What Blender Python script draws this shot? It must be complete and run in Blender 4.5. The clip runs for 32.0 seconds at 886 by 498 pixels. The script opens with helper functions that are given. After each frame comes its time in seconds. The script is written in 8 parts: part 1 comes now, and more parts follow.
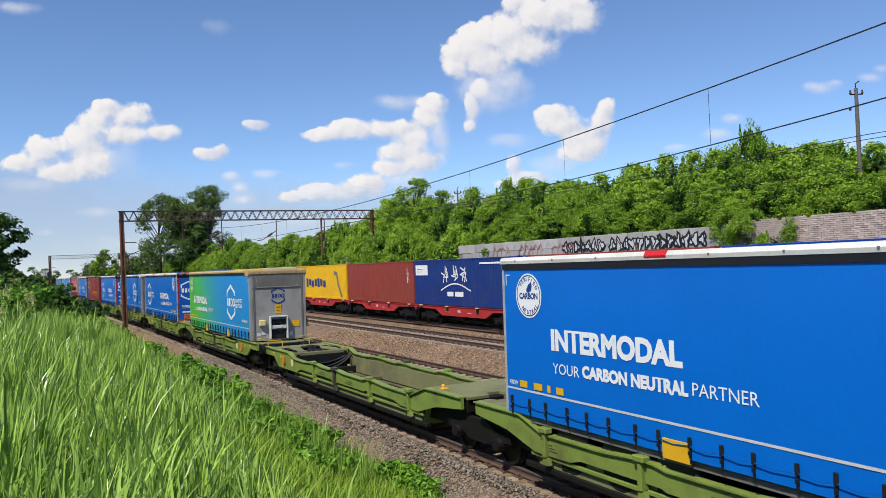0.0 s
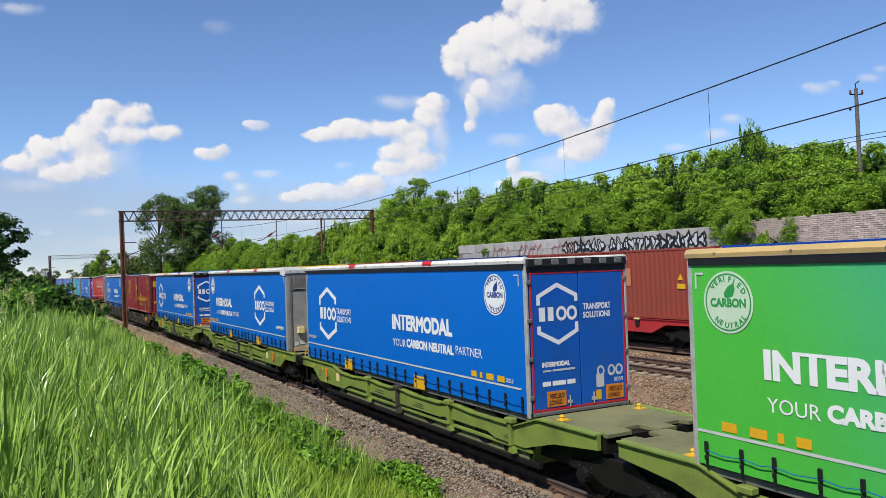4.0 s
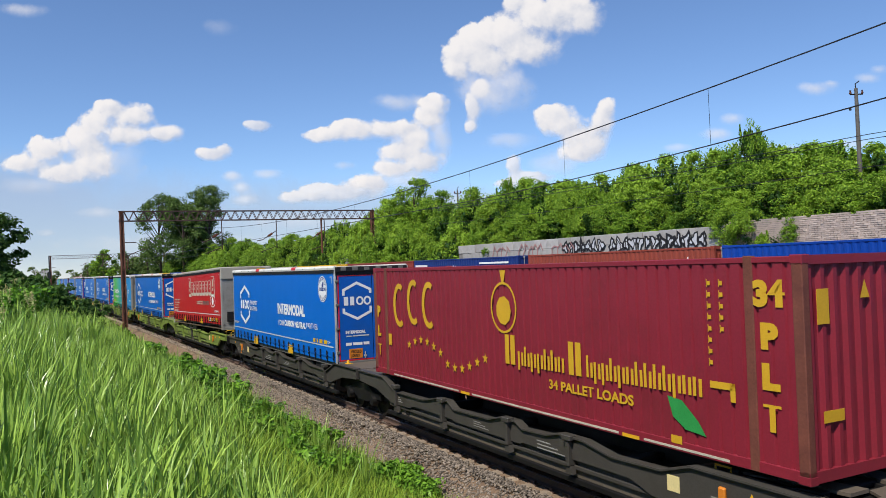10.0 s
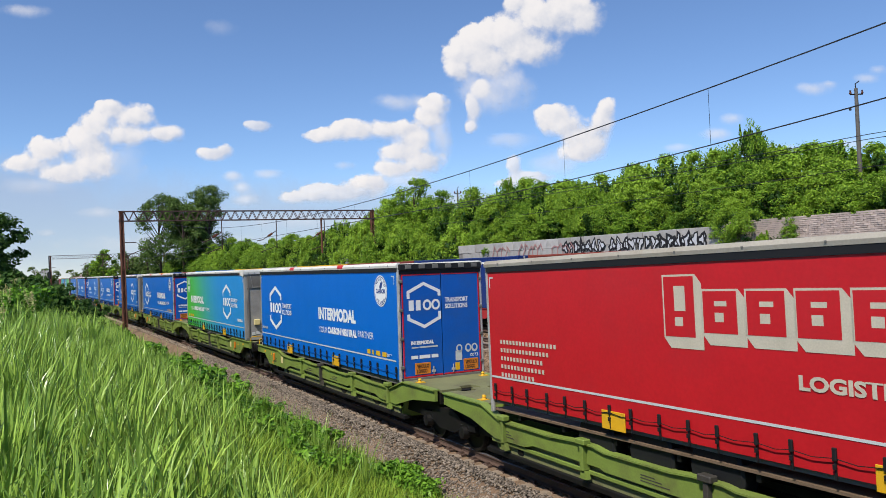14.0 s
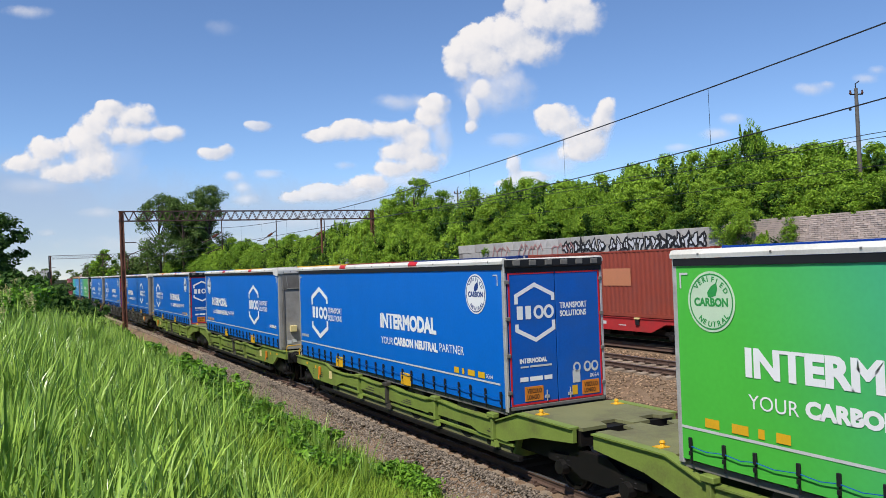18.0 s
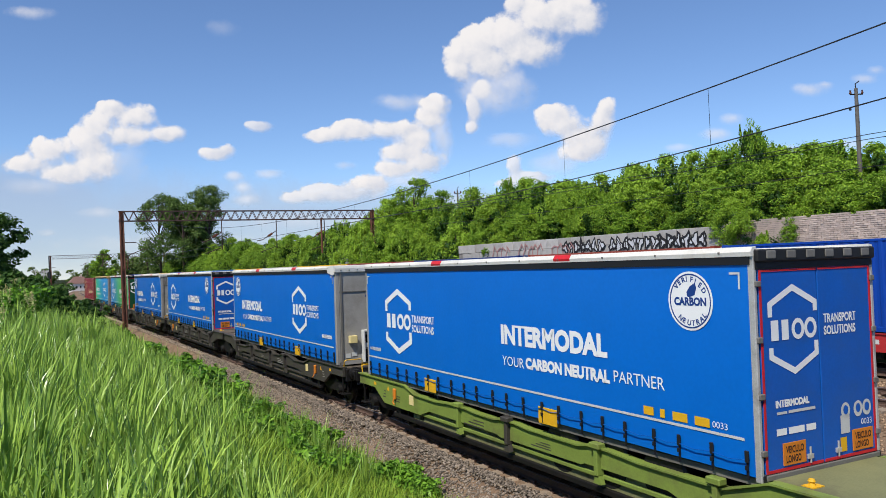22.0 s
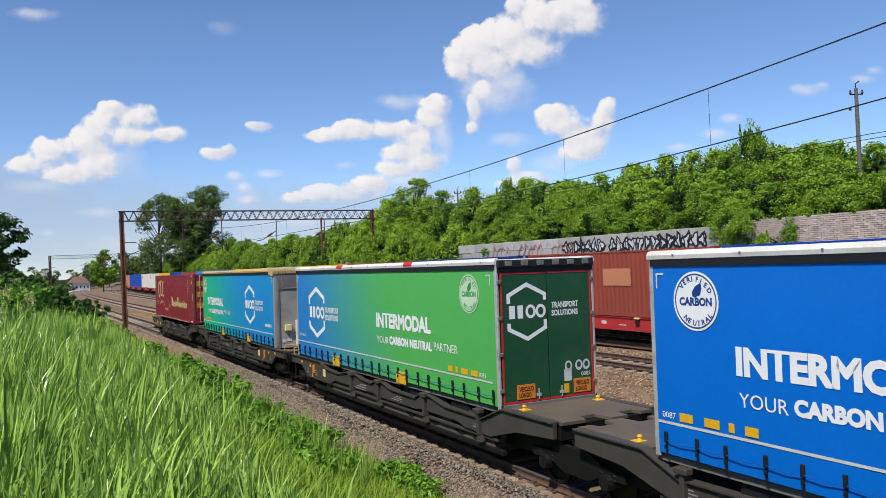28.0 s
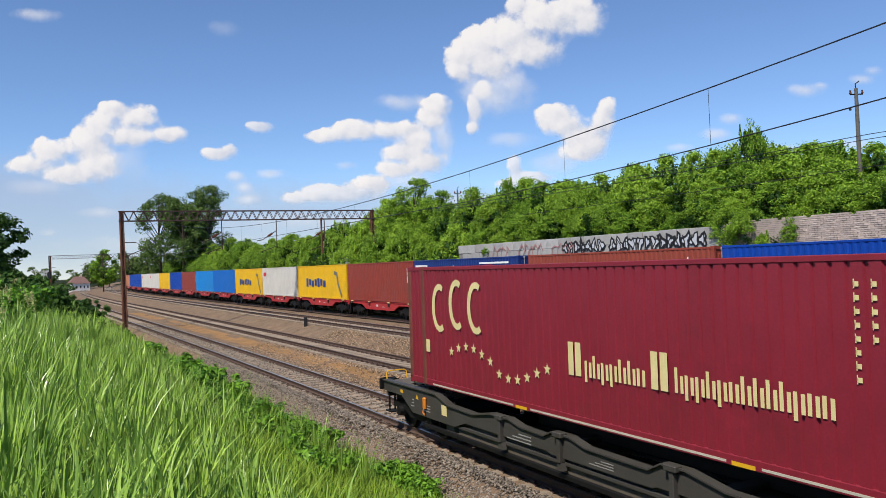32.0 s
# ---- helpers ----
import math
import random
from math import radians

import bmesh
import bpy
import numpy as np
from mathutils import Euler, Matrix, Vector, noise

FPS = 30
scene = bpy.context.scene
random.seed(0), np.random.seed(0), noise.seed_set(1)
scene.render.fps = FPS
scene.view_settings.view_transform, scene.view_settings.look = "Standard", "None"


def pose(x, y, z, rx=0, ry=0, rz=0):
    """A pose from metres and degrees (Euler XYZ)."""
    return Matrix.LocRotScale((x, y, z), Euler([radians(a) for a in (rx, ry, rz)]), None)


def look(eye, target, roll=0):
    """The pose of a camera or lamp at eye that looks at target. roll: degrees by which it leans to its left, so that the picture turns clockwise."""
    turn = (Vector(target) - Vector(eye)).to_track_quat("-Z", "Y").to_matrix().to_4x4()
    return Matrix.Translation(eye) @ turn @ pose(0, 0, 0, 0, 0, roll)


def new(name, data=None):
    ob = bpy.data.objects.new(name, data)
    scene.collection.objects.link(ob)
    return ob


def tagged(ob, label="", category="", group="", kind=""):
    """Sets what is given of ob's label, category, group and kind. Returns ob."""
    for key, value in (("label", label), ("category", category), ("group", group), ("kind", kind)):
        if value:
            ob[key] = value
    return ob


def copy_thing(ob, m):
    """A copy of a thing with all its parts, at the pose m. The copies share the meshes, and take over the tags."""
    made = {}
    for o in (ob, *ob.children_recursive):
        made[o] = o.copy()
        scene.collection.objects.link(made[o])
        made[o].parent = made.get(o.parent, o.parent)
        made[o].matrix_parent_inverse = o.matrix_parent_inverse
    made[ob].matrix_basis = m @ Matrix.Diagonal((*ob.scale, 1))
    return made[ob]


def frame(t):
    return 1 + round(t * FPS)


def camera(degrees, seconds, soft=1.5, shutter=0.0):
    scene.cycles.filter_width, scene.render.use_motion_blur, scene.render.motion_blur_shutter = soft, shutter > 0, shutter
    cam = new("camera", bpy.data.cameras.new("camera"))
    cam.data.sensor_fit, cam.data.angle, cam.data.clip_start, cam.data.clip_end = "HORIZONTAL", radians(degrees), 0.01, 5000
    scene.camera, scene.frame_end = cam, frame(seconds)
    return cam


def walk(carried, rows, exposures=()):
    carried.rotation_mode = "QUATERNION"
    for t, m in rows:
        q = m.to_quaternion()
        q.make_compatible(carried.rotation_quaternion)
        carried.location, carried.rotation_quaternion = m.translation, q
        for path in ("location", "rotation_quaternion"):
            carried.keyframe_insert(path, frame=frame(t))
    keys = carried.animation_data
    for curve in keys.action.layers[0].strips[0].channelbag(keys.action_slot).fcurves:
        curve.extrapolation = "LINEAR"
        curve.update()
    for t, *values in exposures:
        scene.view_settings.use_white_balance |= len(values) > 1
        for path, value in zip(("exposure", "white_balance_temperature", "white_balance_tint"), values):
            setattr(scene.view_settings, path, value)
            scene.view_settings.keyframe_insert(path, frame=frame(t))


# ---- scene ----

# ================= camera: a phone on a tripod on the grass bank =================
LENS = 59.53
EYE_H = 4.374
cam = camera(LENS, 32.0, soft=0.5)
PITCH, ROLL = 0.959, 2.453
CAM_POSE = Matrix.Translation((0, 0, EYE_H)) @ pose(0, 0, 0, 90 + PITCH, 0, 0) @ pose(0, 0, 0, 0, 0, -ROLL)
walk(cam, [(0.0, CAM_POSE), (32.0, CAM_POSE)], exposures=[(0.0, 0.0, 6350, 13), (32.0, 0.0, 6350, 13)])

# ================= sun and sky =================
SUN_EL = 54.0
SUN_DIR = Vector((-0.504, -0.857, 0)).normalized() * math.cos(radians(SUN_EL)) + Vector((0, 0, math.sin(radians(SUN_EL))))
world = bpy.data.worlds.new("sky")
scene.world = world
world.use_nodes = True
wn = world.node_tree.nodes
sky = wn.new("ShaderNodeTexSky")
sky.sky_type, sky.sun_disc = "NISHITA", False
sky.sun_elevation = radians(SUN_EL)
sky.sun_rotation = math.atan2(SUN_DIR.x, SUN_DIR.y)
sky.air_density, sky.dust_density, sky.ozone_density, sky.altitude = 0.85, 0.0, 6.5, 120
world.node_tree.links.new(sky.outputs[0], wn["Background"].inputs[0])
wn["Background"].inputs[1].default_value = 0.14
sun = new("sun", bpy.data.lights.new("sun", "SUN"))
sun.data.energy, sun.data.angle, sun.data.color = 5.0, radians(0.55), (1.0, 0.94, 0.82)
sun.matrix_world = look((0, 0, 60), Vector((0, 0, 60)) - SUN_DIR)


# ================= the line of the tracks =================
# s runs along the nearest track in the way the train goes, off is metres from its middle towards the camera.
def _line():
    h0, k, k2, step = radians(-61.841), -0.00047176, -5.334e-6, 0.5
    table = {}
    x, y = 0.1281, 20.3289
    for i in range(0, 121):
        s = i * step
        table[i] = (x, y, h0 + k * s + k2 * s * s / 2)
        hm = h0 + k * (s + step / 2) + k2 * (s + step / 2) ** 2 / 2
        x, y = x + math.cos(hm) * step, y + math.sin(hm) * step
    x, y = 0.1281, 20.3289
    for i in range(0, -681, -1):
        s = i * step
        table[i] = (x, y, h0 + k * s + k2 * s * s / 2)
        hm = h0 + k * (s - step / 2) + k2 * (s - step / 2) ** 2 / 2
        x, y = x - math.cos(hm) * step, y - math.sin(hm) * step
    return table


LINE = _line()
S_MIN, S_MAX = -340.0, 60.0
CANT = 0.0116


def line_at(s):
    c = min(max(s, S_MIN), S_MAX - 0.01)
    i = math.floor(c / 0.5)
    a, b = LINE[i], LINE[min(i + 1, 120)]
    f = c / 0.5 - i
    x, y, h = (a[j] + (b[j] - a[j]) * f for j in range(3))
    return x + math.cos(h) * (s - c), y + math.sin(h) * (s - c), h


def at(s, off, z=0.0):
    x, y, h = line_at(s)
    return Vector((x + math.sin(h) * off, y - math.cos(h) * off, z))


def placed(s, off, z=0.0, turn=0.0):
    return Matrix.Translation(at(s, off, z)) @ Matrix.Rotation(line_at(s)[2] + radians(turn), 4, "Z")


def spread(s, k):
    return -k * (s / 200.0) ** 2 if s < 0 else 0.0


def off2(s):
    return -4.85 + spread(s, 0.6)


def off3(s):
    return -9.75 + spread(s, 2.2)


def off4(s):
    return -14.15 + spread(s, 2.2)


Z2, Z3, Z4 = 0.05, 0.48, 0.45


def lerp_table(x, rows):
    if x <= rows[0][0]:
        return rows[0][1]
    for (a, u), (b, v) in zip(rows, rows[1:]):
        if x <= b:
            return u + (v - u) * (x - a) / (b - a)
    return rows[-1][1]


BANK = [(2.0, -0.62), (2.6, -0.6), (3.2, -0.45), (4, -0.1), (5, 0.38), (6, 0.95), (7, 1.5), (8, 2.0), (9, 2.42), (10, 2.72), (12, 3.2), (14, 3.5), (18, 3.6), (40, 2.6), (90, 0.5)]
BED = [(-17.6, 0.0), (-16.6, 0.05), (-15.8, 0.2), (-12.4, 0.2), (-11.9, 0.12), (-11.3, 0.2), (-8.1, 0.22), (-7.4, 0.05), (-6.9, -0.18), (-6.4, -0.2), (-3.3, -0.2), (-2.5, -0.30), (-1.9, -0.22), (-1.6, -0.185), (1.45, -0.185), (2.0, -0.62)]
RISE = [(-60, 6.5), (-30, 5.4), (-24, 4.2), (-20.6, 1.2), (-19, 0.3), (-17.6, 0.0)]
WALL_RISE = [(-60, 6.5), (-30, 5.6), (-20.4, 5.0), (-20.05, 5.0), (-19.75, 0.4), (-17.6, 0.0)]
WALL_S0, WALL_S1 = -34.0, 40.0


def ground_z(s, off):
    if off >= 2.0:
        f = 1.0 + 0.25 * min(1.0, max(0.0, (-20 - s) / 25.0)) if s > -115 else max(0.12, 1.25 + (s + 115) / 130.0)
        v = lerp_table(off, BANK)
        return v * (f if v > 0 else 1) + 0.07 * noise.noise((s * 0.35, off * 0.5, 2.0))
    off = off - spread(s, 2.2)
    if off >= -17.6:
        return lerp_table(off, BED)
    far = 1.0 if s > -150 else max(0.1, 1 + (s + 150) / 120)
    return lerp_table(off, WALL_RISE if WALL_S0 < s < WALL_S1 else RISE) * far if off > -70 else 6.5 * far


# ================= materials =================
def nodes_of(m):
    return m.node_tree.nodes, m.node_tree.links


def surface(name, color, rough=0.6, metal=0.0, var=0.25, scale=6.0, fine=60.0, bump=0.15, dirt=None, dirt_amount=0.5, spec=0.3, island=0.0, per_object=0.0, depth=0.01, stretch=(1, 1, 1), space="Object"):
    """Base colour with two scales of noise, an optional dirt colour in patches, and fine relief."""
    m = bpy.data.materials.new(name)
    m.use_nodes = True
    n, l = nodes_of(m)
    b = n["Principled BSDF"]
    b.inputs["Roughness"].default_value = rough
    b.inputs["Metallic"].default_value = metal
    b.inputs["Specular IOR Level"].default_value = spec
    tc = n.new("ShaderNodeTexCoord")
    mp = n.new("ShaderNodeMapping")
    mp.inputs["Scale"].default_value = stretch
    l.new(tc.outputs[space], mp.inputs[0])
    big = n.new("ShaderNodeTexNoise")
    big.inputs["Scale"].default_value, big.inputs["Detail"].default_value = scale, 6
    small = n.new("ShaderNodeTexNoise")
    small.inputs["Scale"].default_value, small.inputs["Detail"].default_value = fine, 4
    l.new(mp.outputs[0], big.inputs[0])
    l.new(mp.outputs[0], small.inputs[0])
    mix = n.new("ShaderNodeMath")
    mix.operation = "MULTIPLY_ADD"
    l.new(small.outputs[0], mix.inputs[0])
    mix.inputs[1].default_value = 0.5
    half = n.new("ShaderNodeMath")
    half.operation = "MULTIPLY"
    l.new(big.outputs[0], half.inputs[0])
    half.inputs[1].default_value = 0.5
    l.new(half.outputs[0], mix.inputs[2])
    ramp = n.new("ShaderNodeMapRange")
    ramp.inputs[1].default_value, ramp.inputs[2].default_value = 0.3, 0.7
    ramp.inputs[3].default_value, ramp.inputs[4].default_value = 1 - var, 1 + var
    l.new(mix.outputs[0], ramp.inputs[0])
    value = ramp.outputs[0]
    for amount, node, socket in ((island, "ShaderNodeNewGeometry", "Random Per Island"), (per_object, "ShaderNodeObjectInfo", "Random")):
        if amount:
            g = n.new(node)
            r = n.new("ShaderNodeMapRange")
            r.inputs[3].default_value, r.inputs[4].default_value = 1 - amount, 1 + amount
            l.new(g.outputs[socket], r.inputs[0])
            mul = n.new("ShaderNodeMath")
            mul.operation = "MULTIPLY"
            l.new(value, mul.inputs[0])
            l.new(r.outputs[0], mul.inputs[1])
            value = mul.outputs[0]
    tone = n.new("ShaderNodeVectorMath")
    tone.operation = "SCALE"
    tone.inputs[0].default_value = color
    l.new(value, tone.inputs[3])
    out = tone.outputs[0]
    if dirt:
        patch = n.new("ShaderNodeTexNoise")
        patch.inputs["Scale"].default_value, patch.inputs["Detail"].default_value = scale * 0.45, 8
        patch.inputs["Roughness"].default_value = 0.7
        l.new(mp.outputs[0], patch.inputs[0])
        pr = n.new("ShaderNodeMapRange")
        pr.inputs[1].default_value, pr.inputs[2].default_value = 0.5, 0.68
        pr.inputs[3].default_value, pr.inputs[4].default_value = 0, dirt_amount
        l.new(patch.outputs[0], pr.inputs[0])
        mx = n.new("ShaderNodeMix")
        mx.data_type = "RGBA"
        l.new(pr.outputs[0], mx.inputs[0])
        l.new(out, mx.inputs[6])
        mx.inputs[7].default_value = (*dirt, 1)
        out = mx.outputs[2]
    l.new(out, b.inputs["Base Color"])
    if bump:
        bp = n.new("ShaderNodeBump")
        bp.inputs["Strength"].default_value, bp.inputs["Distance"].default_value = bump, depth
        l.new(mix.outputs[0], bp.inputs["Height"])
        l.new(bp.outputs[0], b.inputs["Normal"])
    return m


def leafy(name, color, warm, rough=0.55, light=0.35, spec=0.14):
    """Leaves: tone per leaf, and light that shines through."""
    m = bpy.data.materials.new(name)
    m.use_nodes = True
    n, l = nodes_of(m)
    b = n["Principled BSDF"]
    b.inputs["Roughness"].default_value = rough
    b.inputs["Specular IOR Level"].default_value = spec
    g = n.new("ShaderNodeNewGeometry")
    o = n.new("ShaderNodeObjectInfo")
    add = n.new("ShaderNodeMath")
    add.operation = "MULTIPLY_ADD"
    l.new(o.outputs["Random"], add.inputs[0])
    add.inputs[1].default_value = 0.35
    sc = n.new("ShaderNodeMath")
    sc.operation = "MULTIPLY"
    l.new(g.outputs["Random Per Island"], sc.inputs[0])
    sc.inputs[1].default_value = 0.65
    l.new(sc.outputs[0], add.inputs[2])
    mx = n.new("ShaderNodeMix")
    mx.data_type = "RGBA"
    l.new(add.outputs[0], mx.inputs[0])
    mx.inputs[6].default_value, mx.inputs[7].default_value = (*color, 1), (*warm, 1)
    l.new(mx.outputs[2], b.inputs["Base Color"])
    tr = n.new("ShaderNodeBsdfTranslucent")
    l.new(mx.outputs[2], tr.inputs[0])
    ms = n.new("ShaderNodeMixShader")
    ms.inputs[0].default_value = light
    l.new(b.outputs[0], ms.inputs[1])
    l.new(tr.outputs[0], ms.inputs[2])
    l.new(ms.outputs[0], n["Material Output"].inputs[0])
    return m


def two_tone(name, rear, front, x0, x1):
    """Printed tarpaulin whose colour runs from rear to front along the trailer."""
    m = surface(name, (1, 1, 1), rough=0.42, var=0.06, scale=1.2, fine=14, bump=0.12, depth=0.02, spec=0.3)
    n, l = nodes_of(m)
    b = n["Principled BSDF"]
    old = b.inputs["Base Color"].links[0].from_socket
    tc = n.new("ShaderNodeTexCoord")
    sep = n.new("ShaderNodeSeparateXYZ")
    l.new(tc.outputs["Object"], sep.inputs[0])
    nz = n.new("ShaderNodeMath")
    nz.operation = "MULTIPLY_ADD"
    nz.inputs[1].default_value = 0.45
    l.new(sep.outputs[2], nz.inputs[0])
    l.new(sep.outputs[0], nz.inputs[2])
    mr = n.new("ShaderNodeMapRange")
    mr.interpolation_type = "SMOOTHSTEP"
    mr.inputs[1].default_value, mr.inputs[2].default_value = x0, x1
    l.new(nz.outputs[0], mr.inputs[0])
    mx = n.new("ShaderNodeMix")
    mx.data_type = "RGBA"
    l.new(mr.outputs[0], mx.inputs[0])
    mx.inputs[6].default_value, mx.inputs[7].default_value = (*rear, 1), (*front, 1)
    mul = n.new("ShaderNodeVectorMath")
    mul.operation = "MULTIPLY"
    l.new(old, mul.inputs[0])
    l.new(mx.outputs[2], mul.inputs[1])
    l.new(mul.outputs[0], b.inputs["Base Color"])
    return m


BLUE = (0.0015, 0.14, 0.56)
M = {}
M["blue_tarp"] = surface("blue_tarpaulin", BLUE, 0.4, var=0.06, scale=1.2, fine=14, bump=0.12, depth=0.02, dirt=(0.005, 0.13, 0.48), dirt_amount=0.25)
M["green_front_blue"] = two_tone("green_to_blue_tarpaulin", (0.075, 0.47, 0.05), (0.02, 0.26, 0.61), -4.6, 4.2)
M["teal_blue"] = two_tone("faded_blue_tarpaulin", (0.03, 0.26, 0.45), (0.02, 0.20, 0.55), -5, 4)
M["blue_front_green"] = two_tone("blue_to_green_tarpaulin", (0.02, 0.2, 0.55), (0.085, 0.42, 0.09), -5.5, 3.5)
M["teal_green"] = two_tone("teal_to_blue_tarpaulin", (0.012, 0.50, 0.17), (0.012, 0.25, 0.58), -6.5, 4.5)
M["red_tarp"] = surface("red_tarpaulin", (0.50, 0.013, 0.018), 0.45, var=0.1, scale=1.5, fine=16, bump=0.15, depth=0.02, dirt=(0.40, 0.025, 0.03), dirt_amount=0.3)
M["door_blue"] = surface("blue_door_panel", (0.006, 0.10, 0.44), 0.38, var=0.1, scale=1.5, fine=25, bump=0.05, dirt=(0.03, 0.09, 0.24), dirt_amount=0.4)
M["door_green"] = surface("dark_green_door_panel", (0.012, 0.075, 0.03), 0.35, var=0.15, scale=1.5, fine=25, bump=0.05, dirt=(0.04, 0.09, 0.05), dirt_amount=0.5)
M["white"] = surface("white_print", (0.80, 0.80, 0.78), 0.45, var=0.05, scale=3, fine=50, bump=0.03)
M["badge_pale"] = surface("pale_green_print", (0.52, 0.66, 0.46), 0.5, var=0.08, scale=3, fine=50, bump=0.03)
M["dim_white"] = surface("worn_white_print", (0.55, 0.56, 0.54), 0.5, var=0.12, scale=4, fine=60, bump=0.03)
M["roof_white"] = surface("dirty_white_roof_edge", (0.66, 0.64, 0.58), 0.6, var=0.12, scale=1.5, fine=30, bump=0.1, dirt=(0.4, 0.36, 0.28), dirt_amount=0.5)
M["roof_dirty"] = surface("grimy_canvas_edge", (0.36, 0.33, 0.27), 0.7, var=0.15, scale=1.5, fine=30, bump=0.12, dirt=(0.22, 0.18, 0.13), dirt_amount=0.6)
M["roof_tan"] = surface("tan_roof_edge", (0.52, 0.36, 0.14), 0.6, var=0.15, scale=1.5, fine=30, bump=0.1, dirt=(0.3, 0.24, 0.15), dirt_amount=0.5)
M["rubber"] = surface("black_rubber", (0.012, 0.012, 0.013), 0.6, var=0.2, scale=5, fine=60, bump=0.1)
M["grey_wall"] = surface("grey_bulkhead_paint", (0.30, 0.29, 0.265), 0.5, var=0.1, scale=2, fine=40, bump=0.06, dirt=(0.17, 0.155, 0.13), dirt_amount=0.6)
M["grey_dark"] = surface("dull_grey_sheet", (0.16, 0.152, 0.135), 0.6, var=0.15, scale=2, fine=30, bump=0.1, dirt=(0.09, 0.08, 0.07), dirt_amount=0.6)
M["steel"] = surface("worn_steel", (0.5, 0.49, 0.46), 0.4, metal=0.3, var=0.2, scale=5, fine=60, bump=0.1, dirt=(0.15, 0.12, 0.1), dirt_amount=0.5)
M["yellow"] = surface("yellow_marking", (0.72, 0.40, 0.015), 0.5, var=0.1, scale=5, fine=60, bump=0.05, dirt=(0.4, 0.26, 0.06), dirt_amount=0.3)
M["orange"] = surface("orange_plate", (0.62, 0.20, 0.02), 0.5, var=0.1, scale=5, fine=60, bump=0.05)
M["red_mark"] = surface("red_marking", (0.55, 0.02, 0.025), 0.5, var=0.12, scale=5, fine=60, bump=0.05)
M["navy_print"] = surface("navy_print", (0.01, 0.045, 0.2), 0.5, var=0.1, scale=4, fine=50, bump=0.03)
M["black"] = surface("black_paint", (0.014, 0.014, 0.014), 0.55, var=0.25, scale=4, fine=60, bump=0.1)
M["wagon_green"] = surface("weathered_light_green_paint", (0.185, 0.255, 0.05), 0.5, var=0.16, scale=1.8, fine=30, bump=0.12, dirt=(0.11, 0.10, 0.045), dirt_amount=0.75)
M["wagon_green_deck"] = surface("dusty_green_deck", (0.185, 0.19, 0.085), 0.65, var=0.2, scale=1.5, fine=40, bump=0.15, dirt=(0.10, 0.085, 0.055), dirt_amount=0.8)
M["wagon_grey"] = surface("weathered_dark_grey_paint", (0.058, 0.053, 0.045), 0.5, var=0.2, scale=1.8, fine=30, bump=0.12, dirt=(0.045, 0.038, 0.03), dirt_amount=0.7)
M["wagon_grey_deck"] = surface("dusty_grey_deck", (0.115, 0.094, 0.07), 0.65, var=0.2, scale=1.5, fine=40, bump=0.15, dirt=(0.075, 0.06, 0.045), dirt_amount=0.6)
M["pocket_grime"] = surface("grimy_pocket_floor", (0.125, 0.11, 0.06), 0.7, var=0.25, scale=1.2, fine=30, bump=0.15, dirt=(0.075, 0.055, 0.03), dirt_amount=0.8)
# greasy gear and wheels, coloured extra dark for the shade under the wagons
M["running_gear"] = surface("greasy_shaded_running_gear", (0.007, 0.0065, 0.006), 0.6, var=0.3, scale=6, fine=60, bump=0.2, dirt=(0.016, 0.012, 0.009), dirt_amount=0.6)
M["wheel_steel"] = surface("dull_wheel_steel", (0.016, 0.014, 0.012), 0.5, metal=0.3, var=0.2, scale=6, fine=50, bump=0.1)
M["maroon"] = surface("maroon_container_paint", (0.235, 0.02, 0.033), 0.45, var=0.12, scale=1.4, fine=30, bump=0.08, dirt=(0.14, 0.02, 0.024), dirt_amount=0.5)
M["post_rust"] = surface("rusty_brown_post", (0.17, 0.055, 0.035), 0.65, var=0.25, scale=3, fine=30, bump=0.15, dirt=(0.10, 0.03, 0.025), dirt_amount=0.6)
M["cream_worn"] = surface("worn_cream_print", (0.52, 0.47, 0.36), 0.5, var=0.15, scale=3, fine=40, bump=0.04)
M["dark_gold"] = surface("dark_golden_print", (0.47, 0.25, 0.012), 0.5, var=0.15, scale=3, fine=40, bump=0.04)
M["gold_print"] = surface("golden_print", (0.62, 0.36, 0.02), 0.5, var=0.12, scale=3, fine=40, bump=0.04)
M["cream_print"] = surface("cream_print", (0.72, 0.60, 0.27), 0.5, var=0.12, scale=3, fine=40, bump=0.04)
M["leaf_print"] = surface("green_leaf_print", (0.03, 0.28, 0.06), 0.5, var=0.2, scale=6, fine=40, bump=0.04)
M["floor_wood"] = surface("grimy_floor_plank", (0.16, 0.11, 0.07), 0.7, var=0.3, scale=4, fine=40, bump=0.2)
for key, name, c in (("c_yellow", "yellow_container_paint", (0.74, 0.43, 0.006)), ("c_brown", "rust_brown_container_paint", (0.26, 0.045, 0.03)), ("c_navy", "navy_container_paint", (0.012, 0.035, 0.17)),
                     ("c_orange", "orange_brown_container_paint", (0.27, 0.055, 0.033)), ("c_blue", "blue_container_paint", (0.002, 0.048, 0.32)), ("c_white", "cream_container_paint", (0.60, 0.57, 0.50)),
                     ("c_sky", "light_blue_container_paint", (0.01, 0.21, 0.56)), ("c_azure", "azure_container_paint", (0.008, 0.125, 0.46)), ("c_peach", "faded_orange_container_paint", (0.5, 0.2, 0.1))):
    M[key] = surface(name, c, 0.5, var=0.12, scale=1.2, fine=25, bump=0.08, dirt=tuple(0.6 * v + 0.03 for v in c), dirt_amount=0.45)
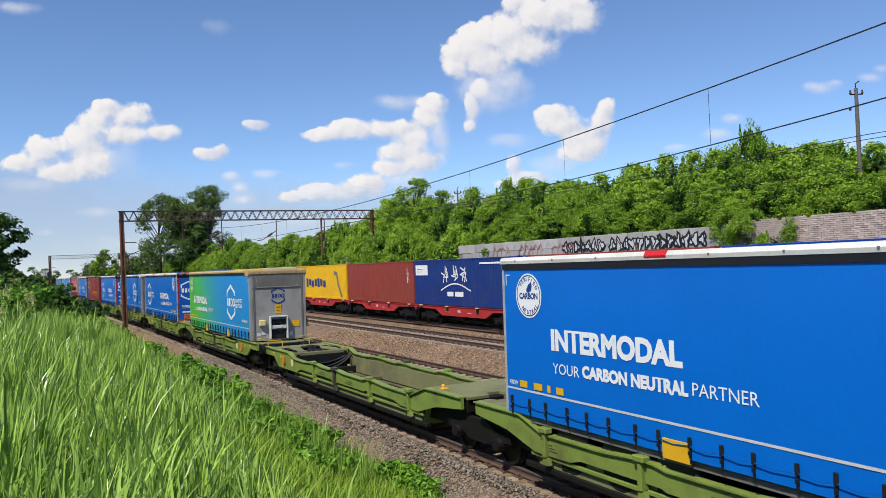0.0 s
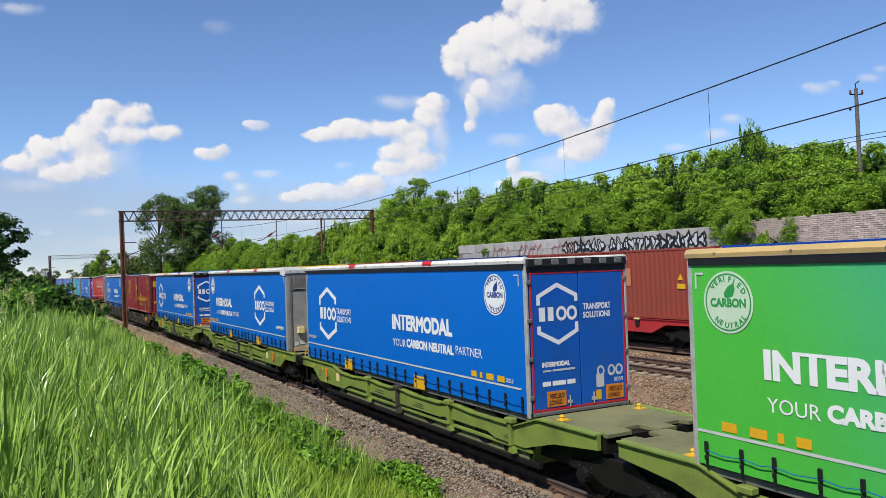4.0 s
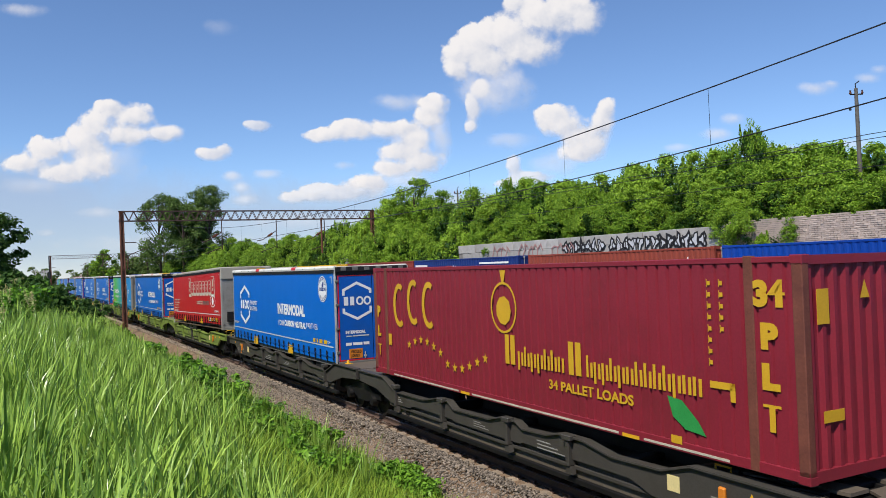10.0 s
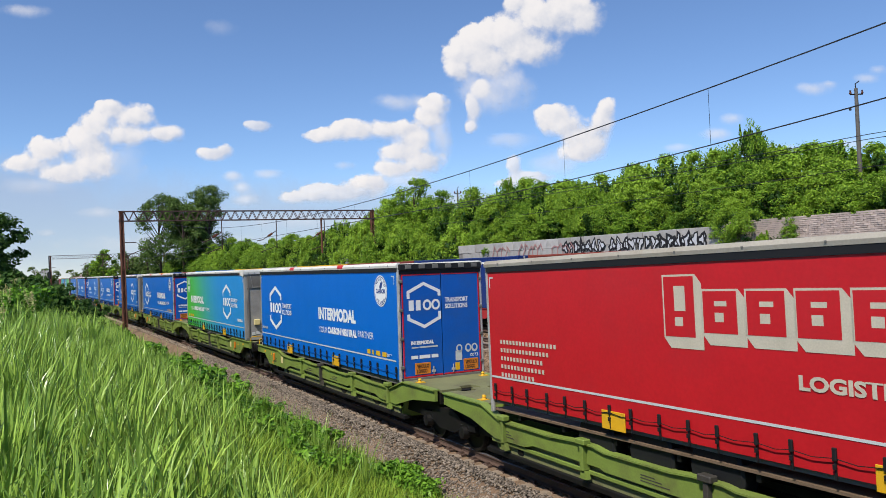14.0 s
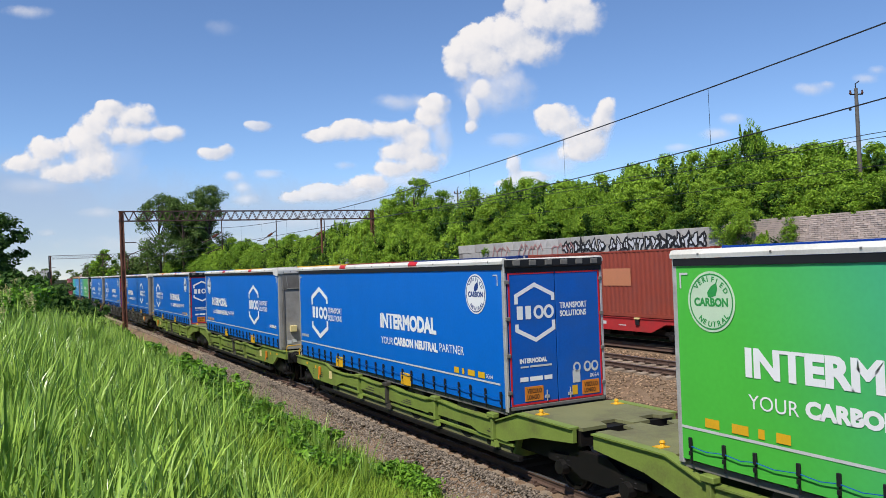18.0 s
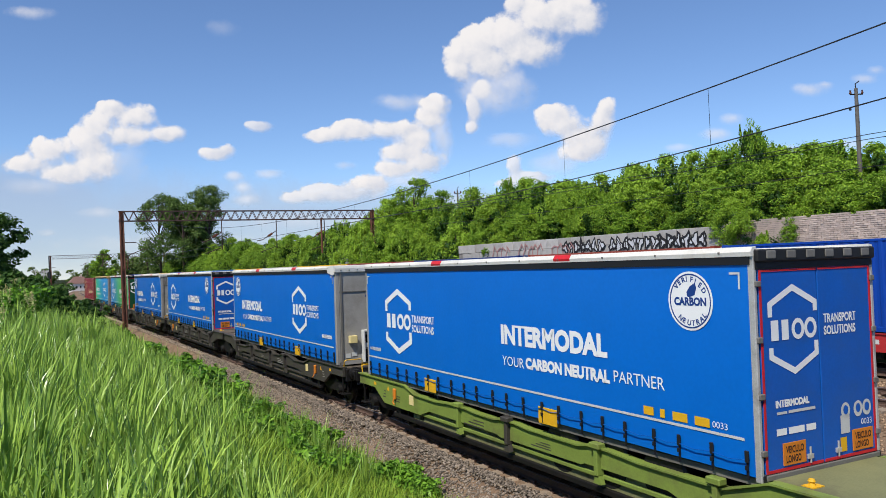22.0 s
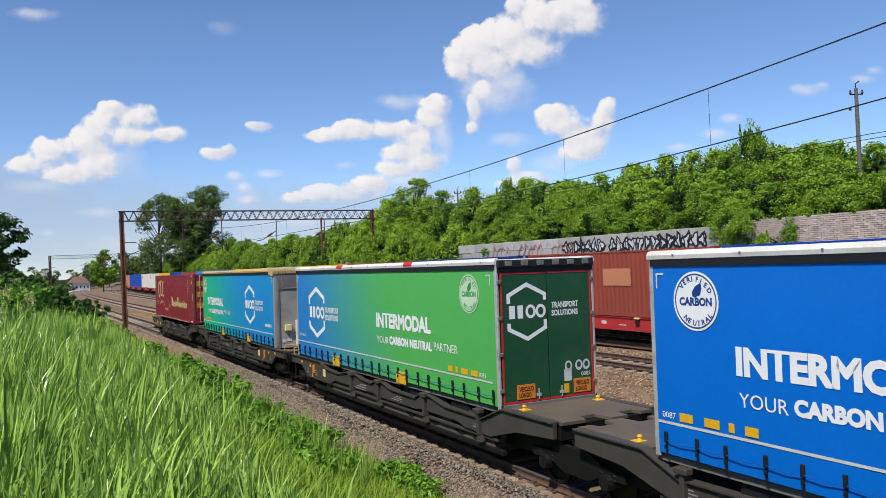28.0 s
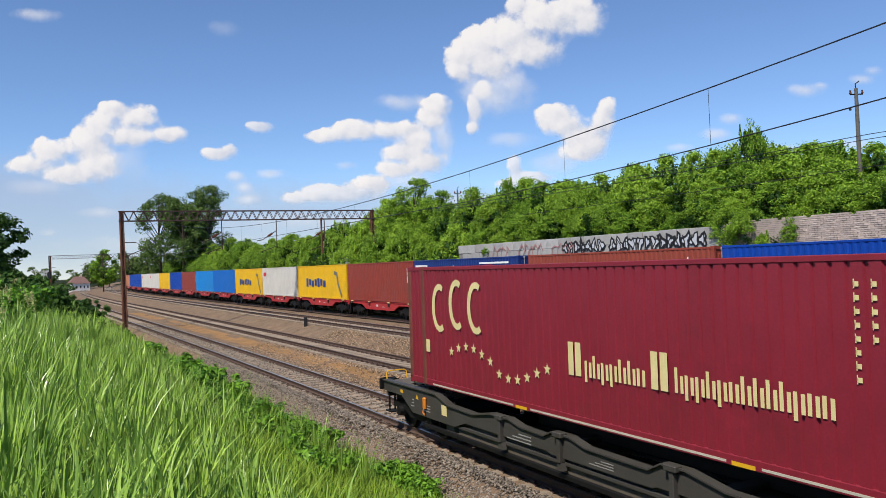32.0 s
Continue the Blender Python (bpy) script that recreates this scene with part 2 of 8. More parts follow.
M["flat_red"] = surface("red_wagon_paint", (0.44, 0.03, 0.032), 0.5, var=0.15, scale=1.5, fine=30, bump=0.1, dirt=(0.22, 0.05, 0.04), dirt_amount=0.5)
M["ballast"] = surface("ballast_bed", (0.20, 0.14, 0.092), 0.9, spec=0.08, var=0.5, scale=1.1, fine=26, bump=1.0, depth=0.05, dirt=(0.22, 0.135, 0.085), dirt_amount=0.6)
M["dry_strip"] = surface("dry_moss_and_sand", (0.30, 0.165, 0.062), 0.95, var=0.35, scale=1.2, fine=14, bump=0.7, depth=0.04, dirt=(0.17, 0.105, 0.07), dirt_amount=1.0)
# soil toned very dark, so gaps in the grass read as shade
M["soil"] = surface("grassy_soil", (0.018, 0.026, 0.007), 0.95, spec=0.05, var=0.4, scale=1.0, fine=14, bump=0.6, depth=0.05, dirt=(0.045, 0.04, 0.02), dirt_amount=0.5)
M["stone"] = surface("ballast_stone", (0.19, 0.155, 0.12), 0.85, var=0.2, scale=8, fine=60, bump=0.3, island=0.65, per_object=0.2)
M["stone_rust"] = surface("rust_stained_ballast_stone", (0.28, 0.19, 0.118), 0.85, var=0.2, scale=8, fine=60, bump=0.3, island=0.65)
M["sleeper"] = surface("dusty_concrete_sleeper", (0.30, 0.235, 0.17), 0.9, var=0.25, scale=5, fine=50, bump=0.35, dirt=(0.2, 0.14, 0.09), dirt_amount=0.7, per_object=0.18)
M["rail_rust"] = surface("rusty_rail_side", (0.095, 0.06, 0.045), 0.75, var=0.25, scale=6, fine=60, bump=0.2)
M["rail_top"] = surface("bright_rail_head", (0.42, 0.40, 0.38), 0.3, metal=0.8, var=0.1, scale=4, fine=40, bump=0.05)
M["rail_dull"] = surface("rusty_rail_head", (0.16, 0.115, 0.085), 0.5, metal=0.4, var=0.2, scale=4, fine=40, bump=0.1)
M["mast"] = surface("rusty_mast_paint", (0.15, 0.062, 0.038), 0.75, var=0.3, scale=3, fine=30, bump=0.2, dirt=(0.07, 0.035, 0.028), dirt_amount=0.7)
M["beam_dark"] = surface("dark_rusty_lattice", (0.06, 0.035, 0.03), 0.75, var=0.3, scale=3, fine=30, bump=0.2)
M["concrete"] = surface("pale_concrete_block", (0.40, 0.385, 0.36), 0.9, var=0.14, scale=2.5, fine=40, bump=0.3, dirt=(0.24, 0.22, 0.19), dirt_amount=0.7, per_object=0.12)
M["brick"] = surface("weathered_pale_brick", (0.50, 0.40, 0.34), 0.9, var=0.2, scale=6, fine=50, bump=0.3, per_object=0.22, dirt=(0.30, 0.27, 0.24), dirt_amount=0.6)
M["mortar"] = surface("old_mortar", (0.22, 0.205, 0.185), 0.95, var=0.2, scale=4, fine=50, bump=0.4)
M["pole"] = surface("weathered_concrete_pole", (0.13, 0.12, 0.105), 0.85, var=0.2, scale=4, fine=40, bump=0.2)
M["wire"] = surface("dark_copper_wire", (0.03, 0.032, 0.034), 0.5, metal=0.3, var=0.1, bump=0)
M["ceramic"] = surface("brown_insulator", (0.12, 0.05, 0.03), 0.25, var=0.1, bump=0)
M["bark"] = surface("dark_bark", (0.075, 0.055, 0.04), 0.95, var=0.35, scale=6, fine=40, bump=0.8, depth=0.03)
M["leaf_bush"] = leafy("bush_leaves", (0.05, 0.15, 0.012), (0.38, 0.56, 0.05), rough=0.45, light=0.2)
M["leaf_tree"] = leafy("tree_leaves", (0.045, 0.10, 0.018), (0.17, 0.25, 0.06), light=0.22)
M["leaf_far"] = leafy("distant_leaves", (0.07, 0.12, 0.028), (0.17, 0.24, 0.055), light=0.3)
# darker leaf tone: painted shade in the bushes' hearts, and the dark mistletoe
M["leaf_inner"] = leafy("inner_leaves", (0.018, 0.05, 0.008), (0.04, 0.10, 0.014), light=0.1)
M["leaf_dark"] = leafy("dark_leaves", (0.025, 0.07, 0.013), (0.08, 0.15, 0.028), light=0.2)
M["grass"] = leafy("grass_blades", (0.035, 0.13, 0.012), (0.44, 0.63, 0.10), rough=0.32, light=0.1, spec=0.4)
# dark green that paints the shade between the grass tufts
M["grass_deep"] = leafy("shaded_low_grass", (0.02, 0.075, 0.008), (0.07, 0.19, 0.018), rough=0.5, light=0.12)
M["grass_short"] = leafy("short_grass_blades", (0.07, 0.20, 0.014), (0.38, 0.50, 0.06), rough=0.5, light=0.15)
M["plume"] = leafy("grass_seed_heads", (0.45, 0.40, 0.16), (0.6, 0.55, 0.28), rough=0.8, light=0.3)
M["weed"] = leafy("broad_weed_leaves", (0.025, 0.10, 0.01), (0.24, 0.46, 0.04), rough=0.4, light=0.2)
M["plaster"] = surface("white_plaster", (0.72, 0.70, 0.66), 0.85, var=0.08, scale=1, fine=20, bump=0.1)
M["roof_tile"] = surface("red_brown_tiles", (0.2, 0.115, 0.095), 0.8, var=0.25, scale=2, fine=20, bump=0.3)
M["glass"] = surface("dark_window_glass", (0.02, 0.025, 0.03), 0.08, var=0.05, bump=0)
M["graffiti_black"] = surface("black_spray_paint", (0.02, 0.02, 0.022), 0.7, var=0.3, scale=5, fine=40, bump=0.1)
M["graffiti_pale"] = surface("pale_spray_paint", (0.55, 0.56, 0.58), 0.7, var=0.15, scale=5, fine=40, bump=0.1)
M["graffiti_rose"] = surface("dull_rose_spray_paint", (0.38, 0.2, 0.19), 0.8, var=0.3, scale=5, fine=40, bump=0.1)


# ================= mesh tools =================
class Shape:
    """Collects boxes, prisms and tubes into one mesh."""

    def __init__(self):
        self.v, self.f, self.m = [], [], []

    def add(self, verts, faces, slot=0):
        n = len(self.v)
        self.v += [tuple(p) for p in verts]
        self.f += [tuple(i + n for i in q) for q in faces]
        self.m += [slot] * len(faces)
        return self

    def box(self, x0, x1, y0, y1, z0, z1, slot=0, c=0.0):
        """A box; c chamfers its edges."""
        if c <= 0:
            p = [(x, y, z) for x in (x0, x1) for y in (y0, y1) for z in (z0, z1)]
            return self.add(p, [(0, 1, 3, 2), (4, 6, 7, 5), (0, 4, 5, 1), (2, 3, 7, 6), (0, 2, 6, 4), (1, 5, 7, 3)], slot)
        bm = bmesh.new()
        bmesh.ops.create_cube(bm, size=1, matrix=Matrix.Translation(((x0 + x1) / 2, (y0 + y1) / 2, (z0 + z1) / 2)) @ Matrix.Diagonal((abs(x1 - x0), abs(y1 - y0), abs(z1 - z0), 1)))
        bmesh.ops.bevel(bm, geom=bm.edges[:], offset=c, segments=1, affect="EDGES")
        bm.verts.index_update()
        self.add([v.co for v in bm.verts], [[v.index for v in f.verts] for f in bm.faces], slot)
        bm.free()
        return self

    def prism(self, pts, y0, y1, slot=0, axis="y"):
        """A polygon in x, z drawn out along y (or in x, y along z, or y, z along x)."""
        n = len(pts)
        put = {"y": lambda a, b, d: (a, d, b), "z": lambda a, b, d: (a, b, d), "x": lambda a, b, d: (d, a, b)}[axis]
        p = [put(a, b, y0) for a, b in pts] + [put(a, b, y1) for a, b in pts]
        return self.add(p, [tuple(range(n)), tuple(range(2 * n - 1, n - 1, -1))] + [(i, i + n, (i + 1) % n + n, (i + 1) % n) for i in range(n)], slot)

    def tube(self, path, r, sides=8, slot=0, r1=None, caps=True):
        """A round bar along a path of points."""
        path = [Vector(p) for p in path]
        rings = []
        for i, p in enumerate(path):
            d = (path[min(i + 1, len(path) - 1)] - path[max(i - 1, 0)]).normalized()
            u = d.orthogonal().normalized() if i == 0 else (u - d * u.dot(d)).normalized()
            w = d.cross(u)
            rr = r if r1 is None else r + (r1 - r) * i / max(1, len(path) - 1)
            rings.append([p + (u * math.cos(2 * math.pi * k / sides) + w * math.sin(2 * math.pi * k / sides)) * rr for k in range(sides)])
        faces = [(i * sides + k, i * sides + (k + 1) % sides, (i + 1) * sides + (k + 1) % sides, (i + 1) * sides + k) for i in range(len(path) - 1) for k in range(sides)]
        if caps:
            faces += [tuple(range(sides - 1, -1, -1)), tuple((len(path) - 1) * sides + k for k in range(sides))]
        return self.add([q for ring in rings for q in ring], faces, slot)

    def lathe(self, profile, at_=(0, 0, 0), axis="y", sides=24, slot=0):
        """Turns a profile of (along, radius) round an axis."""
        p, n = [], len(profile)
        for k in range(sides):
            a = 2 * math.pi * k / sides
            for d, r in profile:
                c = {"y": (r * math.cos(a), d, r * math.sin(a)), "x": (d, r * math.cos(a), r * math.sin(a)), "z": (r * math.cos(a), r * math.sin(a), d)}[axis]
                p.append((c[0] + at_[0], c[1] + at_[1], c[2] + at_[2]))
        f = [(k * n + i, k * n + i + 1, ((k + 1) % sides) * n + i + 1, ((k + 1) % sides) * n + i) for k in range(sides) for i in range(n - 1)]
        f += [tuple(k * n for k in range(sides)), tuple(k * n + n - 1 for k in range(sides - 1, -1, -1))]
        return self.add(p, f, slot)

    def mesh(self, name, *mats, smooth=False):
        me = bpy.data.meshes.new(name)
        me.from_pydata(self.v, [], self.f)
        for m in mats:
            me.materials.append(M[m] if isinstance(m, str) else m)
        if len(mats) > 1:
            me.polygons.foreach_set("material_index", self.m)
        bm = bmesh.new()
        bm.from_mesh(me)
        bmesh.ops.recalc_face_normals(bm, faces=bm.faces)
        bm.to_mesh(me)
        bm.free()
        if smooth:
            me.shade_smooth()
        return me


def part(name, shape, material, parent, label="", smooth=False):
    """Links one mesh under a thing or a part. shape: a Shape or a ready mesh."""
    mats = material if isinstance(material, (tuple, list)) else (material,)
    me = shape.mesh(name, *mats, smooth=smooth) if isinstance(shape, Shape) else shape
    ob = new(name, me)
    ob.parent = parent
    return tagged(ob, label)


def thing(name, label, category, group="", kind=""):
    return tagged(new(name), label, category, group, kind)


def solid(name, shape, material, label, category, group="", kind="", smooth=False):
    mats = material if isinstance(material, (tuple, list)) else (material,)
    return tagged(new(name, shape.mesh(name, *mats, smooth=smooth)), label, category, group, kind)


def embolden(me, by):
    """Widens flat glyphs: each rim vertex moves outward along its mitre."""
    bm = bmesh.new()
    bm.from_mesh(me)
    bmesh.ops.remove_doubles(bm, verts=bm.verts, dist=1e-6)
    push = {}
    for e in bm.edges:
        if len(e.link_faces) != 1:
            continue
        lp = e.link_loops[0]
        d = lp.link_loop_next.vert.co - lp.vert.co
        k = 1 if lp.face.normal.z > 0 else -1
        out = Vector((d.y * k, -d.x * k, 0))
        if out.length > 1e-9:
            for v in e.verts:
                push.setdefault(v, []).append(out.normalized())
    for v, ns in push.items():
        m = sum(ns, Vector())
        if m.length > 1e-6:
            m.normalize()
            v.co += m * by / max(0.45, m.dot(ns[0]))
    bm.to_mesh(me)
    bm.free()


LETTERING = {}


def letters(text, height, material, width=None, bold=0.0, align="LEFT"):
    """Lettering made once and shared by all its repeats."""
    key = (text, height, material, width, bold, align)
    if key not in LETTERING:
        LETTERING[key] = cut_letters(*key)
    return LETTERING[key]


def cut_letters(text, height, material, width, bold, align):
    """Lettering in the built-in font as a flat mesh in x, z, facing -y; its capital height is given, and its width where wanted."""
    cu = bpy.data.curves.new("lettering", "FONT")
    cu.body, cu.size, cu.align_x, cu.offset, cu.extrude, cu.resolution_u = text, height / 0.69, align, 0.0, 0.0, 3
    ob = bpy.data.objects.new("lettering", cu)
    me = bpy.data.meshes.new_from_object(ob)
    bpy.data.objects.remove(ob)
    bpy.data.curves.remove(cu)
    if bold:
        embolden(me, bold)
    n = len(me.vertices)
    co = np.zeros(n * 3)
    me.vertices.foreach_get("co", co)
    co = co.reshape(-1, 3)
    if width:
        x0, x1 = co[:, 0].min(), co[:, 0].max()
        co[:, 0] = (co[:, 0] - (x0 if align == "LEFT" else (x0 + x1) / 2)) * width / (x1 - x0)
    flat = np.stack([co[:, 0], np.zeros(n), co[:, 1]], 1)
    me.vertices.foreach_set("co", flat.ravel())
    me.materials.clear()
    me.materials.append(M[material])
    return me


def strip(pts, w, closed=False):
    """A flat band of width w along points in x, z, facing -y."""
    sh = Shape()
    P = [Vector((a, b)) for a, b in pts]
    n = len(P)
    left, right = [], []
    for i in range(n):
        a = P[(i - 1) % n] if closed or i else P[i]
        b = P[(i + 1) % n] if closed or i < n - 1 else P[i]
        d1 = (P[i] - a).normalized() if (P[i] - a).length else (b - P[i]).normalized()
        d2 = (b - P[i]).normalized() if (b - P[i]).length else d1
        d = (d1 + d2).normalized()
        k = w / 2 / max(0.35, d.dot(d1))
        nrm = Vector((-d.y, d.x))
        left.append(P[i] + nrm * k)
        right.append(P[i] - nrm * k)
    v = [(p.x, 0, p.y) for p in left + right]
    f = [(i, (i + 1) % n, (i + 1) % n + n, i + n) for i in range(n if closed else n - 1)]
    return sh.add(v, f)


def patch(*rects):
    """Flat rectangles (x0, x1, z0, z1) in x, z."""
    sh = Shape()
    for x0, x1, z0, z1 in rects:
        sh.add([(x0, 0, z0), (x1, 0, z0), (x1, 0, z1), (x0, 0, z1)], [(0, 1, 2, 3)])
    return sh


def code_bar(x0, x1, z0, z1, n=11):
    """A short row of plain bars where a registration stands."""
    w = (x1 - x0) / n
    return patch(*[(x0 + k * w, x0 + k * w + w * 0.62, z0, z1) for k in range(n)])


def disc(cx, cz, rx, rz, n=32, sh=None):
    sh = sh or Shape()
    return sh.add([(cx + rx * math.cos(2 * math.pi * k / n), 0, cz + rz * math.sin(2 * math.pi * k / n)) for k in range(n)], [tuple(range(n))])


# ================= ground, track beds, rails =================
def grid_sheet(name, ss, offs, zf, mats, pick, label, category):
    verts, faces, slots = [], [], []
    for s in ss:
        for o in offs:
            verts.append(at(s, o, zf(s, o)))
    n = len(offs)
    for i in range(len(ss) - 1):
        for j in range(n - 1):
            faces.append((i * n + j, (i + 1) * n + j, (i + 1) * n + j + 1, i * n + j + 1))
            slots.append(pick((ss[i] + ss[i + 1]) / 2, (offs[j] + offs[j + 1]) / 2))
    me = bpy.data.meshes.new(name)
    me.from_pydata(verts, [], faces)
    for m in mats:
        me.materials.append(M[m])
    me.polygons.foreach_set("material_index", slots)
    me.shade_smooth()
    return tagged(new(name, me), label, category, kind="structure")


def build_ground():
    ss = [-2600, -1500, -900, -600, -450] + [-340 + 5 * i for i in range(44)] + [-120 + 2 * i for i in range(40)] + [-40 + i for i in range(76)] + [40, 50, 70, 120, 300, 800, 2000]
    offs = sorted({-1800, -900, -400, -200, -110, -80, -60, -45, -35, -30, -26, -24, -22, -21, -20.6, -20.4, -20.05, -19.75, -19.3, -18.6, -17.6, -17, -16.6, -15.8, -14.8, -13.4, -12.4, -11.9, -11.3, -10.4, -9.2, -8.1, -7.4, -6.9, -6.4, -5.2, -4.2, -3.3, -2.9, -2.5, -2.2, -1.9, -1.6, -0.6, 0.6, 1.55, 1.8, 2.0}
                  | {2.3, 2.6, 2.9, 3.2, 3.6, 4, 4.5, 5, 5.5, 6, 6.5, 7, 7.5, 8, 8.5, 9, 9.5, 10, 11, 12, 14, 16, 20, 28, 40, 60, 90, 140, 250, 500, 1000, 1800})

    def zf(s, o):
        if s < -340:
            o2 = min(max(o, -60), 60)
            return ground_z(-340, o2) * max(0.0, 1 + (s + 340) / 400) - 0.5
        z = ground_z(s, o)
        if -17 < o < 2.3:
            z += 0.035 * noise.noise((s * 1.3, o * 1.9, 5.0)) + 0.03 * noise.noise((s * 0.3, o * 0.5, 9.0))
        return z

    def pick(s, o):
        o = o - spread(s, 2.2) if o < -7 else o
        if -3.3 < o < -1.9 and -85 < s < -5 and noise.noise((s * 0.16, o * 0.9, 3.3)) > -0.25:
            return 1
        return 0 if -17.6 < o < 2.15 else 2

    grid_sheet("ground", ss, offs, zf, ("ballast", "dry_strip", "soil"), pick, "brown ballast beds and a rough grass bank beside the tracks", "ground")


def sweep(s0, s1, step, offf, prof, zf, cant=0.0):
    """Draws a profile of (off, z) along the line."""
    sh, n = Shape(), len(prof)
    count = int(round((s1 - s0) / step)) + 1
    verts = []
    for i in range(count):
        s = s0 + i * step
        base = offf(s)
        for o, z in prof:
            oo = base + o
            verts.append(at(s, oo, zf + z + oo * cant))
    faces = [(i * n + k, (i + 1) * n + k, (i + 1) * n + (k + 1) % n, i * n + (k + 1) % n) for i in range(count - 1) for k in range(n)]
    faces += [tuple(range(n)), tuple((count - 1) * n + k for k in range(n - 1, -1, -1))]
    return sh.add(verts, faces)


RAIL = [(-0.07, -0.16), (0.07, -0.16), (0.07, -0.145), (0.012, -0.12), (0.012, -0.045), (0.036, -0.035), (0.036, -0.004), (-0.036, -0.004), (-0.036, -0.035), (-0.012, -0.045), (-0.012, -0.12), (-0.07, -0.145)]
HEAD = [(-0.034, -0.006), (0.034, -0.006), (0.03, 0.0), (-0.03, 0.0)]


def sleeper_mesh(half):
    sh = Shape()
    prof = [(-0.13, -0.2), (0.13, -0.2), (0.13, -0.03), (0.10, 0.0), (-0.10, 0.0), (-0.13, -0.03)]
    sh.prism(prof, -half, half)
    for y in (-0.75, 0.75):
        sh.box(-0.14, 0.14, y - 0.17, y + 0.17, -0.02, 0.012, 1)
        for dy in (-0.1, 0.1):
            sh.box(-0.05, 0.05, y + dy - 0.035, y + dy + 0.035, 0.0, 0.06, 1)
    return sh.mesh("sleeper", "sleeper", "rail_rust")


def build_track(name, offf, z, s0, s1, near0, bright, label, cant=0.0, step=2.0):
    root = thing(name, label, "railway track", kind="structure")
    for side in (-0.75, 0.75):
        part("rail", sweep(s0, s1, step, lambda s: offf(s) + side, RAIL, z, cant), "rail_rust", root)
        part("rail_head", sweep(s0, s1, step, lambda s: offf(s) + side, HEAD, z, cant), "rail_top" if bright else "rail_dull", root)
    return root, (offf, z, s0, s1, near0, cant)


def lay_sleepers(root, spec):
    offf, z, s0, s1, near0, cant = spec
    me = sleeper_mesh(1.3)
    rng = random.Random(4)
    rest = Shape()
    n = 0
    s = s1
    while s > s0:
        m = placed(s, offf(s), z - 0.165 + offf(s) * cant, rng.uniform(-0.6, 0.6))
        if n < 290 and s < near0:
            ob = new("sleeper", me)
            ob.parent = root
            ob.matrix_basis = m
            n += 1
        else:
            p = [m @ Vector(c) for c in ((-0.13, -1.3, -0.2), (0.13, -1.3, -0.2), (0.13, -1.3, 0), (-0.13, -1.3, 0), (-0.13, 1.3, -0.2), (0.13, 1.3, -0.2), (0.13, 1.3, 0), (-0.13, 1.3, 0))]
            rest.add(p, [(0, 1, 2, 3), (4, 7, 6, 5), (2, 6, 7, 3), (0, 4, 5, 1), (1, 5, 6, 2), (0, 3, 7, 4)])
        s -= 0.6
    tagged(part("distant_sleepers", rest, "sleeper", root), kind="stuff")


# ================= the passing train: wagons =================


def wheelset(parent, x, z=0.46):
    ax = part("wheelset", Shape().lathe([(-0.95, 0.0), (-0.95, 0.075), (0.95, 0.075), (0.95, 0.0)], axis="y", sides=10), "running_gear", parent)
    ax.location = (x, 0, z)
    for sg in (-1, 1):
        w = Shape().lathe([(sg * 0.68, 0.09), (sg * 0.68, 0.49), (sg * 0.71, 0.49), (sg * 0.72, 0.462), (sg * 0.815, 0.456), (sg * 0.815, 0.40), (sg * 0.77, 0.38), (sg * 0.75, 0.16), (sg * 0.84, 0.13), (sg * 0.84, 0.0)], axis="y", sides=28)
        part("wheel", w, "wheel_steel", ax)
    return ax


def bogie(parent, x):
    b = part("bogie", Shape().box(x - 0.2, x + 0.2, -0.95, 0.95, 0.5, 0.78, c=0.03).box(x - 0.35, x + 0.35, -0.3, 0.3, 0.7, 0.9, c=0.03), "running_gear", parent)
    for y in (-1.0, 1.0):
        pts = [(-1.35, 0.52), (-1.35, 0.66), (-0.75, 0.70), (-0.4, 0.86), (0.4, 0.86), (0.75, 0.70), (1.35, 0.66), (1.35, 0.52), (0.7, 0.5), (0.35, 0.36), (-0.35, 0.36), (-0.7, 0.5)]
        part("side_frame", Shape().prism([(x + a, c) for a, c in pts], y - 0.06, y + 0.06), "running_gear", b)
        for dx in (-0.9, 0.9):
            ab = Shape().lathe([(0, 0.0), (0, 0.15), (0.16 * (1 if y > 0 else -1), 0.13), (0.17 * (1 if y > 0 else -1), 0.0)], (x + dx, y, 0.46), "y", 12)
            for k in (-0.17, 0.17):
                ab.lathe([(0.5, 0.0), (0.5, 0.075), (0.54, 0.05), (0.58, 0.075), (0.62, 0.05), (0.66, 0.075), (0.66, 0.0)], (x + dx + k, y, 0.02), "z", 10)
            part("axle_box", ab, "running_gear", b)
    sets = [wheelset(parent, x + dx) for dx in (-0.9, 0.9)]
    return sets


SILL = [(7.86, 1.20), (4.75, 1.20), (4.15, 1.02), (3.0, 0.99), (2.25, 1.12), (1.55, 1.12), (1.15, 1.03), (0.35, 1.0), (0.1, 1.11), (-0.45, 1.11), (-0.9, 1.0), (-2.45, 0.97), (-2.75, 1.12), (-3.25, 1.12), (-4.0, 0.98), (-5.7, 0.96), (-6.5, 1.27), (-8.25, 1.27),
        (-8.25, 0.98), (-7.0, 0.9), (-6.0, 0.64), (-4.9, 0.66), (-4.6, 0.74), (-2.6, 0.74), (-2.5, 0.70), (0.2, 0.70), (0.3, 0.74), (3.4, 0.74), (3.9, 0.58), (6.1, 0.58), (6.75, 0.93), (7.86, 0.93)]


SILL_GREEN = [(x, z if z > 1.15 or z < 0.95 else 1.045 + 0.35 * (z - 1.045)) for x, z in SILL]


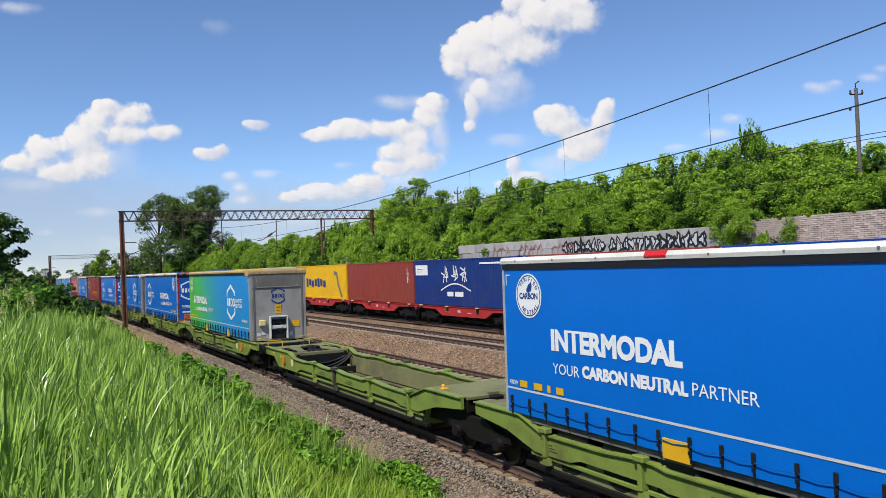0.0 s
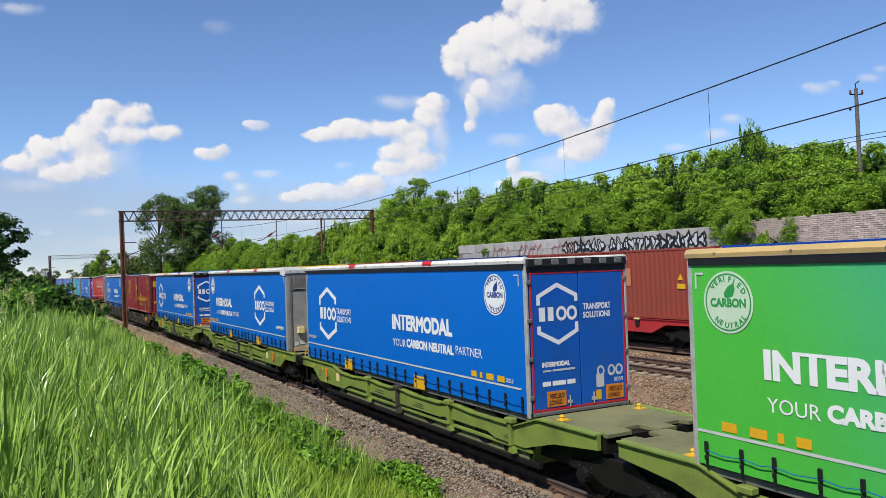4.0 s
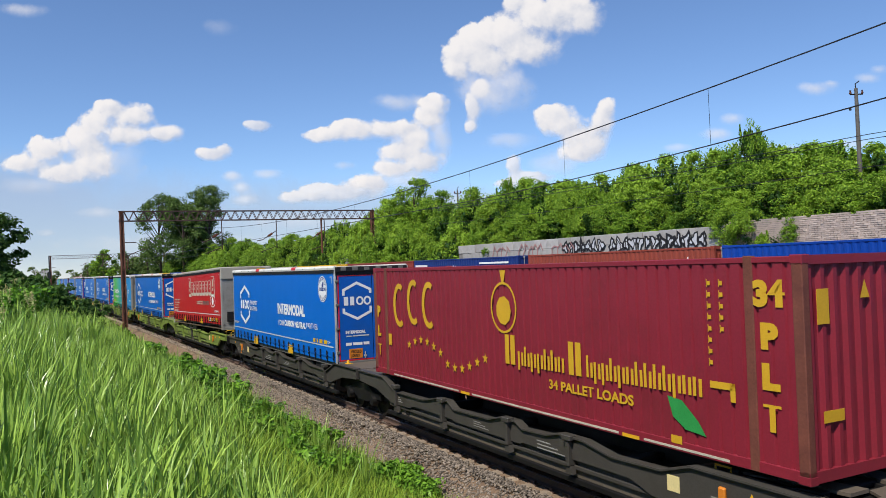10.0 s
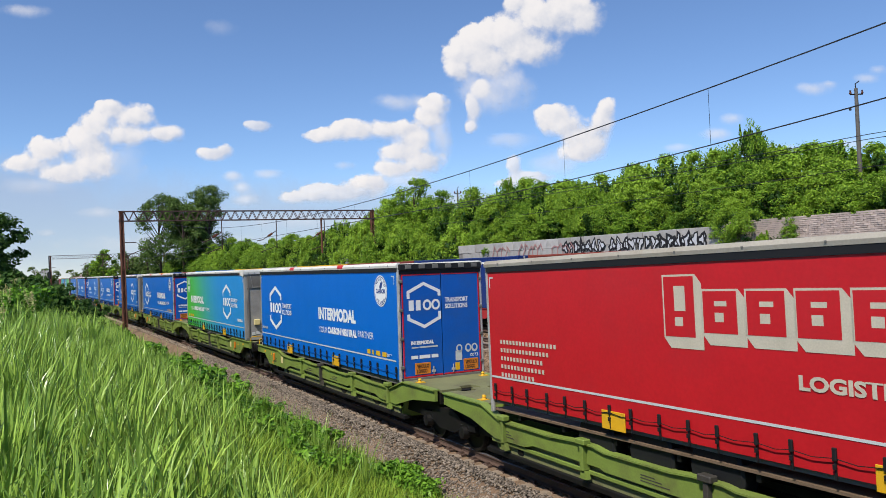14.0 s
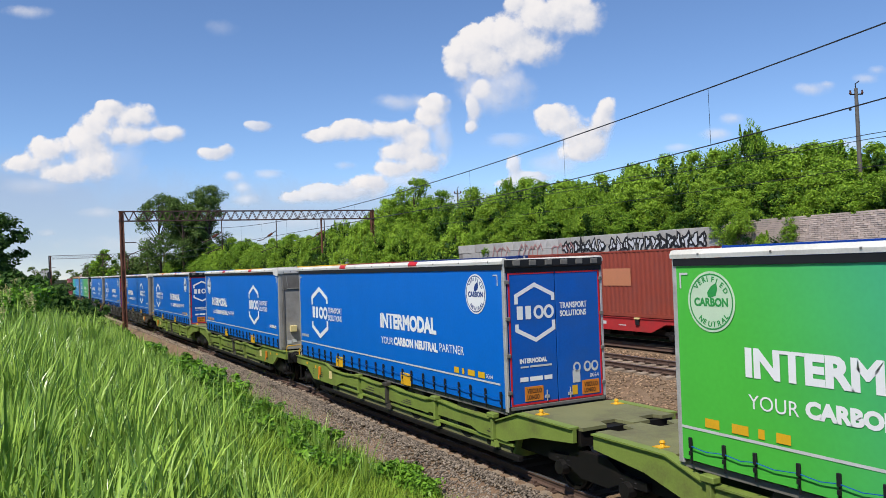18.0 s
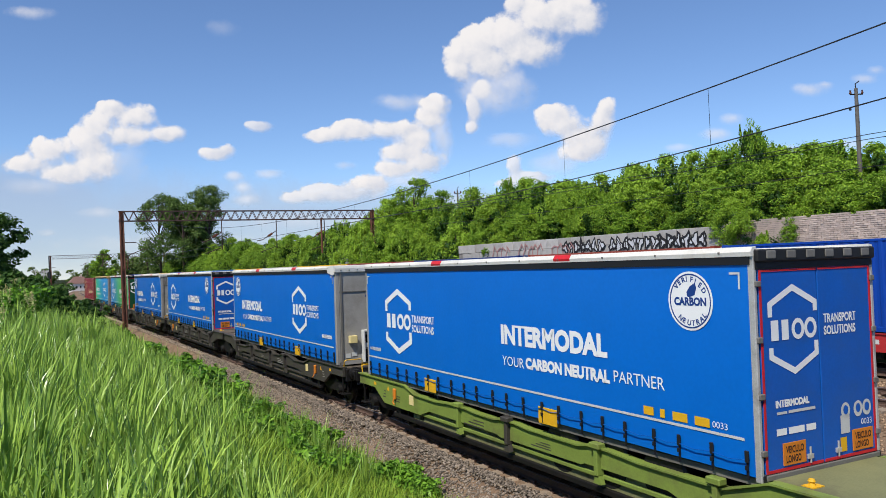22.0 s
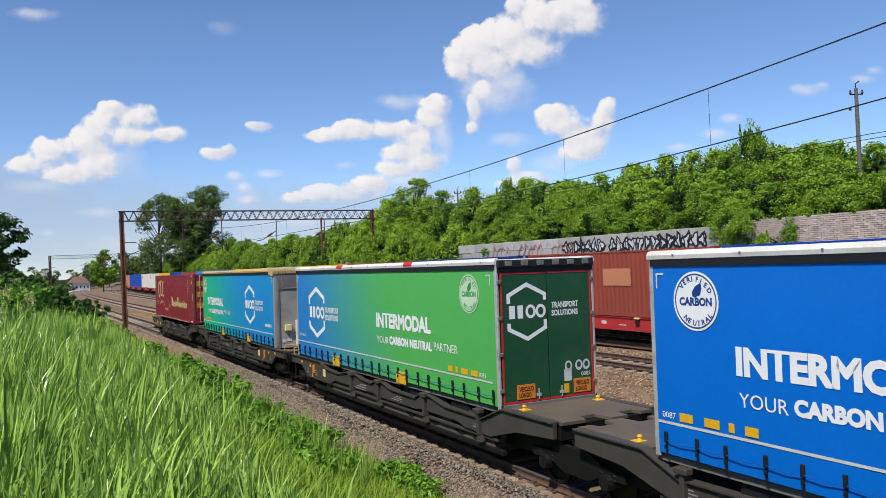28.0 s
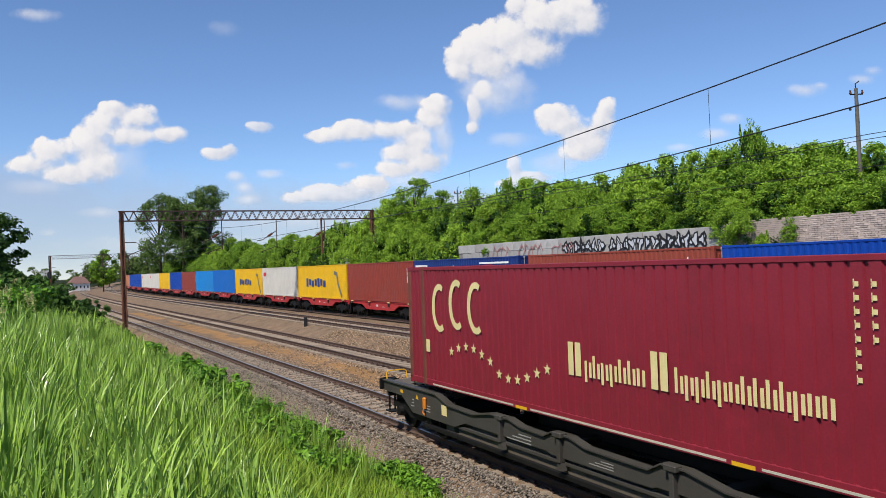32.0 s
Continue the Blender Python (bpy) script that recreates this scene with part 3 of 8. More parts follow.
def pocket_wagon(colour, rear_bogie):
    """One half of an articulated pocket wagon; the buffer end is at +x, the joint at -x."""
    edge = SILL_GREEN if colour == "green" else SILL
    deck = "wagon_%s_deck" % colour
    paint = "wagon_%s" % colour
    tint = "light green" if colour == "green" else "dark grey"
    root = thing("pocket_wagon", "weathered %s pocket wagon with recessed floor and scalloped side sills" % tint, "freight wagon", "wagons of the passing train")
    for y in (-1, 1):
        sill = part("side_sill", Shape().prism(edge, y * 1.16, y * 1.24), paint, root)
        top = Shape()
        for (a, b), (c, d) in zip(edge[:17], edge[1:18]):
            top.add([(a, y * 1.10, b), (c, y * 1.10, d), (c, y * 1.29, d), (a, y * 1.29, b), (a, y * 1.10, b + 0.03), (c, y * 1.10, d + 0.03), (c, y * 1.29, d + 0.03), (a, y * 1.29, b + 0.03)], [(0, 1, 2, 3), (4, 7, 6, 5), (2, 6, 7, 3), (0, 4, 5, 1), (1, 5, 6, 2), (0, 3, 7, 4)])
        part("top_flange", top, paint, sill)
        part("lower_ledge", Shape().box(-6.2, 4.6, y * 1.135, y * 1.2, 0.55, 0.63, c=0.012), paint, sill)
        # lower rail in the black tone, as shade below the sill
        part("lower_rail", Shape().box(-6.4, 5.6, y * 1.08, y * 1.2, 0.30, 0.40, c=0.01).box(-6.2, 5.4, y * 0.9, y * 1.08, 0.28, 0.33), "running_gear", sill)
        for bx in (1.85, -0.17, -3.0, -5.6):
            br = Shape().box(bx - 0.05, bx + 0.05, y * 1.17, y * 1.33, 0.62, 1.16, c=0.012).box(bx - 0.13, bx + 0.13, y * 1.2, y * 1.36, 1.08, 1.18, c=0.015)
            br.prism([(bx - 0.05, 0.62), (bx + 0.05, 0.62), (bx + 0.1, 0.48), (bx - 0.1, 0.48)], y * 1.2, y * 1.3)
            part("sill_bracket", br, paint if bx != -0.17 else "wagon_grey", sill)
        plates = Shape()
        for px, pw, pz, ph in ((5.1, 0.42, 0.72, 0.2), (6.0, 0.22, 0.74, 0.24), (0.8, 1.1, 0.74, 0.2), (-1.6, 0.8, 0.76, 0.14), (-5.6, 0.4, 0.74, 0.16)):
            for k in range(3):
                plates.box(px, px + pw * (0.8 - 0.2 * k), y * 1.241, y * 1.245, pz + k * ph / 3, pz + k * ph / 3 + ph / 9)
        tagged(part("marking", plates, "grey_wall" if colour == "grey" else "wagon_grey", sill, "rows of small painted marks"), kind="stuff")
        part("label_plate", Shape().box(4.25, 4.5, y * 1.241, y * 1.25, 0.76, 1.0), "cream_print", sill, "pale paper waybill plate")
        part("warning_label", Shape().prism([(5.75, 0.95), (5.89, 0.95), (5.82, 1.07)], y * 1.241, y * 1.246), "yellow", sill, "yellow warning triangle")
        part("tag", Shape().box(6.64, 6.8, y * 1.241, y * 1.246, 1.0, 1.08), "yellow", sill, "small yellow tag")
        part("brake_handle", Shape().box(5.28, 5.4, y * 1.24, y * 1.31, 0.78, 1.06, c=0.02).tube([(5.34, y * 1.3, 0.8), (5.34, y * 1.33, 0.7), (5.24, y * 1.33, 0.66)], 0.018, 6), "orange", sill, "orange brake handle")
    # platform at the buffer end
    plat = Shape().prism([(7.8, -1.12), (7.8, 1.12), (6.85, 1.12), (6.85, 0.84), (7.05, 0.7), (7.05, 0.34), (6.8, 0.2), (6.8, -0.2), (7.05, -0.34), (7.05, -0.7), (6.85, -0.84), (6.85, -1.12)], 1.15, 1.19, axis="z")
    for y in (-1, 1):
        plat.prism([(4.75, y * 0.93), (6.85, y * 0.93), (6.85, y * 1.12), (4.75, y * 1.12)], 1.15, 1.19, axis="z")
    part("end_platform", plat, deck, root, "dusty deck plate with long openings")
    # added black plate that darkens the deck openings like shade
    part("shade_plate", Shape().box(4.9, 7.2, -1.1, 1.1, 0.88, 0.92), "running_gear", root)
    part("pocket_edge_beam", Shape().box(4.68, 4.8, -1.1, 1.1, 1.06, 1.2, c=0.02), deck, root)
    for y in (-1, 1):
        pts = [(6.82, y * 0.24), (6.4, y * 0.3), (5.9, y * 0.36), (5.4, y * 0.46), (4.8, y * 0.5), (4.8, y * 0.82), (5.3, y * 0.84), (5.8, y * 0.78), (6.3, y * 0.66), (6.82, y * 0.62)]
        arm = Shape().prism(pts, 1.17, 1.22, axis="z")
        part("guide_arm", arm, deck, root, "curved dusty guide plate")
        lev = Shape().tube([(5.0, y * 0.9, 1.2), (5.5, y * 0.88, 1.25), (6.2, y * 0.86, 1.2)], 0.022, 6).box(5.1, 5.34, y * 0.88 - 0.05, y * 0.88 + 0.05, 1.12, 1.25, c=0.01)
        lev.box(6.4, 6.62, y * 0.8 - 0.07, y * 0.8 + 0.07, 1.1, 1.22, c=0.01).tube([(6.0, y * 0.9, 1.16), (6.5, y * 0.82, 1.2), (6.75, y * 0.9, 1.16)], 0.016, 5)
        part("latch_lever", lev, "running_gear", root)
        part("hitch_rail", Shape().box(4.85, 6.8, y * 0.2 - 0.03, y * 0.2 + 0.03, 1.02, 1.18, c=0.01), "running_gear", root)
    for x, sag in ((4.58, 0.30), (4.42, 0.42), (4.24, 0.5)):
        bow = [(x, -1.06 + 2.12 * k / 14, 1.04 - sag * math.sin(math.pi * k / 14) ** 0.8) for k in range(15)]
        part("cradle_beam", Shape().tube(bow, 0.05, 6), "running_gear", root, "bowed black cradle beam under the hitch")
    part("cradle_plate", Shape().prism([(-1.06, 1.06), (1.06, 1.06), (1.06, 1.0), (0.7, 0.74), (0.3, 0.6), (-0.3, 0.6), (-0.7, 0.74), (-1.06, 1.0)], 4.62, 4.66, axis="x"), "running_gear", root)
    part("lever_grip", Shape().tube([(5.0, -1.02, 1.2), (5.0, -1.02, 1.27), (5.28, -1.02, 1.27), (5.28, -1.02, 1.2)], 0.016, 6), "yellow", root, "yellow lever grip")
    part("hitch", Shape().box(5.3, 5.62, -0.34, 0.34, 1.1, 1.2, c=0.03).box(5.62, 6.4, -0.17, 0.17, 1.14, 1.24, c=0.03).box(4.9, 5.3, -0.1, 0.1, 1.05, 1.2, c=0.02).box(6.4, 6.6, -0.3, 0.3, 1.12, 1.2, c=0.02).box(5.75, 6.15, -0.34, 0.34, 1.2, 1.3, c=0.04).lathe([(1.28, 0.0), (1.28, 0.17), (1.33, 0.13), (1.33, 0.0)], (5.95, 0, 0), "z", 14), "running_gear", root, "greasy black trailer hitch")
    part("headstock", Shape().box(7.72, 7.9, -1.15, 1.15, 0.78, 1.17, c=0.02).box(6.4, 7.72, -0.35, 0.35, 0.82, 1.12), "running_gear", root)
    for y in (-0.875, 0.875):
        bf = part("buffer", Shape().lathe([(7.9, 0.0), (7.9, 0.2), (8.0, 0.2), (8.02, 0.15), (8.3, 0.15), (8.3, 0.11), (8.44, 0.11), (8.44, 0.0)], (0, y, 1.02), "x", 18), "running_gear", root)
        part("buffer_head", Shape().box(8.44, 8.485, y - 0.25, y + 0.25, 0.86, 1.18, c=0.03), "running_gear", bf)
        hoop = Shape().tube([(7.8, y - 0.3, 1.2), (7.84, y - 0.3, 1.4), (7.86, y - 0.24, 1.44), (7.86, y + 0.24, 1.44), (7.84, y + 0.3, 1.4), (7.8, y + 0.3, 1.2)], 0.016, 8)
        part("shunter_handrail", hoop, "yellow", root, "yellow tube handrail")
        st = Shape().box(7.5, 7.86, y * 1.25 - 0.12, y * 1.25 + 0.12, 0.36, 0.4).box(7.66, 7.7, y * 1.25 - 0.1, y * 1.25 - 0.06, 0.4, 0.9).box(7.66, 7.7, y * 1.25 + 0.06, y * 1.25 + 0.1, 0.4, 0.9)
        part("step", st, "running_gear", root)
    cp = Shape().tube([(7.9, 0, 1.0), (8.25, 0, 0.98), (8.42, 0, 0.9)], 0.07, 8).box(8.1, 8.4, -0.09, 0.09, 0.86, 1.02, c=0.02)
    cp.tube([(7.9, 0.3, 0.9), (8.1, 0.34, 0.62), (8.35, 0.3, 0.55), (8.48, 0.26, 0.7)], 0.03, 8).tube([(7.9, -0.35, 0.9), (8.12, -0.4, 0.6), (8.36, -0.33, 0.56), (8.48, -0.28, 0.72)], 0.03, 8)
    part("screw_coupling", cp, "running_gear", root)
    # recessed floor and inner walls
    floor_ = Shape().box(-6.0, 4.4, -0.66, 1.08, 0.30, 0.36).box(-6.0, 4.4, -1.08, -0.94, 0.30, 0.36)
    for x0, x1 in ((-6.0, -5.0), (-3.9, -2.8), (-1.7, -0.6), (0.5, 1.8), (2.9, 4.4)):
        floor_.box(x0, x1, -0.94, -0.66, 0.30, 0.36)
    part("pocket_floor", floor_.box(-2.8, -2.5, -1.08, 1.08, 0.36, 0.5, c=0.02).box(1.5, 1.8, -1.08, 1.08, 0.36, 0.5, c=0.02), "pocket_grime" if colour == "green" else deck, root)
    # added black sheet standing for the dark open space below the hitch
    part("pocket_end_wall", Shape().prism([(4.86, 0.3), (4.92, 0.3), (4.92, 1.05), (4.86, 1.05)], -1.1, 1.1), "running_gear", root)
    part("pocket_end_wall", Shape().prism([(-6.06, 0.3), (-6.0, 0.3), (-6.4, 1.24), (-6.46, 1.24)], -1.1, 1.1), paint, root)
    for y in (-1, 1):
        part("inner_wall", Shape().box(-6.0, 4.5, y * 1.08, y * 1.13, 0.36, 0.95), deck, root)
    # deck at the joint, with toothed edge and spigots
    jd = Shape().prism([(-6.42, -1.1), (-6.42, 1.1), (-8.35, 1.1), (-8.35, 0.55), (-8.05, 0.45), (-8.05, 0.1), (-8.5, 0.05), (-8.5, -0.35), (-8.15, -0.4), (-8.15, -0.75), (-8.35, -0.8), (-8.35, -1.1)], 1.23, 1.29, axis="z")
    part("joint_deck", jd, deck, root, "flat dusty deck plate over the joint")
    part("joint_beam", Shape().box(-8.2, -6.4, -0.5, 0.5, 0.85, 1.22).box(-8.3, -8.2, -1.1, 1.1, 0.95, 1.22), "running_gear", root)
    for y in (-0.95, 0.95):
        sp = Shape().box(-6.97, -6.79, y - 0.13, y + 0.08, 1.29, 1.303).lathe([(1.303, 0.0), (1.303, 0.05), (1.34, 0.035), (1.36, 0.05), (1.39, 0.035), (1.40, 0.0)], (-6.88, y, 0), "z", 12)
        part("container_spigot", sp, "yellow", root, "yellow swivel spigot")
    for x in (4.0, -5.2):
        part("cross_beam", Shape().box(x - 0.1, x + 0.1, -1.15, 1.15, 0.42, 0.62, c=0.02), "running_gear", root)
    # added black screens that keep sunlight out of the space round the bogies
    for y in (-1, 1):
        part("shade_screen", Shape().box(4.5, 7.7, y * 0.9, y * 0.96, 0.52, 1.14), "running_gear", root)
        part("shade_screen", Shape().box(-8.2, -6.1, y * 0.9, y * 0.96, 0.5, 1.2), "running_gear", root)
    hose = Shape().tube([(3.6, -1.02, 0.25), (2.0, -1.0, 0.24), (-1, -1.02, 0.25), (-4, -1.0, 0.24)], 0.025, 6).tube([(3.6, -0.9, 0.26), (2.6, -0.94, 0.22), (1.0, -0.9, 0.26)], 0.02, 6)
    part("brake_pipe", hose, "running_gear", root)
    sets = bogie(root, 6.25)
    if rear_bogie:
        sets += bogie(root, -8.5)
    return root


# ================= loads: curtain trailers =================
def curtain(x0, x1, z0, z1, y, waves=0.0045):
    """One tarpaulin side with soft vertical folds."""
    sh = Shape()
    nx, nz = 54, 8
    v = []
    for i in range(nx + 1):
        for j in range(nz + 1):
            x, z = x0 + (x1 - x0) * i / nx, z0 + (z1 - z0) * j / nz
            edge = min(i, nx - i, 3) / 3
            f = waves * edge * (math.sin(i * 1.9) * 0.5 + noise.noise((x * 0.7, z * 0.5, y * 7)) * 1.1) * (1.25 - 0.7 * j / nz)
            v.append((x, y + f - 0.004 * math.copysign(1, -y), z))
    fc = [(i * (nz + 1) + j, (i + 1) * (nz + 1) + j, (i + 1) * (nz + 1) + j + 1, i * (nz + 1) + j + 1) for i in range(nx) for j in range(nz)]
    sh.add(v, fc)
    back = y - math.copysign(0.028, y)
    return sh.box(x0, x1, min(back, back - math.copysign(0.01, y)), max(back, back - math.copysign(0.01, y)), z0, z1)


def hexagon(cx, cz, w, h, t, parent, y, material):
    """A broken hexagon badge with four plain blocks across its middle."""
    hw, hh = w / 2, h / 2
    k = h * 0.19
    up = [(cx - hw, cz + h * 0.16), (cx - hw, cz + hh - k), (cx, cz + hh), (cx + hw, cz + hh - k), (cx + hw, cz + h * 0.20)]
    dn = [(cx - hw, cz - h * 0.20), (cx - hw, cz - hh + k), (cx, cz - hh), (cx + hw, cz - hh + k), (cx + hw, cz - h * 0.16)]
    sh = strip(up, t)
    lo = strip(dn, t)
    sh.add(lo.v, lo.f)
    zb, zt = cz - h * 0.12, cz + h * 0.12
    e = w * 0.5
    bars = patch((cx - 0.98 * e, cx - 0.66 * e, zb, zt), (cx - 0.52 * e, cx - 0.22 * e, zb, zt))
    sh.add(bars.v, bars.f)
    for mid in (0.2, 0.76):
        ring = strip([(cx + mid * e + 0.22 * e * math.cos(a * math.pi / 8), cz + (zt - zb) * 0.42 * math.sin(a * math.pi / 8)) for a in range(16)], 0.13 * e, True)
        sh.add(ring.v, ring.f)
    ob = part("hexagon_badge", sh, material, parent, "broken hexagon badge with plain bars and rings")
    ob.location.y = y
    return ob


def put_text(name, text, x, z, h, width, material, parent, y, bold=0.0):
    ob = part(name, letters(text, h, material, width, bold), material, parent)
    ob.location = (x, y, z)
    return ob


def verified_badge(cx, cz, r, parent, y, ground_m, ink):
    pale = ground_m != "blue_tarp"
    ob = part("round_badge", disc(0, 0, r, r), "badge_pale" if pale else "white", parent, "round pale green badge with a leaf" if pale else "round white badge with a leaf")
    ink = "leaf_print" if pale else ink
    ob.location = (cx, y, cz)
    ring = strip([(r * 0.9 * math.cos(a * math.pi / 20), r * 0.9 * math.sin(a * math.pi / 20)) for a in range(40)], r * 0.05, True)
    o = part("ring", ring, ink, ob)
    o.location.y = -0.003
    leaf = Shape().add([(-0.02 * r, 0, 0.12 * r), (0.22 * r, 0, 0.2 * r), (0.3 * r, 0, 0.42 * r), (0.26 * r, 0, 0.62 * r), (0.02 * r, 0, 0.5 * r), (-0.14 * r, 0, 0.3 * r), (-0.12 * r, 0, 0.16 * r)], [(0, 1, 2, 3, 4, 5, 6)])
    o = part("leaf_mark", leaf, ink, ob)
    o.location.y = -0.003
    put_text("lettering", "CARBON", -0.72 * r, -0.14 * r, 0.25 * r, 1.44 * r, ink, ob, -0.003, 0.008)
    for word, base, sgn in (("VERIFIED", 90, -1), ("NEUTRAL", 270, 1)):
        n = len(word)
        for k, ch in enumerate(word):
            a = base + sgn * (k - (n - 1) / 2) * 15.5
            o = put_text("lettering", ch, 0, 0, 0.17 * r, None, ink, ob, -0.003, 0.004)
            rr = 0.66 * r if sgn < 0 else 0.82 * r
            o.location = (rr * math.cos(radians(a)) - (0.05 * r * math.cos(radians(a + sgn * 90)) * -sgn), -0.003, rr * math.sin(radians(a)))
            o.rotation_euler = (0, radians(90 - a) if sgn < 0 else radians(270 - a), 0)
    return ob


def trailer_wheels(root, xs, z):
    for x in xs:
        for y in (-0.97, 0.97):
            sg = 1 if y > 0 else -1
            w = part("tyre", Shape().lathe([(-0.17, 0.3), (-0.17, 0.46), (-0.13, 0.5), (0.13, 0.5), (0.17, 0.46), (0.17, 0.3)], axis="y", sides=24), "rubber", root, smooth=False)
            w.location = (x, y, z)
            part("rim", Shape().lathe([(sg * 0.12, 0.0), (sg * 0.12, 0.12), (sg * 0.04, 0.16), (sg * 0.06, 0.28), (sg * 0.15, 0.31), (-sg * 0.1, 0.31), (-sg * 0.1, 0.0)], axis="y", sides=20), "steel", w)


ZB, ZT = 1.30, 4.28
HALF = 6.75


def curtain_trailer(doors_near, tarp, roof, number, front="hex", brand="blue"):
    """A curtain-sided semi-trailer, 13.5 m long. doors_near: its doors face +x, its bulkhead otherwise."""
    words = {"blue_tarp": "blue", "green_front_blue": "green-to-blue", "teal_blue": "faded light blue", "blue_front_green": "blue-to-green", "teal_green": "teal-to-blue", "red_tarp": "red"}[tarp]
    root = thing("curtain_trailer", "%s curtain-sided trailer, %s forward, on a pocket wagon" % (words, "closed doors" if doors_near else "grey bulkhead"), "semi-trailer", "trailers on the passing train")
    red = brand == "red"
    hem = 0.2 if red else 0.0
    for y in (-1, 1):
        c = part("side_curtain", curtain(-HALF + 0.06, HALF - 0.06, ZB + 0.02 + hem, ZT - 0.10, y * 1.265), tarp, root, smooth=True)
    # roof with edge beam, rubber seal and rounded front cap
    rf = part("roof", Shape().box(-HALF, HALF, -1.24, 1.24, ZT + 0.02, ZT + 0.055), "roof_white", root)
    for y in (-1, 1):
        prof = [(y * 1.2, ZT - 0.02), (y * 1.3, ZT - 0.02), (y * 1.31, ZT + 0.04), (y * 1.27, ZT + 0.1), (y * 1.2, ZT + 0.11)]
        part("roof_edge", Shape().prism(prof, -HALF, HALF, axis="x"), roof, rf)
        part("rubber_seal", Shape().box(-HALF + 0.05, HALF - 0.05, y * 1.24, y * 1.292, ZT - 0.13, ZT - 0.022), "rubber", rf)
        if tarp in ("blue_tarp", "blue_front_green"):
            for x in (-2.3, 2.6):
                part("red_marker", Shape().prism([(y * 1.301, ZT - 0.01), (y * 1.313, ZT + 0.04), (y * 1.274, ZT + 0.105), (y * 1.26, ZT + 0.112), (y * 1.25, ZT + 0.05)], x - 0.24, x + 0.24, axis="x"), "red_mark", rf, "red patch on the roof edge")
        studs = Shape()
        for k in range(11):
            studs.box(-6.2 + k * 1.24, -6.17 + k * 1.24, y * 1.27, y * 1.318, ZT + 0.02, ZT + 0.05)
        tagged(part("roof_studs", studs, "grey_dark", rf), kind="stuff")
    # ends
    fx = -1 if doors_near else 1
    for y in (-1, 1):
        part("corner_post", Shape().box(fx * (HALF - 0.13), fx * HALF, y * 1.14, y * 1.272, ZB - 0.05, ZT, c=0.015), "grey_wall", root)
        part("corner_post", Shape().box(-fx * (HALF - 0.1), -fx * HALF, y * 1.21, y * 1.272, ZB - 0.05, ZT, c=0.012), "steel", root)
    wall = part("front_bulkhead", Shape().box(fx * (HALF - 0.06), fx * (HALF - 0.01), -1.15, 1.15, ZB - 0.05, ZT), "grey_wall", root, "dirty grey bulkhead")
    e = fx * HALF
    side = 1 if fx > 0 else -1
    if fx > 0:
        if red:
            part("upper_cap", Shape().box(e - 0.1, e + 0.05, -1.28, 1.28, ZT - 0.52, ZT + 0.1, c=0.04), "roof_dirty", wall, "grimy pale fabric cap")
            rib = Shape()
            for k in range(30):
                rib.box(e - 0.01, e - 0.004, -1.12, 1.12, ZB + 0.02 + k * 0.082, ZB + 0.065 + k * 0.082)
            part("corrugation", rib, "grey_wall", wall)
            part("dark_rack", Shape().box(e + 0.01, e + 0.24, -0.5, -0.42, ZB + 0.1, ZB + 1.4, c=0.02).box(e + 0.01, e + 0.24, 0.42, 0.5, ZB + 0.1, ZB + 1.4, c=0.02).box(e + 0.01, e + 0.2, -0.42, 0.42, ZB + 0.2, ZB + 0.75, c=0.02).box(e + 0.01, e + 0.16, -0.42, 0.42, ZB + 1.1, ZB + 1.3, c=0.02), "black", wall, "black service connection rack")
            for y in (-0.85, 0.85):
                part("mud_flap", Shape().box(e + 0.02, e + 0.08, y - 0.16, y + 0.16, ZB + 0.35, ZB + 0.85, c=0.01), "rubber", wall)
            part("sticker", Shape().box(e + 0.05, e + 0.056, 0.55, 0.95, ZT - 0.12, ZT - 0.02), "yellow", wall)
        else:
            if front == "hex":
                # recessed panel; its darker grey also carries the shade of the roof cap
                part("upper_panel", Shape().box(e - 0.02, e + 0.012, -1.1, 1.1, ZT - 0.68, ZT - 0.12), "grey_dark", wall, "dull brown-grey recessed panel, darkened for shade under the roof cap")
                part("panel_ledge", Shape().box(e, e + 0.03, -0.95, 0.95, ZT - 0.7, ZT - 0.67).tube([(e + 0.02, -0.98, ZT - 0.16), (e + 0.02, -0.9, ZT - 0.66)], 0.01, 5).tube([(e + 0.02, 0.98, ZT - 0.16), (e + 0.02, 0.9, ZT - 0.66)], 0.007, 5), "grey_wall", wall)
                hx = hexagon(0, 0, 0.56, 0.7, 0.05, wall, 0, "navy_print")
                hx.matrix_basis = Matrix.Translation((e + 0.006, 0.0, ZB + 1.9)) @ Matrix.Rotation(radians(90), 4, "Z")
            else:
                dm = Shape().add([(e + 0.008, -0.28, ZB + 2.1), (e + 0.008, 0.02, ZB + 1.68), (e + 0.008, 0.14, ZB + 1.84), (e + 0.008, -0.14, ZB + 2.26)], [(0, 1, 2, 3)])
                dm.add([(e + 0.008, -0.1, ZB + 2.3), (e + 0.008, 0.02, ZB + 2.46), (e + 0.008, 0.2, ZB + 2.2), (e + 0.008, 0.1, ZB + 2.08)], [(0, 1, 2, 3)]).add([(e + 0.008, 0.12, ZB + 1.88), (e + 0.008, 0.22, ZB + 2.0), (e + 0.008, 0.3, ZB + 1.9), (e + 0.008, 0.2, ZB + 1.78)], [(0, 1, 2, 3)])
                part("diamond_badge", dm, "navy_print", wall, "blue diamond badge")
                part("rubber_pad", Shape().box(e, e + 0.1, 0.66, 0.98, ZB + 1.3, ZB + 1.75, c=0.02), "rubber", wall)
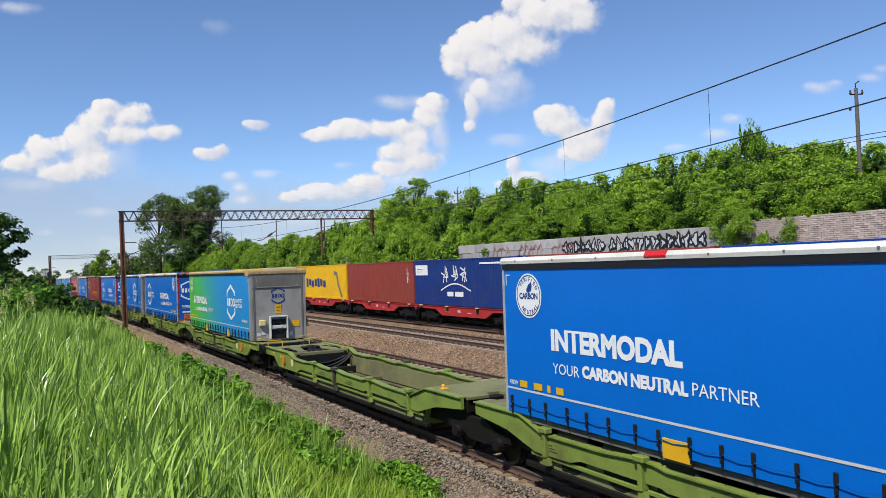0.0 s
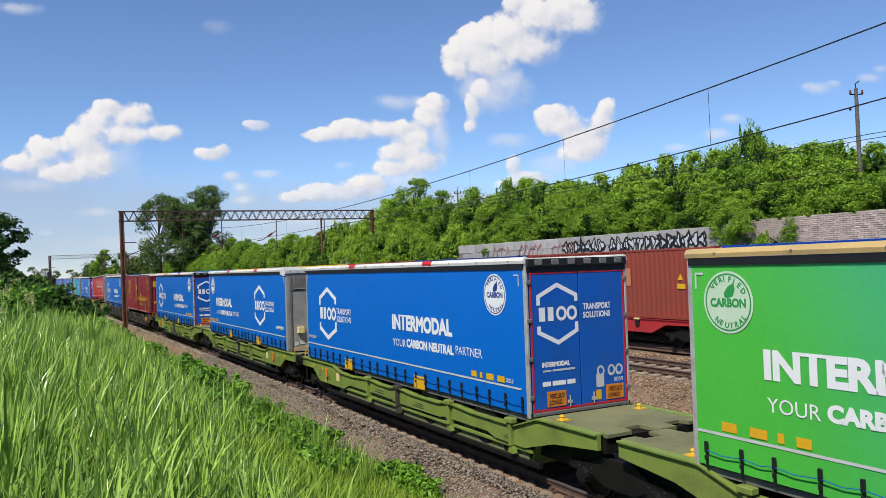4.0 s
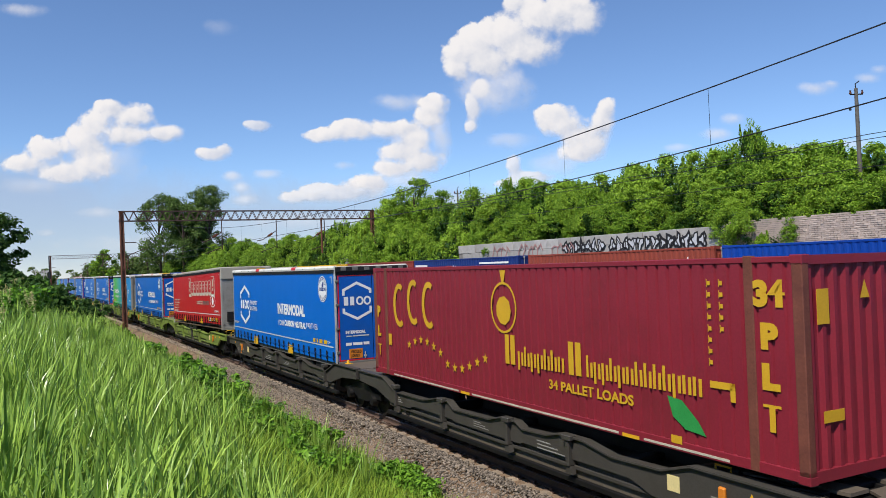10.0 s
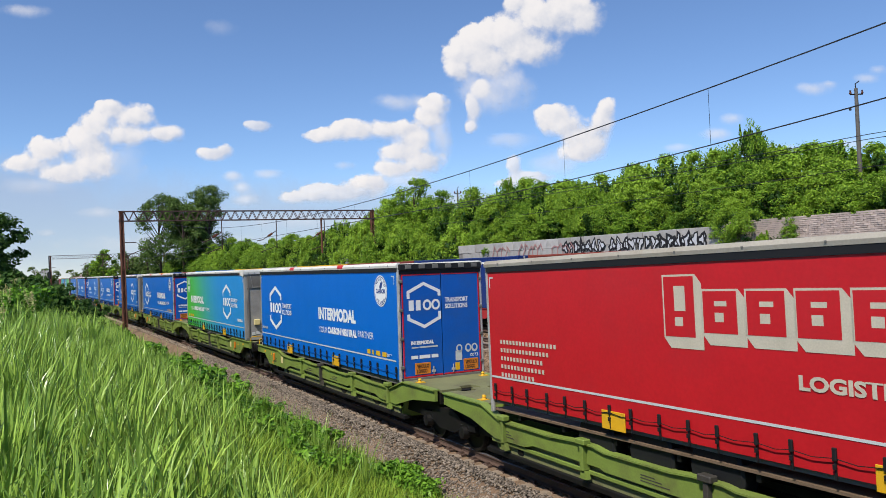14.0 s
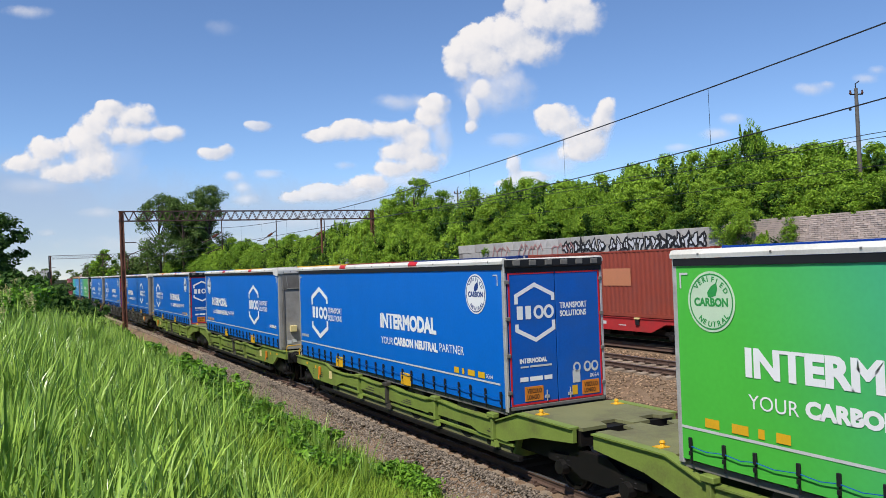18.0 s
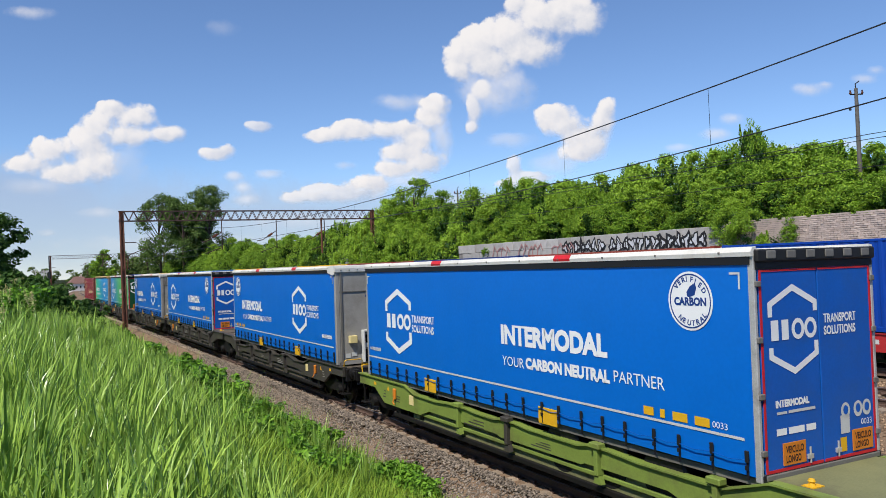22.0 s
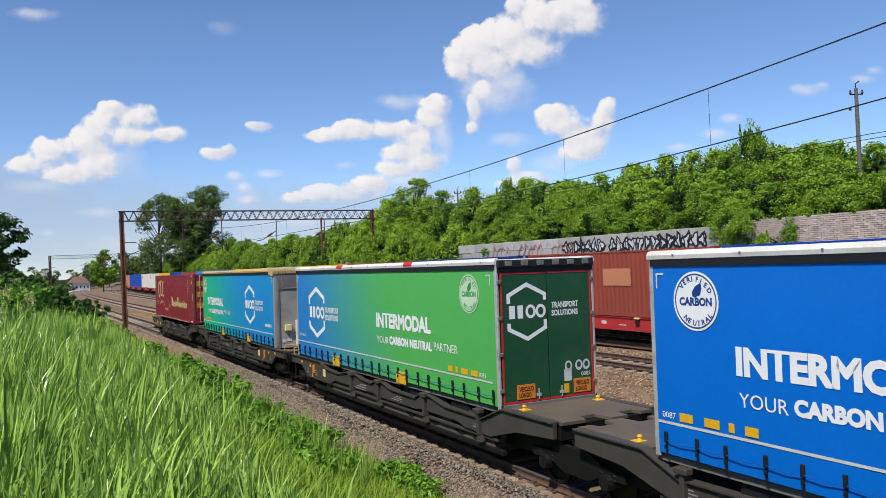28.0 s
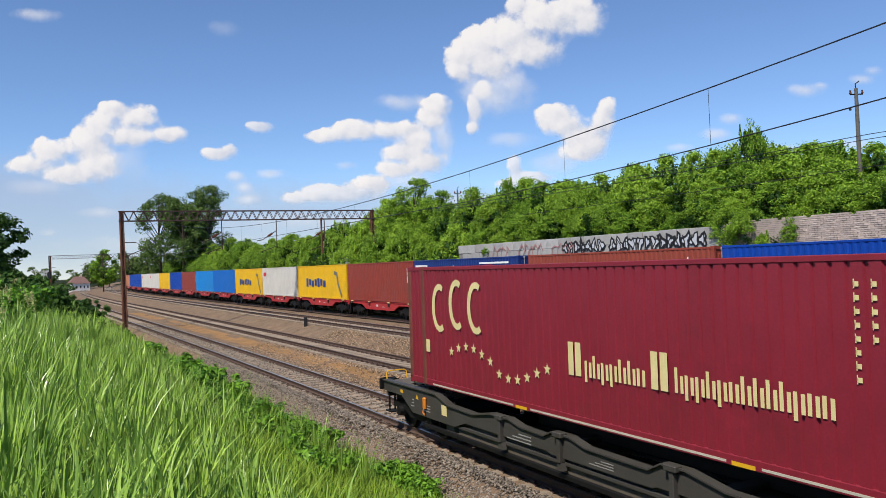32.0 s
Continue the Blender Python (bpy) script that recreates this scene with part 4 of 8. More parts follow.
            cap = Shape().prism([(e - 0.35, ZT + 0.115), (e + 0.03, ZT + 0.10), (e + 0.05, ZT + 0.02), (e + 0.04, ZT - 0.1), (e - 0.03, ZT - 0.1), (e - 0.35, ZT + 0.06)], -1.29, 1.29)
            part("roof_cap", cap, roof, wall, "folded roof sheet edge with studs")
            for y in (-1, 1):
                part("roof_flap", Shape().prism([(e - 0.62, ZT + 0.09), (e + 0.02, ZT + 0.09), (e + 0.02, ZT - 0.17), (e - 0.12, ZT - 0.2), (e - 0.55, ZT - 0.12)], y * 1.296, y * 1.318), roof, wall)
            st = Shape()
            for k in range(9):
                st.box(e + 0.04, e + 0.062, -1.1 + k * 0.275, -1.07 + k * 0.275, ZT - 0.06, ZT - 0.03)
            tagged(part("cap_studs", st, "rubber", wall), kind="stuff")
            part("notice_plate", Shape().box(e, e + 0.01, -0.15, 0.13, ZB + 1.12, ZB + 1.52), "yellow", wall, "yellow notice plate")
            nb = Shape()
            for k in range(5):
                nb.box(e + 0.01, e + 0.013, -0.11, 0.09, ZB + 1.17 + k * 0.065, ZB + 1.185 + k * 0.065)
            part("notice_bars", nb, "black", wall)
            rack = Shape().box(e, e + 0.2, -0.44, -0.38, ZB, ZB + 1.02, c=0.012).box(e, e + 0.2, 0.32, 0.38, ZB, ZB + 1.02, c=0.012).box(e, e + 0.2, -0.37, 0.3, ZB + 0.96, ZB + 1.02, c=0.01).box(e, e + 0.16, -0.37, 0.3, ZB + 0.46, ZB + 0.6, c=0.01)
            part("service_rack", rack, "dim_white", wall, "white connection rack")
            hs = Shape().box(e, e + 0.06, -0.37, 0.3, ZB + 0.02, ZB + 0.4).box(e, e + 0.04, -0.37, 0.3, ZB + 0.56, ZB + 0.86)
            for k in range(4):
                hs.lathe([(0, 0.0), (0, 0.05), (0.1, 0.045), (0.1, 0.0)], (e + 0.04, -0.25 + k * 0.16, ZB + 0.7 + 0.06 * (k % 2)), "x", 10)
            hs.tube([(e + 0.1, -0.2, ZB + 0.66), (e + 0.2, 0.0, ZB + 0.3), (e + 0.12, 0.2, ZB + 0.64)], 0.018, 6)
            part("hose_connector", hs, "rubber", wall)
            part("switch_box", Shape().box(e, e + 0.14, -0.88, -0.62, ZB + 0.62, ZB + 0.86, c=0.015), "cream_print", wall, "cream plastic box")
            part("sticker", Shape().box(e, e + 0.006, 0.62, 0.95, ZB + 0.5, ZB + 0.78), "yellow", wall)
            part("sticker", Shape().box(e, e + 0.006, -0.98, -0.82, ZB + 0.16, ZB + 0.3).box(e, e + 0.006, -0.78, -0.6, ZB + 0.2, ZB + 0.33).box(e, e + 0.006, 0.5, 0.62, ZB + 0.1, ZB + 0.28), "dim_white", wall)
            part("trim_strip", Shape().box(e - 0.02, e + 0.02, -1.12, -1.06, ZB - 0.04, ZT - 0.14).box(e - 0.02, e + 0.02, 1.06, 1.12, ZB - 0.04, ZT - 0.14).box(e - 0.02, e + 0.015, -1.15, 1.15, ZT - 0.74, ZT - 0.71), "grey_dark", wall)
    else:
        e = HALF
        frame_ = part("door_frame", Shape().box(e - 0.06, e + 0.01, -1.24, 1.24, ZT - 0.2, ZT - 0.1).box(e - 0.3, e + 0.06, -1.25, 1.25, ZT - 0.1, ZT + 0.07, c=0.02), ("black",), root)
        part("door_sill", Shape().box(e - 0.06, e + 0.02, -1.24, 1.24, ZB - 0.1, ZB + 0.05), "black", frame_)
        part("locking_sill", Shape().box(e - 0.05, e + 0.04, -1.2, 1.2, ZB - 0.02, ZB + 0.05, c=0.008), "grey_dark", frame_)
        for k in range(6):
            part("lintel_bracket", Shape().box(e - 0.02, e + 0.075, -1.08 + k * 0.4, -0.9 + k * 0.4, ZT - 0.06, ZT + 0.05, c=0.01), "grey_dark", frame_)
        for sg in (-1, 1):
            d = part("rear_door", Shape().box(e - 0.05, e, min(sg * 0.012, sg * 1.18), max(sg * 0.012, sg * 1.18), ZB + 0.06, ZT - 0.2, c=0.006), "door_green" if brand == "green" else "door_blue", root)
            fr = Shape()
            y0, y1 = sg * 0.02, sg * 1.175
            ya, yb = min(y0, y1), max(y0, y1)
            fr.box(e, e + 0.008, ya, yb, ZT - 0.235, ZT - 0.205).box(e, e + 0.008, ya, yb, ZB + 0.06, ZB + 0.1)
            oy = sg * 1.16
            fr.box(e, e + 0.008, oy - 0.02, oy + 0.02, ZB + 0.1, ZT - 0.235)
            part("red_outline", fr, "red_mark", d, "red reflective outline tape")
            hg = Shape()
            for k in range(4):
                hg.box(e - 0.02, e + 0.03, sg * 1.16, sg * 1.26, ZB + 0.3 + k * 0.75, ZB + 0.38 + k * 0.75, c=0.01)
            part("hinge", hg, "grey_dark", d)
            lb = Shape().tube([(e + 0.018, sg * 0.3, ZB + 0.1), (e + 0.018, sg * 0.3, ZB + 0.32)], 0.014, 6).box(e, e + 0.03, sg * 0.3 - 0.05, sg * 0.3 + 0.05, ZB + 0.16, ZB + 0.22)
            part("lock_bar", lb, "steel", d)
        def end_part(name, sh, mat, y, z, lab=""):
            o = part(name, sh, mat, root, lab)
            o.matrix_basis = Matrix.Translation((e + 0.006, y, z)) @ Matrix.Rotation(radians(90), 4, "Z")
            return o
        hx = hexagon(0, 0, 0.92, 1.14, 0.085, root, 0, "white")
        hx.matrix_basis = Matrix.Translation((e + 0.006, -0.53, ZB + 1.95)) @ Matrix.Rotation(radians(90), 4, "Z")
        end_part("lettering", letters("TRANSPORT", 0.115, "white", 0.72, 0.006), "white", 0.1, ZB + 2.0)
        end_part("lettering", letters("SOLUTIONS", 0.115, "white", 0.7, 0.006), "white", 0.1, ZB + 1.83)
        if brand == "blue":
            end_part("lettering", letters("INTERMODAL", 0.085, "white", 0.68, 0.008), "white", -0.95, ZB + 0.92)
            end_part("small_print", patch((0, 0.2, 0, 0.035), (0.23, 0.78, 0, 0.04)), "dim_white", -0.93, ZB + 0.82)
            end_part("address_bar", patch((0, 0.2, 0, 0.09), (0.24, 0.56, 0, 0.09), (0.6, 0.8, 0, 0.09)), "white", -0.95, ZB + 0.54)
        for y in (0.5, 0.78, 0.98):
            end_part("seal", disc(0, 0, 0.1, 0.115, 20), "dim_white", y, ZB + 0.72, "small pale round seal")
            o = end_part("seal_mark", disc(0, 0, 0.055, 0.065, 16), "door_green" if brand == "green" else "door_blue", y, ZB + 0.73)
            o.location.x += 0.003
        for y in (-0.85, 0.62):
            end_part("long_vehicle_plate", Shape().box(0, 0.46, -0.012, 0, 0, 0.3, c=0.003), "orange", y, ZB + 0.13, "orange plate")
            for z, wd in ((0.165, "VEICULO"), (0.04, "LONGO")):
                o = end_part("lettering", letters(wd, 0.09, "black", 0.36 if wd[0] == "V" else 0.3, 0.003), "black", y + 0.05, ZB + 0.13 + z)
                o.location.x += 0.016
        end_part("sticker", patch((0, 0.14, 0, 0.2)), "yellow", 0.36, ZB + 0.15)
        end_part("sticker", patch((0, 0.2, 0, 0.26)), "dim_white", 0.38, ZB + 0.4)
        if number:
            end_part("fleet_number", letters(number, 0.085, "white", 0.24), "white", 0.84, ZB + 0.48)
        part("bumper", Shape().box(e - 0.12, e, -1.2, 1.2, 0.88, 1.0, c=0.02).box(e - 0.3, e - 0.1, -0.5, -0.4, 0.95, 1.2).box(e - 0.3, e - 0.1, 0.4, 0.5, 0.95, 1.2), "grey_dark", root)
    # the printed sides
    y = -1.279
    def side_text(text, x, z, h, w, mat, bold=0.0):
        return put_text("lettering", text, x, z, h, w, mat, root, y, bold)
    rail = part("bottom_rail", Shape().box(-HALF, HALF, -1.2, -1.1, ZB - 0.12 + 1.3 * hem, ZB + 0.04 + hem).box(-HALF, HALF, 1.1, 1.2, ZB - 0.12 + 1.3 * hem, ZB + 0.04 + hem), "grey_dark", root)
    ln = patch((-HALF + 0.1, HALF - 0.25, 1.775 + hem, 1.815 + hem))
    o = part("pinstripe", ln, "dim_white", root)
    o.location.y = y + 0.002
    if red:
        wx = -1.55
        for k in range(9):
            big = k == 0 or k == 8
            x0 = wx + k * 0.765
            h = 0.98 if big else 0.76
            z0, z1 = (3.06 if big else 3.14), 3.0 + h
            o = part("word_shadow", Shape().add([(x0, 0, z0 - 0.02), (x0 + 0.13, 0, z0 - 0.17), (x0 + 0.78, 0, z0 - 0.17), (x0 + 0.78, 0, z1 - 0.14), (x0 + 0.66, 0, z1), (x0, 0, z1)], [(0, 1, 2, 3, 4, 5)]), "cream_worn", root)
            o.location.y = y + 0.003
            o = part("word_block", patch((x0 + 0.03, x0 + 0.63, z0, z1 - 0.03)), "red_tarp", root)
            o.location.y = y
            o = part("word_slit", patch((x0 + 0.24, x0 + 0.40, z0 + 0.16, z0 + 0.29), (x0 + 0.24, x0 + 0.46, z0 + 0.38, z1 - 0.17)), "cream_worn", root)
            o.location.y = y - 0.003
        side_text("LOGISTICS", 0.75, 2.5, 0.17, 1.55, "cream_worn", 0.01)
        side_text("SERVICES", 2.4, 2.5, 0.17, 1.5, "grey_dark", 0.01)
        o = part("oval_badge", strip([(4.85 + 0.58 * math.cos(a * math.pi / 16), 2.68 + 0.3 * math.sin(a * math.pi / 16)) for a in range(32)], 0.05, True), "white", root)
        o.location.y = y
        o = part("oval_blot", disc(4.85, 2.68, 0.22, 0.2, 14), "white", root)
        o.location.y = y
        for k, w in enumerate((1.95, 1.7, 1.5, 1.55, 1.2)):
            o = part("address_bar", code_bar(-6.25, -6.25 + w, 2.685 - k * 0.165, 2.765 - k * 0.165, int(w * 9)), "cream_worn", root)
            o.location.y = y
        o = part("identity_bar", code_bar(5.15, 6.1, 2.12, 2.21), "white", root)
        o.location.y = y
        for x, w, m in ((3.72, 0.22, "yellow"), (4.05, 0.42, "dim_white"), (4.6, 0.4, "yellow"), (5.16, 0.24, "dim_white"), (5.55, 0.5, "yellow")):
            q = part("small_plate", patch((x, x + w, 1.66, 1.82)), m, root, "small marking plate")
            q.location.y = y - 0.03
    elif doors_near:
        hexagon(-4.58, 2.86, 1.46, 1.56, 0.14, root, y, "white")
        side_text("TRANSPORT", -3.76, 2.88, 0.17, 1.24, "white", 0.005)
        side_text("SOLUTIONS", -3.76, 2.64, 0.17, 1.2, "white", 0.005)
        side_text("INTERMODAL", 0.44, 2.67, 0.35, 3.3, "white", 0.026)
        side_text("YOUR", 0.46, 2.22, 0.19, 0.78, "white", 0.0)
        side_text("CARBON NEUTRAL", 1.3, 2.24, 0.19, 2.48, "white", 0.016)
        side_text("PARTNER", 3.88, 2.27, 0.19, 1.16, "white", 0.0)
        verified_badge(5.62, 3.64, 0.43, root, y, tarp, "navy_print")
        marks, nx = ((4.56, 0.22), (4.92, 0.1), (5.18, 0.3), (5.62, 0.28)), 5.95
        o = part("identity_bar", code_bar(-6.5, -5.75, 1.98, 2.07), "dim_white", root)
    else:
        hx = 0.33 if tarp == "green_front_blue" else 0.0
        wx = {"teal_green": -0.45, "green_front_blue": -0.34}.get(tarp, 0.0)
        ww = 3.28 - 0.65 * wx
        hexagon(3.05 + hx, 2.88, 1.46, 1.56, 0.14, root, y, "white")
        side_text("TRANSPORT", 3.87 + hx, 2.9, 0.17, 1.28, "white", 0.005)
        side_text("SOLUTIONS", 3.87 + hx, 2.66, 0.17, 1.24, "white", 0.005)
        side_text("INTERMODAL", -5.11 + wx, 2.67, 0.35, ww, "white", 0.026)
        side_text("YOUR", -5.08 + wx, 2.23, 0.19, 0.78, "white", 0.0)
        side_text("CARBON NEUTRAL", -4.22 + 0.98 * wx, 2.25, 0.19, 2.48 - 0.5 * wx, "white", 0.016)
        side_text("PARTNER", -1.66 + 0.4 * wx, 2.27, 0.19, 1.18 - 0.3 * wx, "white", 0.0)
        verified_badge(-5.8 + 0.6 * wx, 3.64, 0.43, root, y, tarp, "navy_print")
        marks, nx = ((-6.2, 0.26), (-5.72, 0.28), (-5.28, 0.1), (-5.0, 0.22)), -6.55
        o = part("identity_bar", code_bar(5.42, 6.35, 2.04, 2.16), "white", root)
    if not red:
        o.location.y = y
        for x, w in marks:
            q = part("small_plate", patch((x, x + w, 1.85, 1.98)), "yellow", root, "small yellow plate")
            q.location.y = y
        if number:
            side_text(number, nx, 1.87, 0.09, 0.27, "white")
    for x in ((-3.1, 1.7) if doors_near or red else (-2.3, 2.5)):
        pad = part("yellow_pad", Shape().box(x, x + 0.58, -1.3, -1.285, 1.25 + hem, 1.56 + hem, c=0.004), "yellow", root, "yellow lifting point pad")
        q = part("yellow_pad", Shape().box(x, x + 0.58, 1.285, 1.3, 1.25 + hem, 1.56 + hem, c=0.004), "yellow", root, "yellow lifting point pad")
    for x0, x1, xa in ((-HALF + 0.16, -HALF + 0.32, -HALF + 0.16), (HALF - 0.4, HALF - 0.22, HALF - 0.25)):
        part("corner_mark", patch((x0, x1, 4.02, 4.05), (xa, xa + 0.03, 3.82, 4.02)), "dim_white", root).location.y = y
    strap = Shape().box(-0.012, 0.012, -1.305, -1.285, 1.27, 1.5).box(-0.028, 0.028, -1.325, -1.29, 1.5, 1.66, c=0.006).box(-0.02, 0.02, -1.33, -1.3, 1.4, 1.46)
    sm = strap.mesh("strap", "rubber")
    n = 23
    pts = []
    for k in range(n):
        x = -HALF + 0.28 + k * (2 * HALF - 0.5) / (n - 1) + 0.04 * math.sin(k * 2.4)
        o = part("strap", sm, "rubber", root)
        o.location = (x, 0, hem)
        pts += [(x, -1.315, 1.535 + hem), (x + (2 * HALF - 0.5) / (n - 1) / 2, -1.31, 1.5 + hem)]
    part("tensioning_cord", Shape().tube(pts[:-1], 0.007, 4), "door_blue" if not red else "black", root)
    # chassis in the pocket
    ch = Shape()
    for yy in (-0.5, 0.5):
        ch.box(-HALF + 0.2, HALF - 0.3, yy - 0.06, yy + 0.06, ZB - 0.28, ZB - 0.02)
    for k in range(9):
        ch.box(-5.9 + k * 1.45, -5.82 + k * 1.45, -1.15, 1.15, ZB - 0.14, ZB - 0.02)
    part("chassis", ch, "running_gear", root)
    part("load_floor", Shape().box(-HALF + 0.05, HALF - 0.05, -1.2, 1.2, ZB - 0.02, ZB + 0.02), "floor_wood", root)
    part("support_leg", Shape().box(fx * 3.6 - 0.08, fx * 3.6 + 0.08, -0.75, -0.6, 0.5, ZB - 0.02).box(fx * 3.6 - 0.08, fx * 3.6 + 0.08, 0.6, 0.75, 0.5, ZB - 0.02), "steel", root)
    trailer_wheels(root, [-fx * d for d in (2.2, 3.5, 4.8)] if not red else [-3.5, -2.15, -0.82], 0.88 if not red else 1.15)
    return root


# ================= loads: corrugated containers =================
def corrugated(x0, x1, z0, z1, pitch, deep, y, sg, steps=((0.0, 0), (0.28, 0), (0.5, 1), (0.78, 1))):
    """A sheet with trapezoid corrugation, seen from side sg."""
    xs, ys = [], []
    x = x0
    while x < x1 - 1e-6:
        for f, d in steps:
            xx = x + f * pitch
            if xx < x1:
                xs.append(xx)
                ys.append(y - sg * deep * d)
        x += pitch
    xs.append(x1)
    ys.append(y)
    v = [(a, b, z) for z in (z0, z1) for a, b in zip(xs, ys)]
    n = len(xs)
    v += [(a, b - sg * 0.004, z) for z in (z0, z1) for a, b in zip(xs, ys)]
    f = [(i, i + 1, n + i + 1, n + i) for i in range(n - 1)]
    f += [(2 * n + i, 3 * n + i, 3 * n + i + 1, 2 * n + i + 1) for i in range(n - 1)]
    return Shape().add(v, f)


GROOVES = ((0.0, 0), (0.66, 0), (0.75, 1), (0.91, 1))
WAVES = ((0.0, 0), (0.28, 0), (0.5, 1), (0.78, 1))


def container(length, height, paint, label, category="container", group="", ends="both", rods=True, small=False):
    """A steel freight container; base middle at its origin, doors at +x when ends says so."""
    root = thing("container", label, category, group)
    L, W = length / 2, 1.22 if not small else 1.219
    for x in (-1, 1):
        for y in (-1, 1):
            part("corner_post", Shape().box(x * L, x * (L - 0.16), y * W, y * (W - 0.13), 0.0, height, c=0.012), paint, root)
    rails = Shape()
    for y in (-1, 1):
        rails.box(-L, L, y * W, y * (W - 0.07), 0.02, 0.17, c=0.008).box(-L, L, y * W, y * (W - 0.06), height - 0.1, height - 0.02, c=0.008)
    for x in (-1, 1):
        rails.box(x * L, x * (L - 0.1), -W, W, 0.02, 0.17).box(x * L, x * (L - 0.1), -W, W, height - 0.13, height - 0.01)
    part("frame_rail", rails, paint, root)
    cast = Shape()
    for x in (-1, 1):
        for y in (-1, 1):
            for z in (0, height - 0.118):
                cast.box(x * (L + 0.004), x * (L - 0.178), y * (W + 0.004), y * (W - 0.162), z, z + 0.118, c=0.01)
    part("corner_casting", cast, paint, root)
    for sg in (-1, 1):
        part("side_panel", corrugated(-L + 0.16, L - 0.16, 0.17, height - 0.1, 0.23 if not small else 0.278, 0.034 if not small else 0.022, sg * (W - 0.012), sg, GROOVES if not small else WAVES), paint, root)
    part("roof", Shape().box(-L + 0.05, L - 0.05, -W + 0.05, W - 0.05, height - 0.06, height - 0.02), paint, root)
    part("floor", Shape().box(-L + 0.05, L - 0.05, -W + 0.05, W - 0.05, 0.1, 0.16), "floor_wood", root)
    for x in (-1, 1):
        if x > 0 and ends == "doors":
            for sg in (-1, 1):
                d = Shape().box(L - 0.08, L - 0.03, min(sg * 0.015, sg * (W - 0.14)), max(sg * 0.015, sg * (W - 0.14)), 0.18, height - 0.14, c=0.008)
                for k in range(5):
                    z = 0.28 + k * (height - 0.45) / 5
                    d.box(L - 0.06, L - 0.012, min(sg * 0.12, sg * (W - 0.24)), max(sg * 0.12, sg * (W - 0.24)), z, z + (height - 0.45) / 5 - 0.12, c=0.01)
                door = part("door", d, paint, root)
                for yy in (0.3, 0.82):
                    rd = Shape().tube([(L + 0.012, sg * yy, 0.12), (L + 0.012, sg * yy, height - 0.05)], 0.019, 8)
                    rd.box(L - 0.01, L + 0.04, sg * yy - 0.04, sg * yy + 0.04, 0.1, 0.17, c=0.006).box(L - 0.01, L + 0.04, sg * yy - 0.04, sg * yy + 0.04, height - 0.16, height - 0.06, c=0.006)
                    for z in (0.6, 1.3, 2.1):
                        rd.box(L - 0.02, L + 0.035, sg * yy - 0.05, sg * yy + 0.05, z, z + 0.05, c=0.006)
                    part("lock_rod", rd, "steel", door, "galvanised lock rod")
                    hd = Shape().tube([(L + 0.03, sg * yy, 0.95), (L + 0.05, sg * (yy - 0.22), 0.96)], 0.014, 6).box(L - 0.01, L + 0.05, sg * (yy - 0.25) - 0.03, sg * (yy - 0.25) + 0.03, 0.92, 1.0, c=0.006)
                    part("door_handle", hd, "steel", door)
        else:
            w = corrugated(-W + 0.13, W - 0.13, 0.17, height - 0.13, 0.25, 0.045, 0, -1)
            q = Shape().add([(x * (L - 0.02) + b * (1 if x > 0 else -1) * -1, a, c) for a, b, c in w.v], w.f)
            part("end_panel", q, paint, root)
    return root


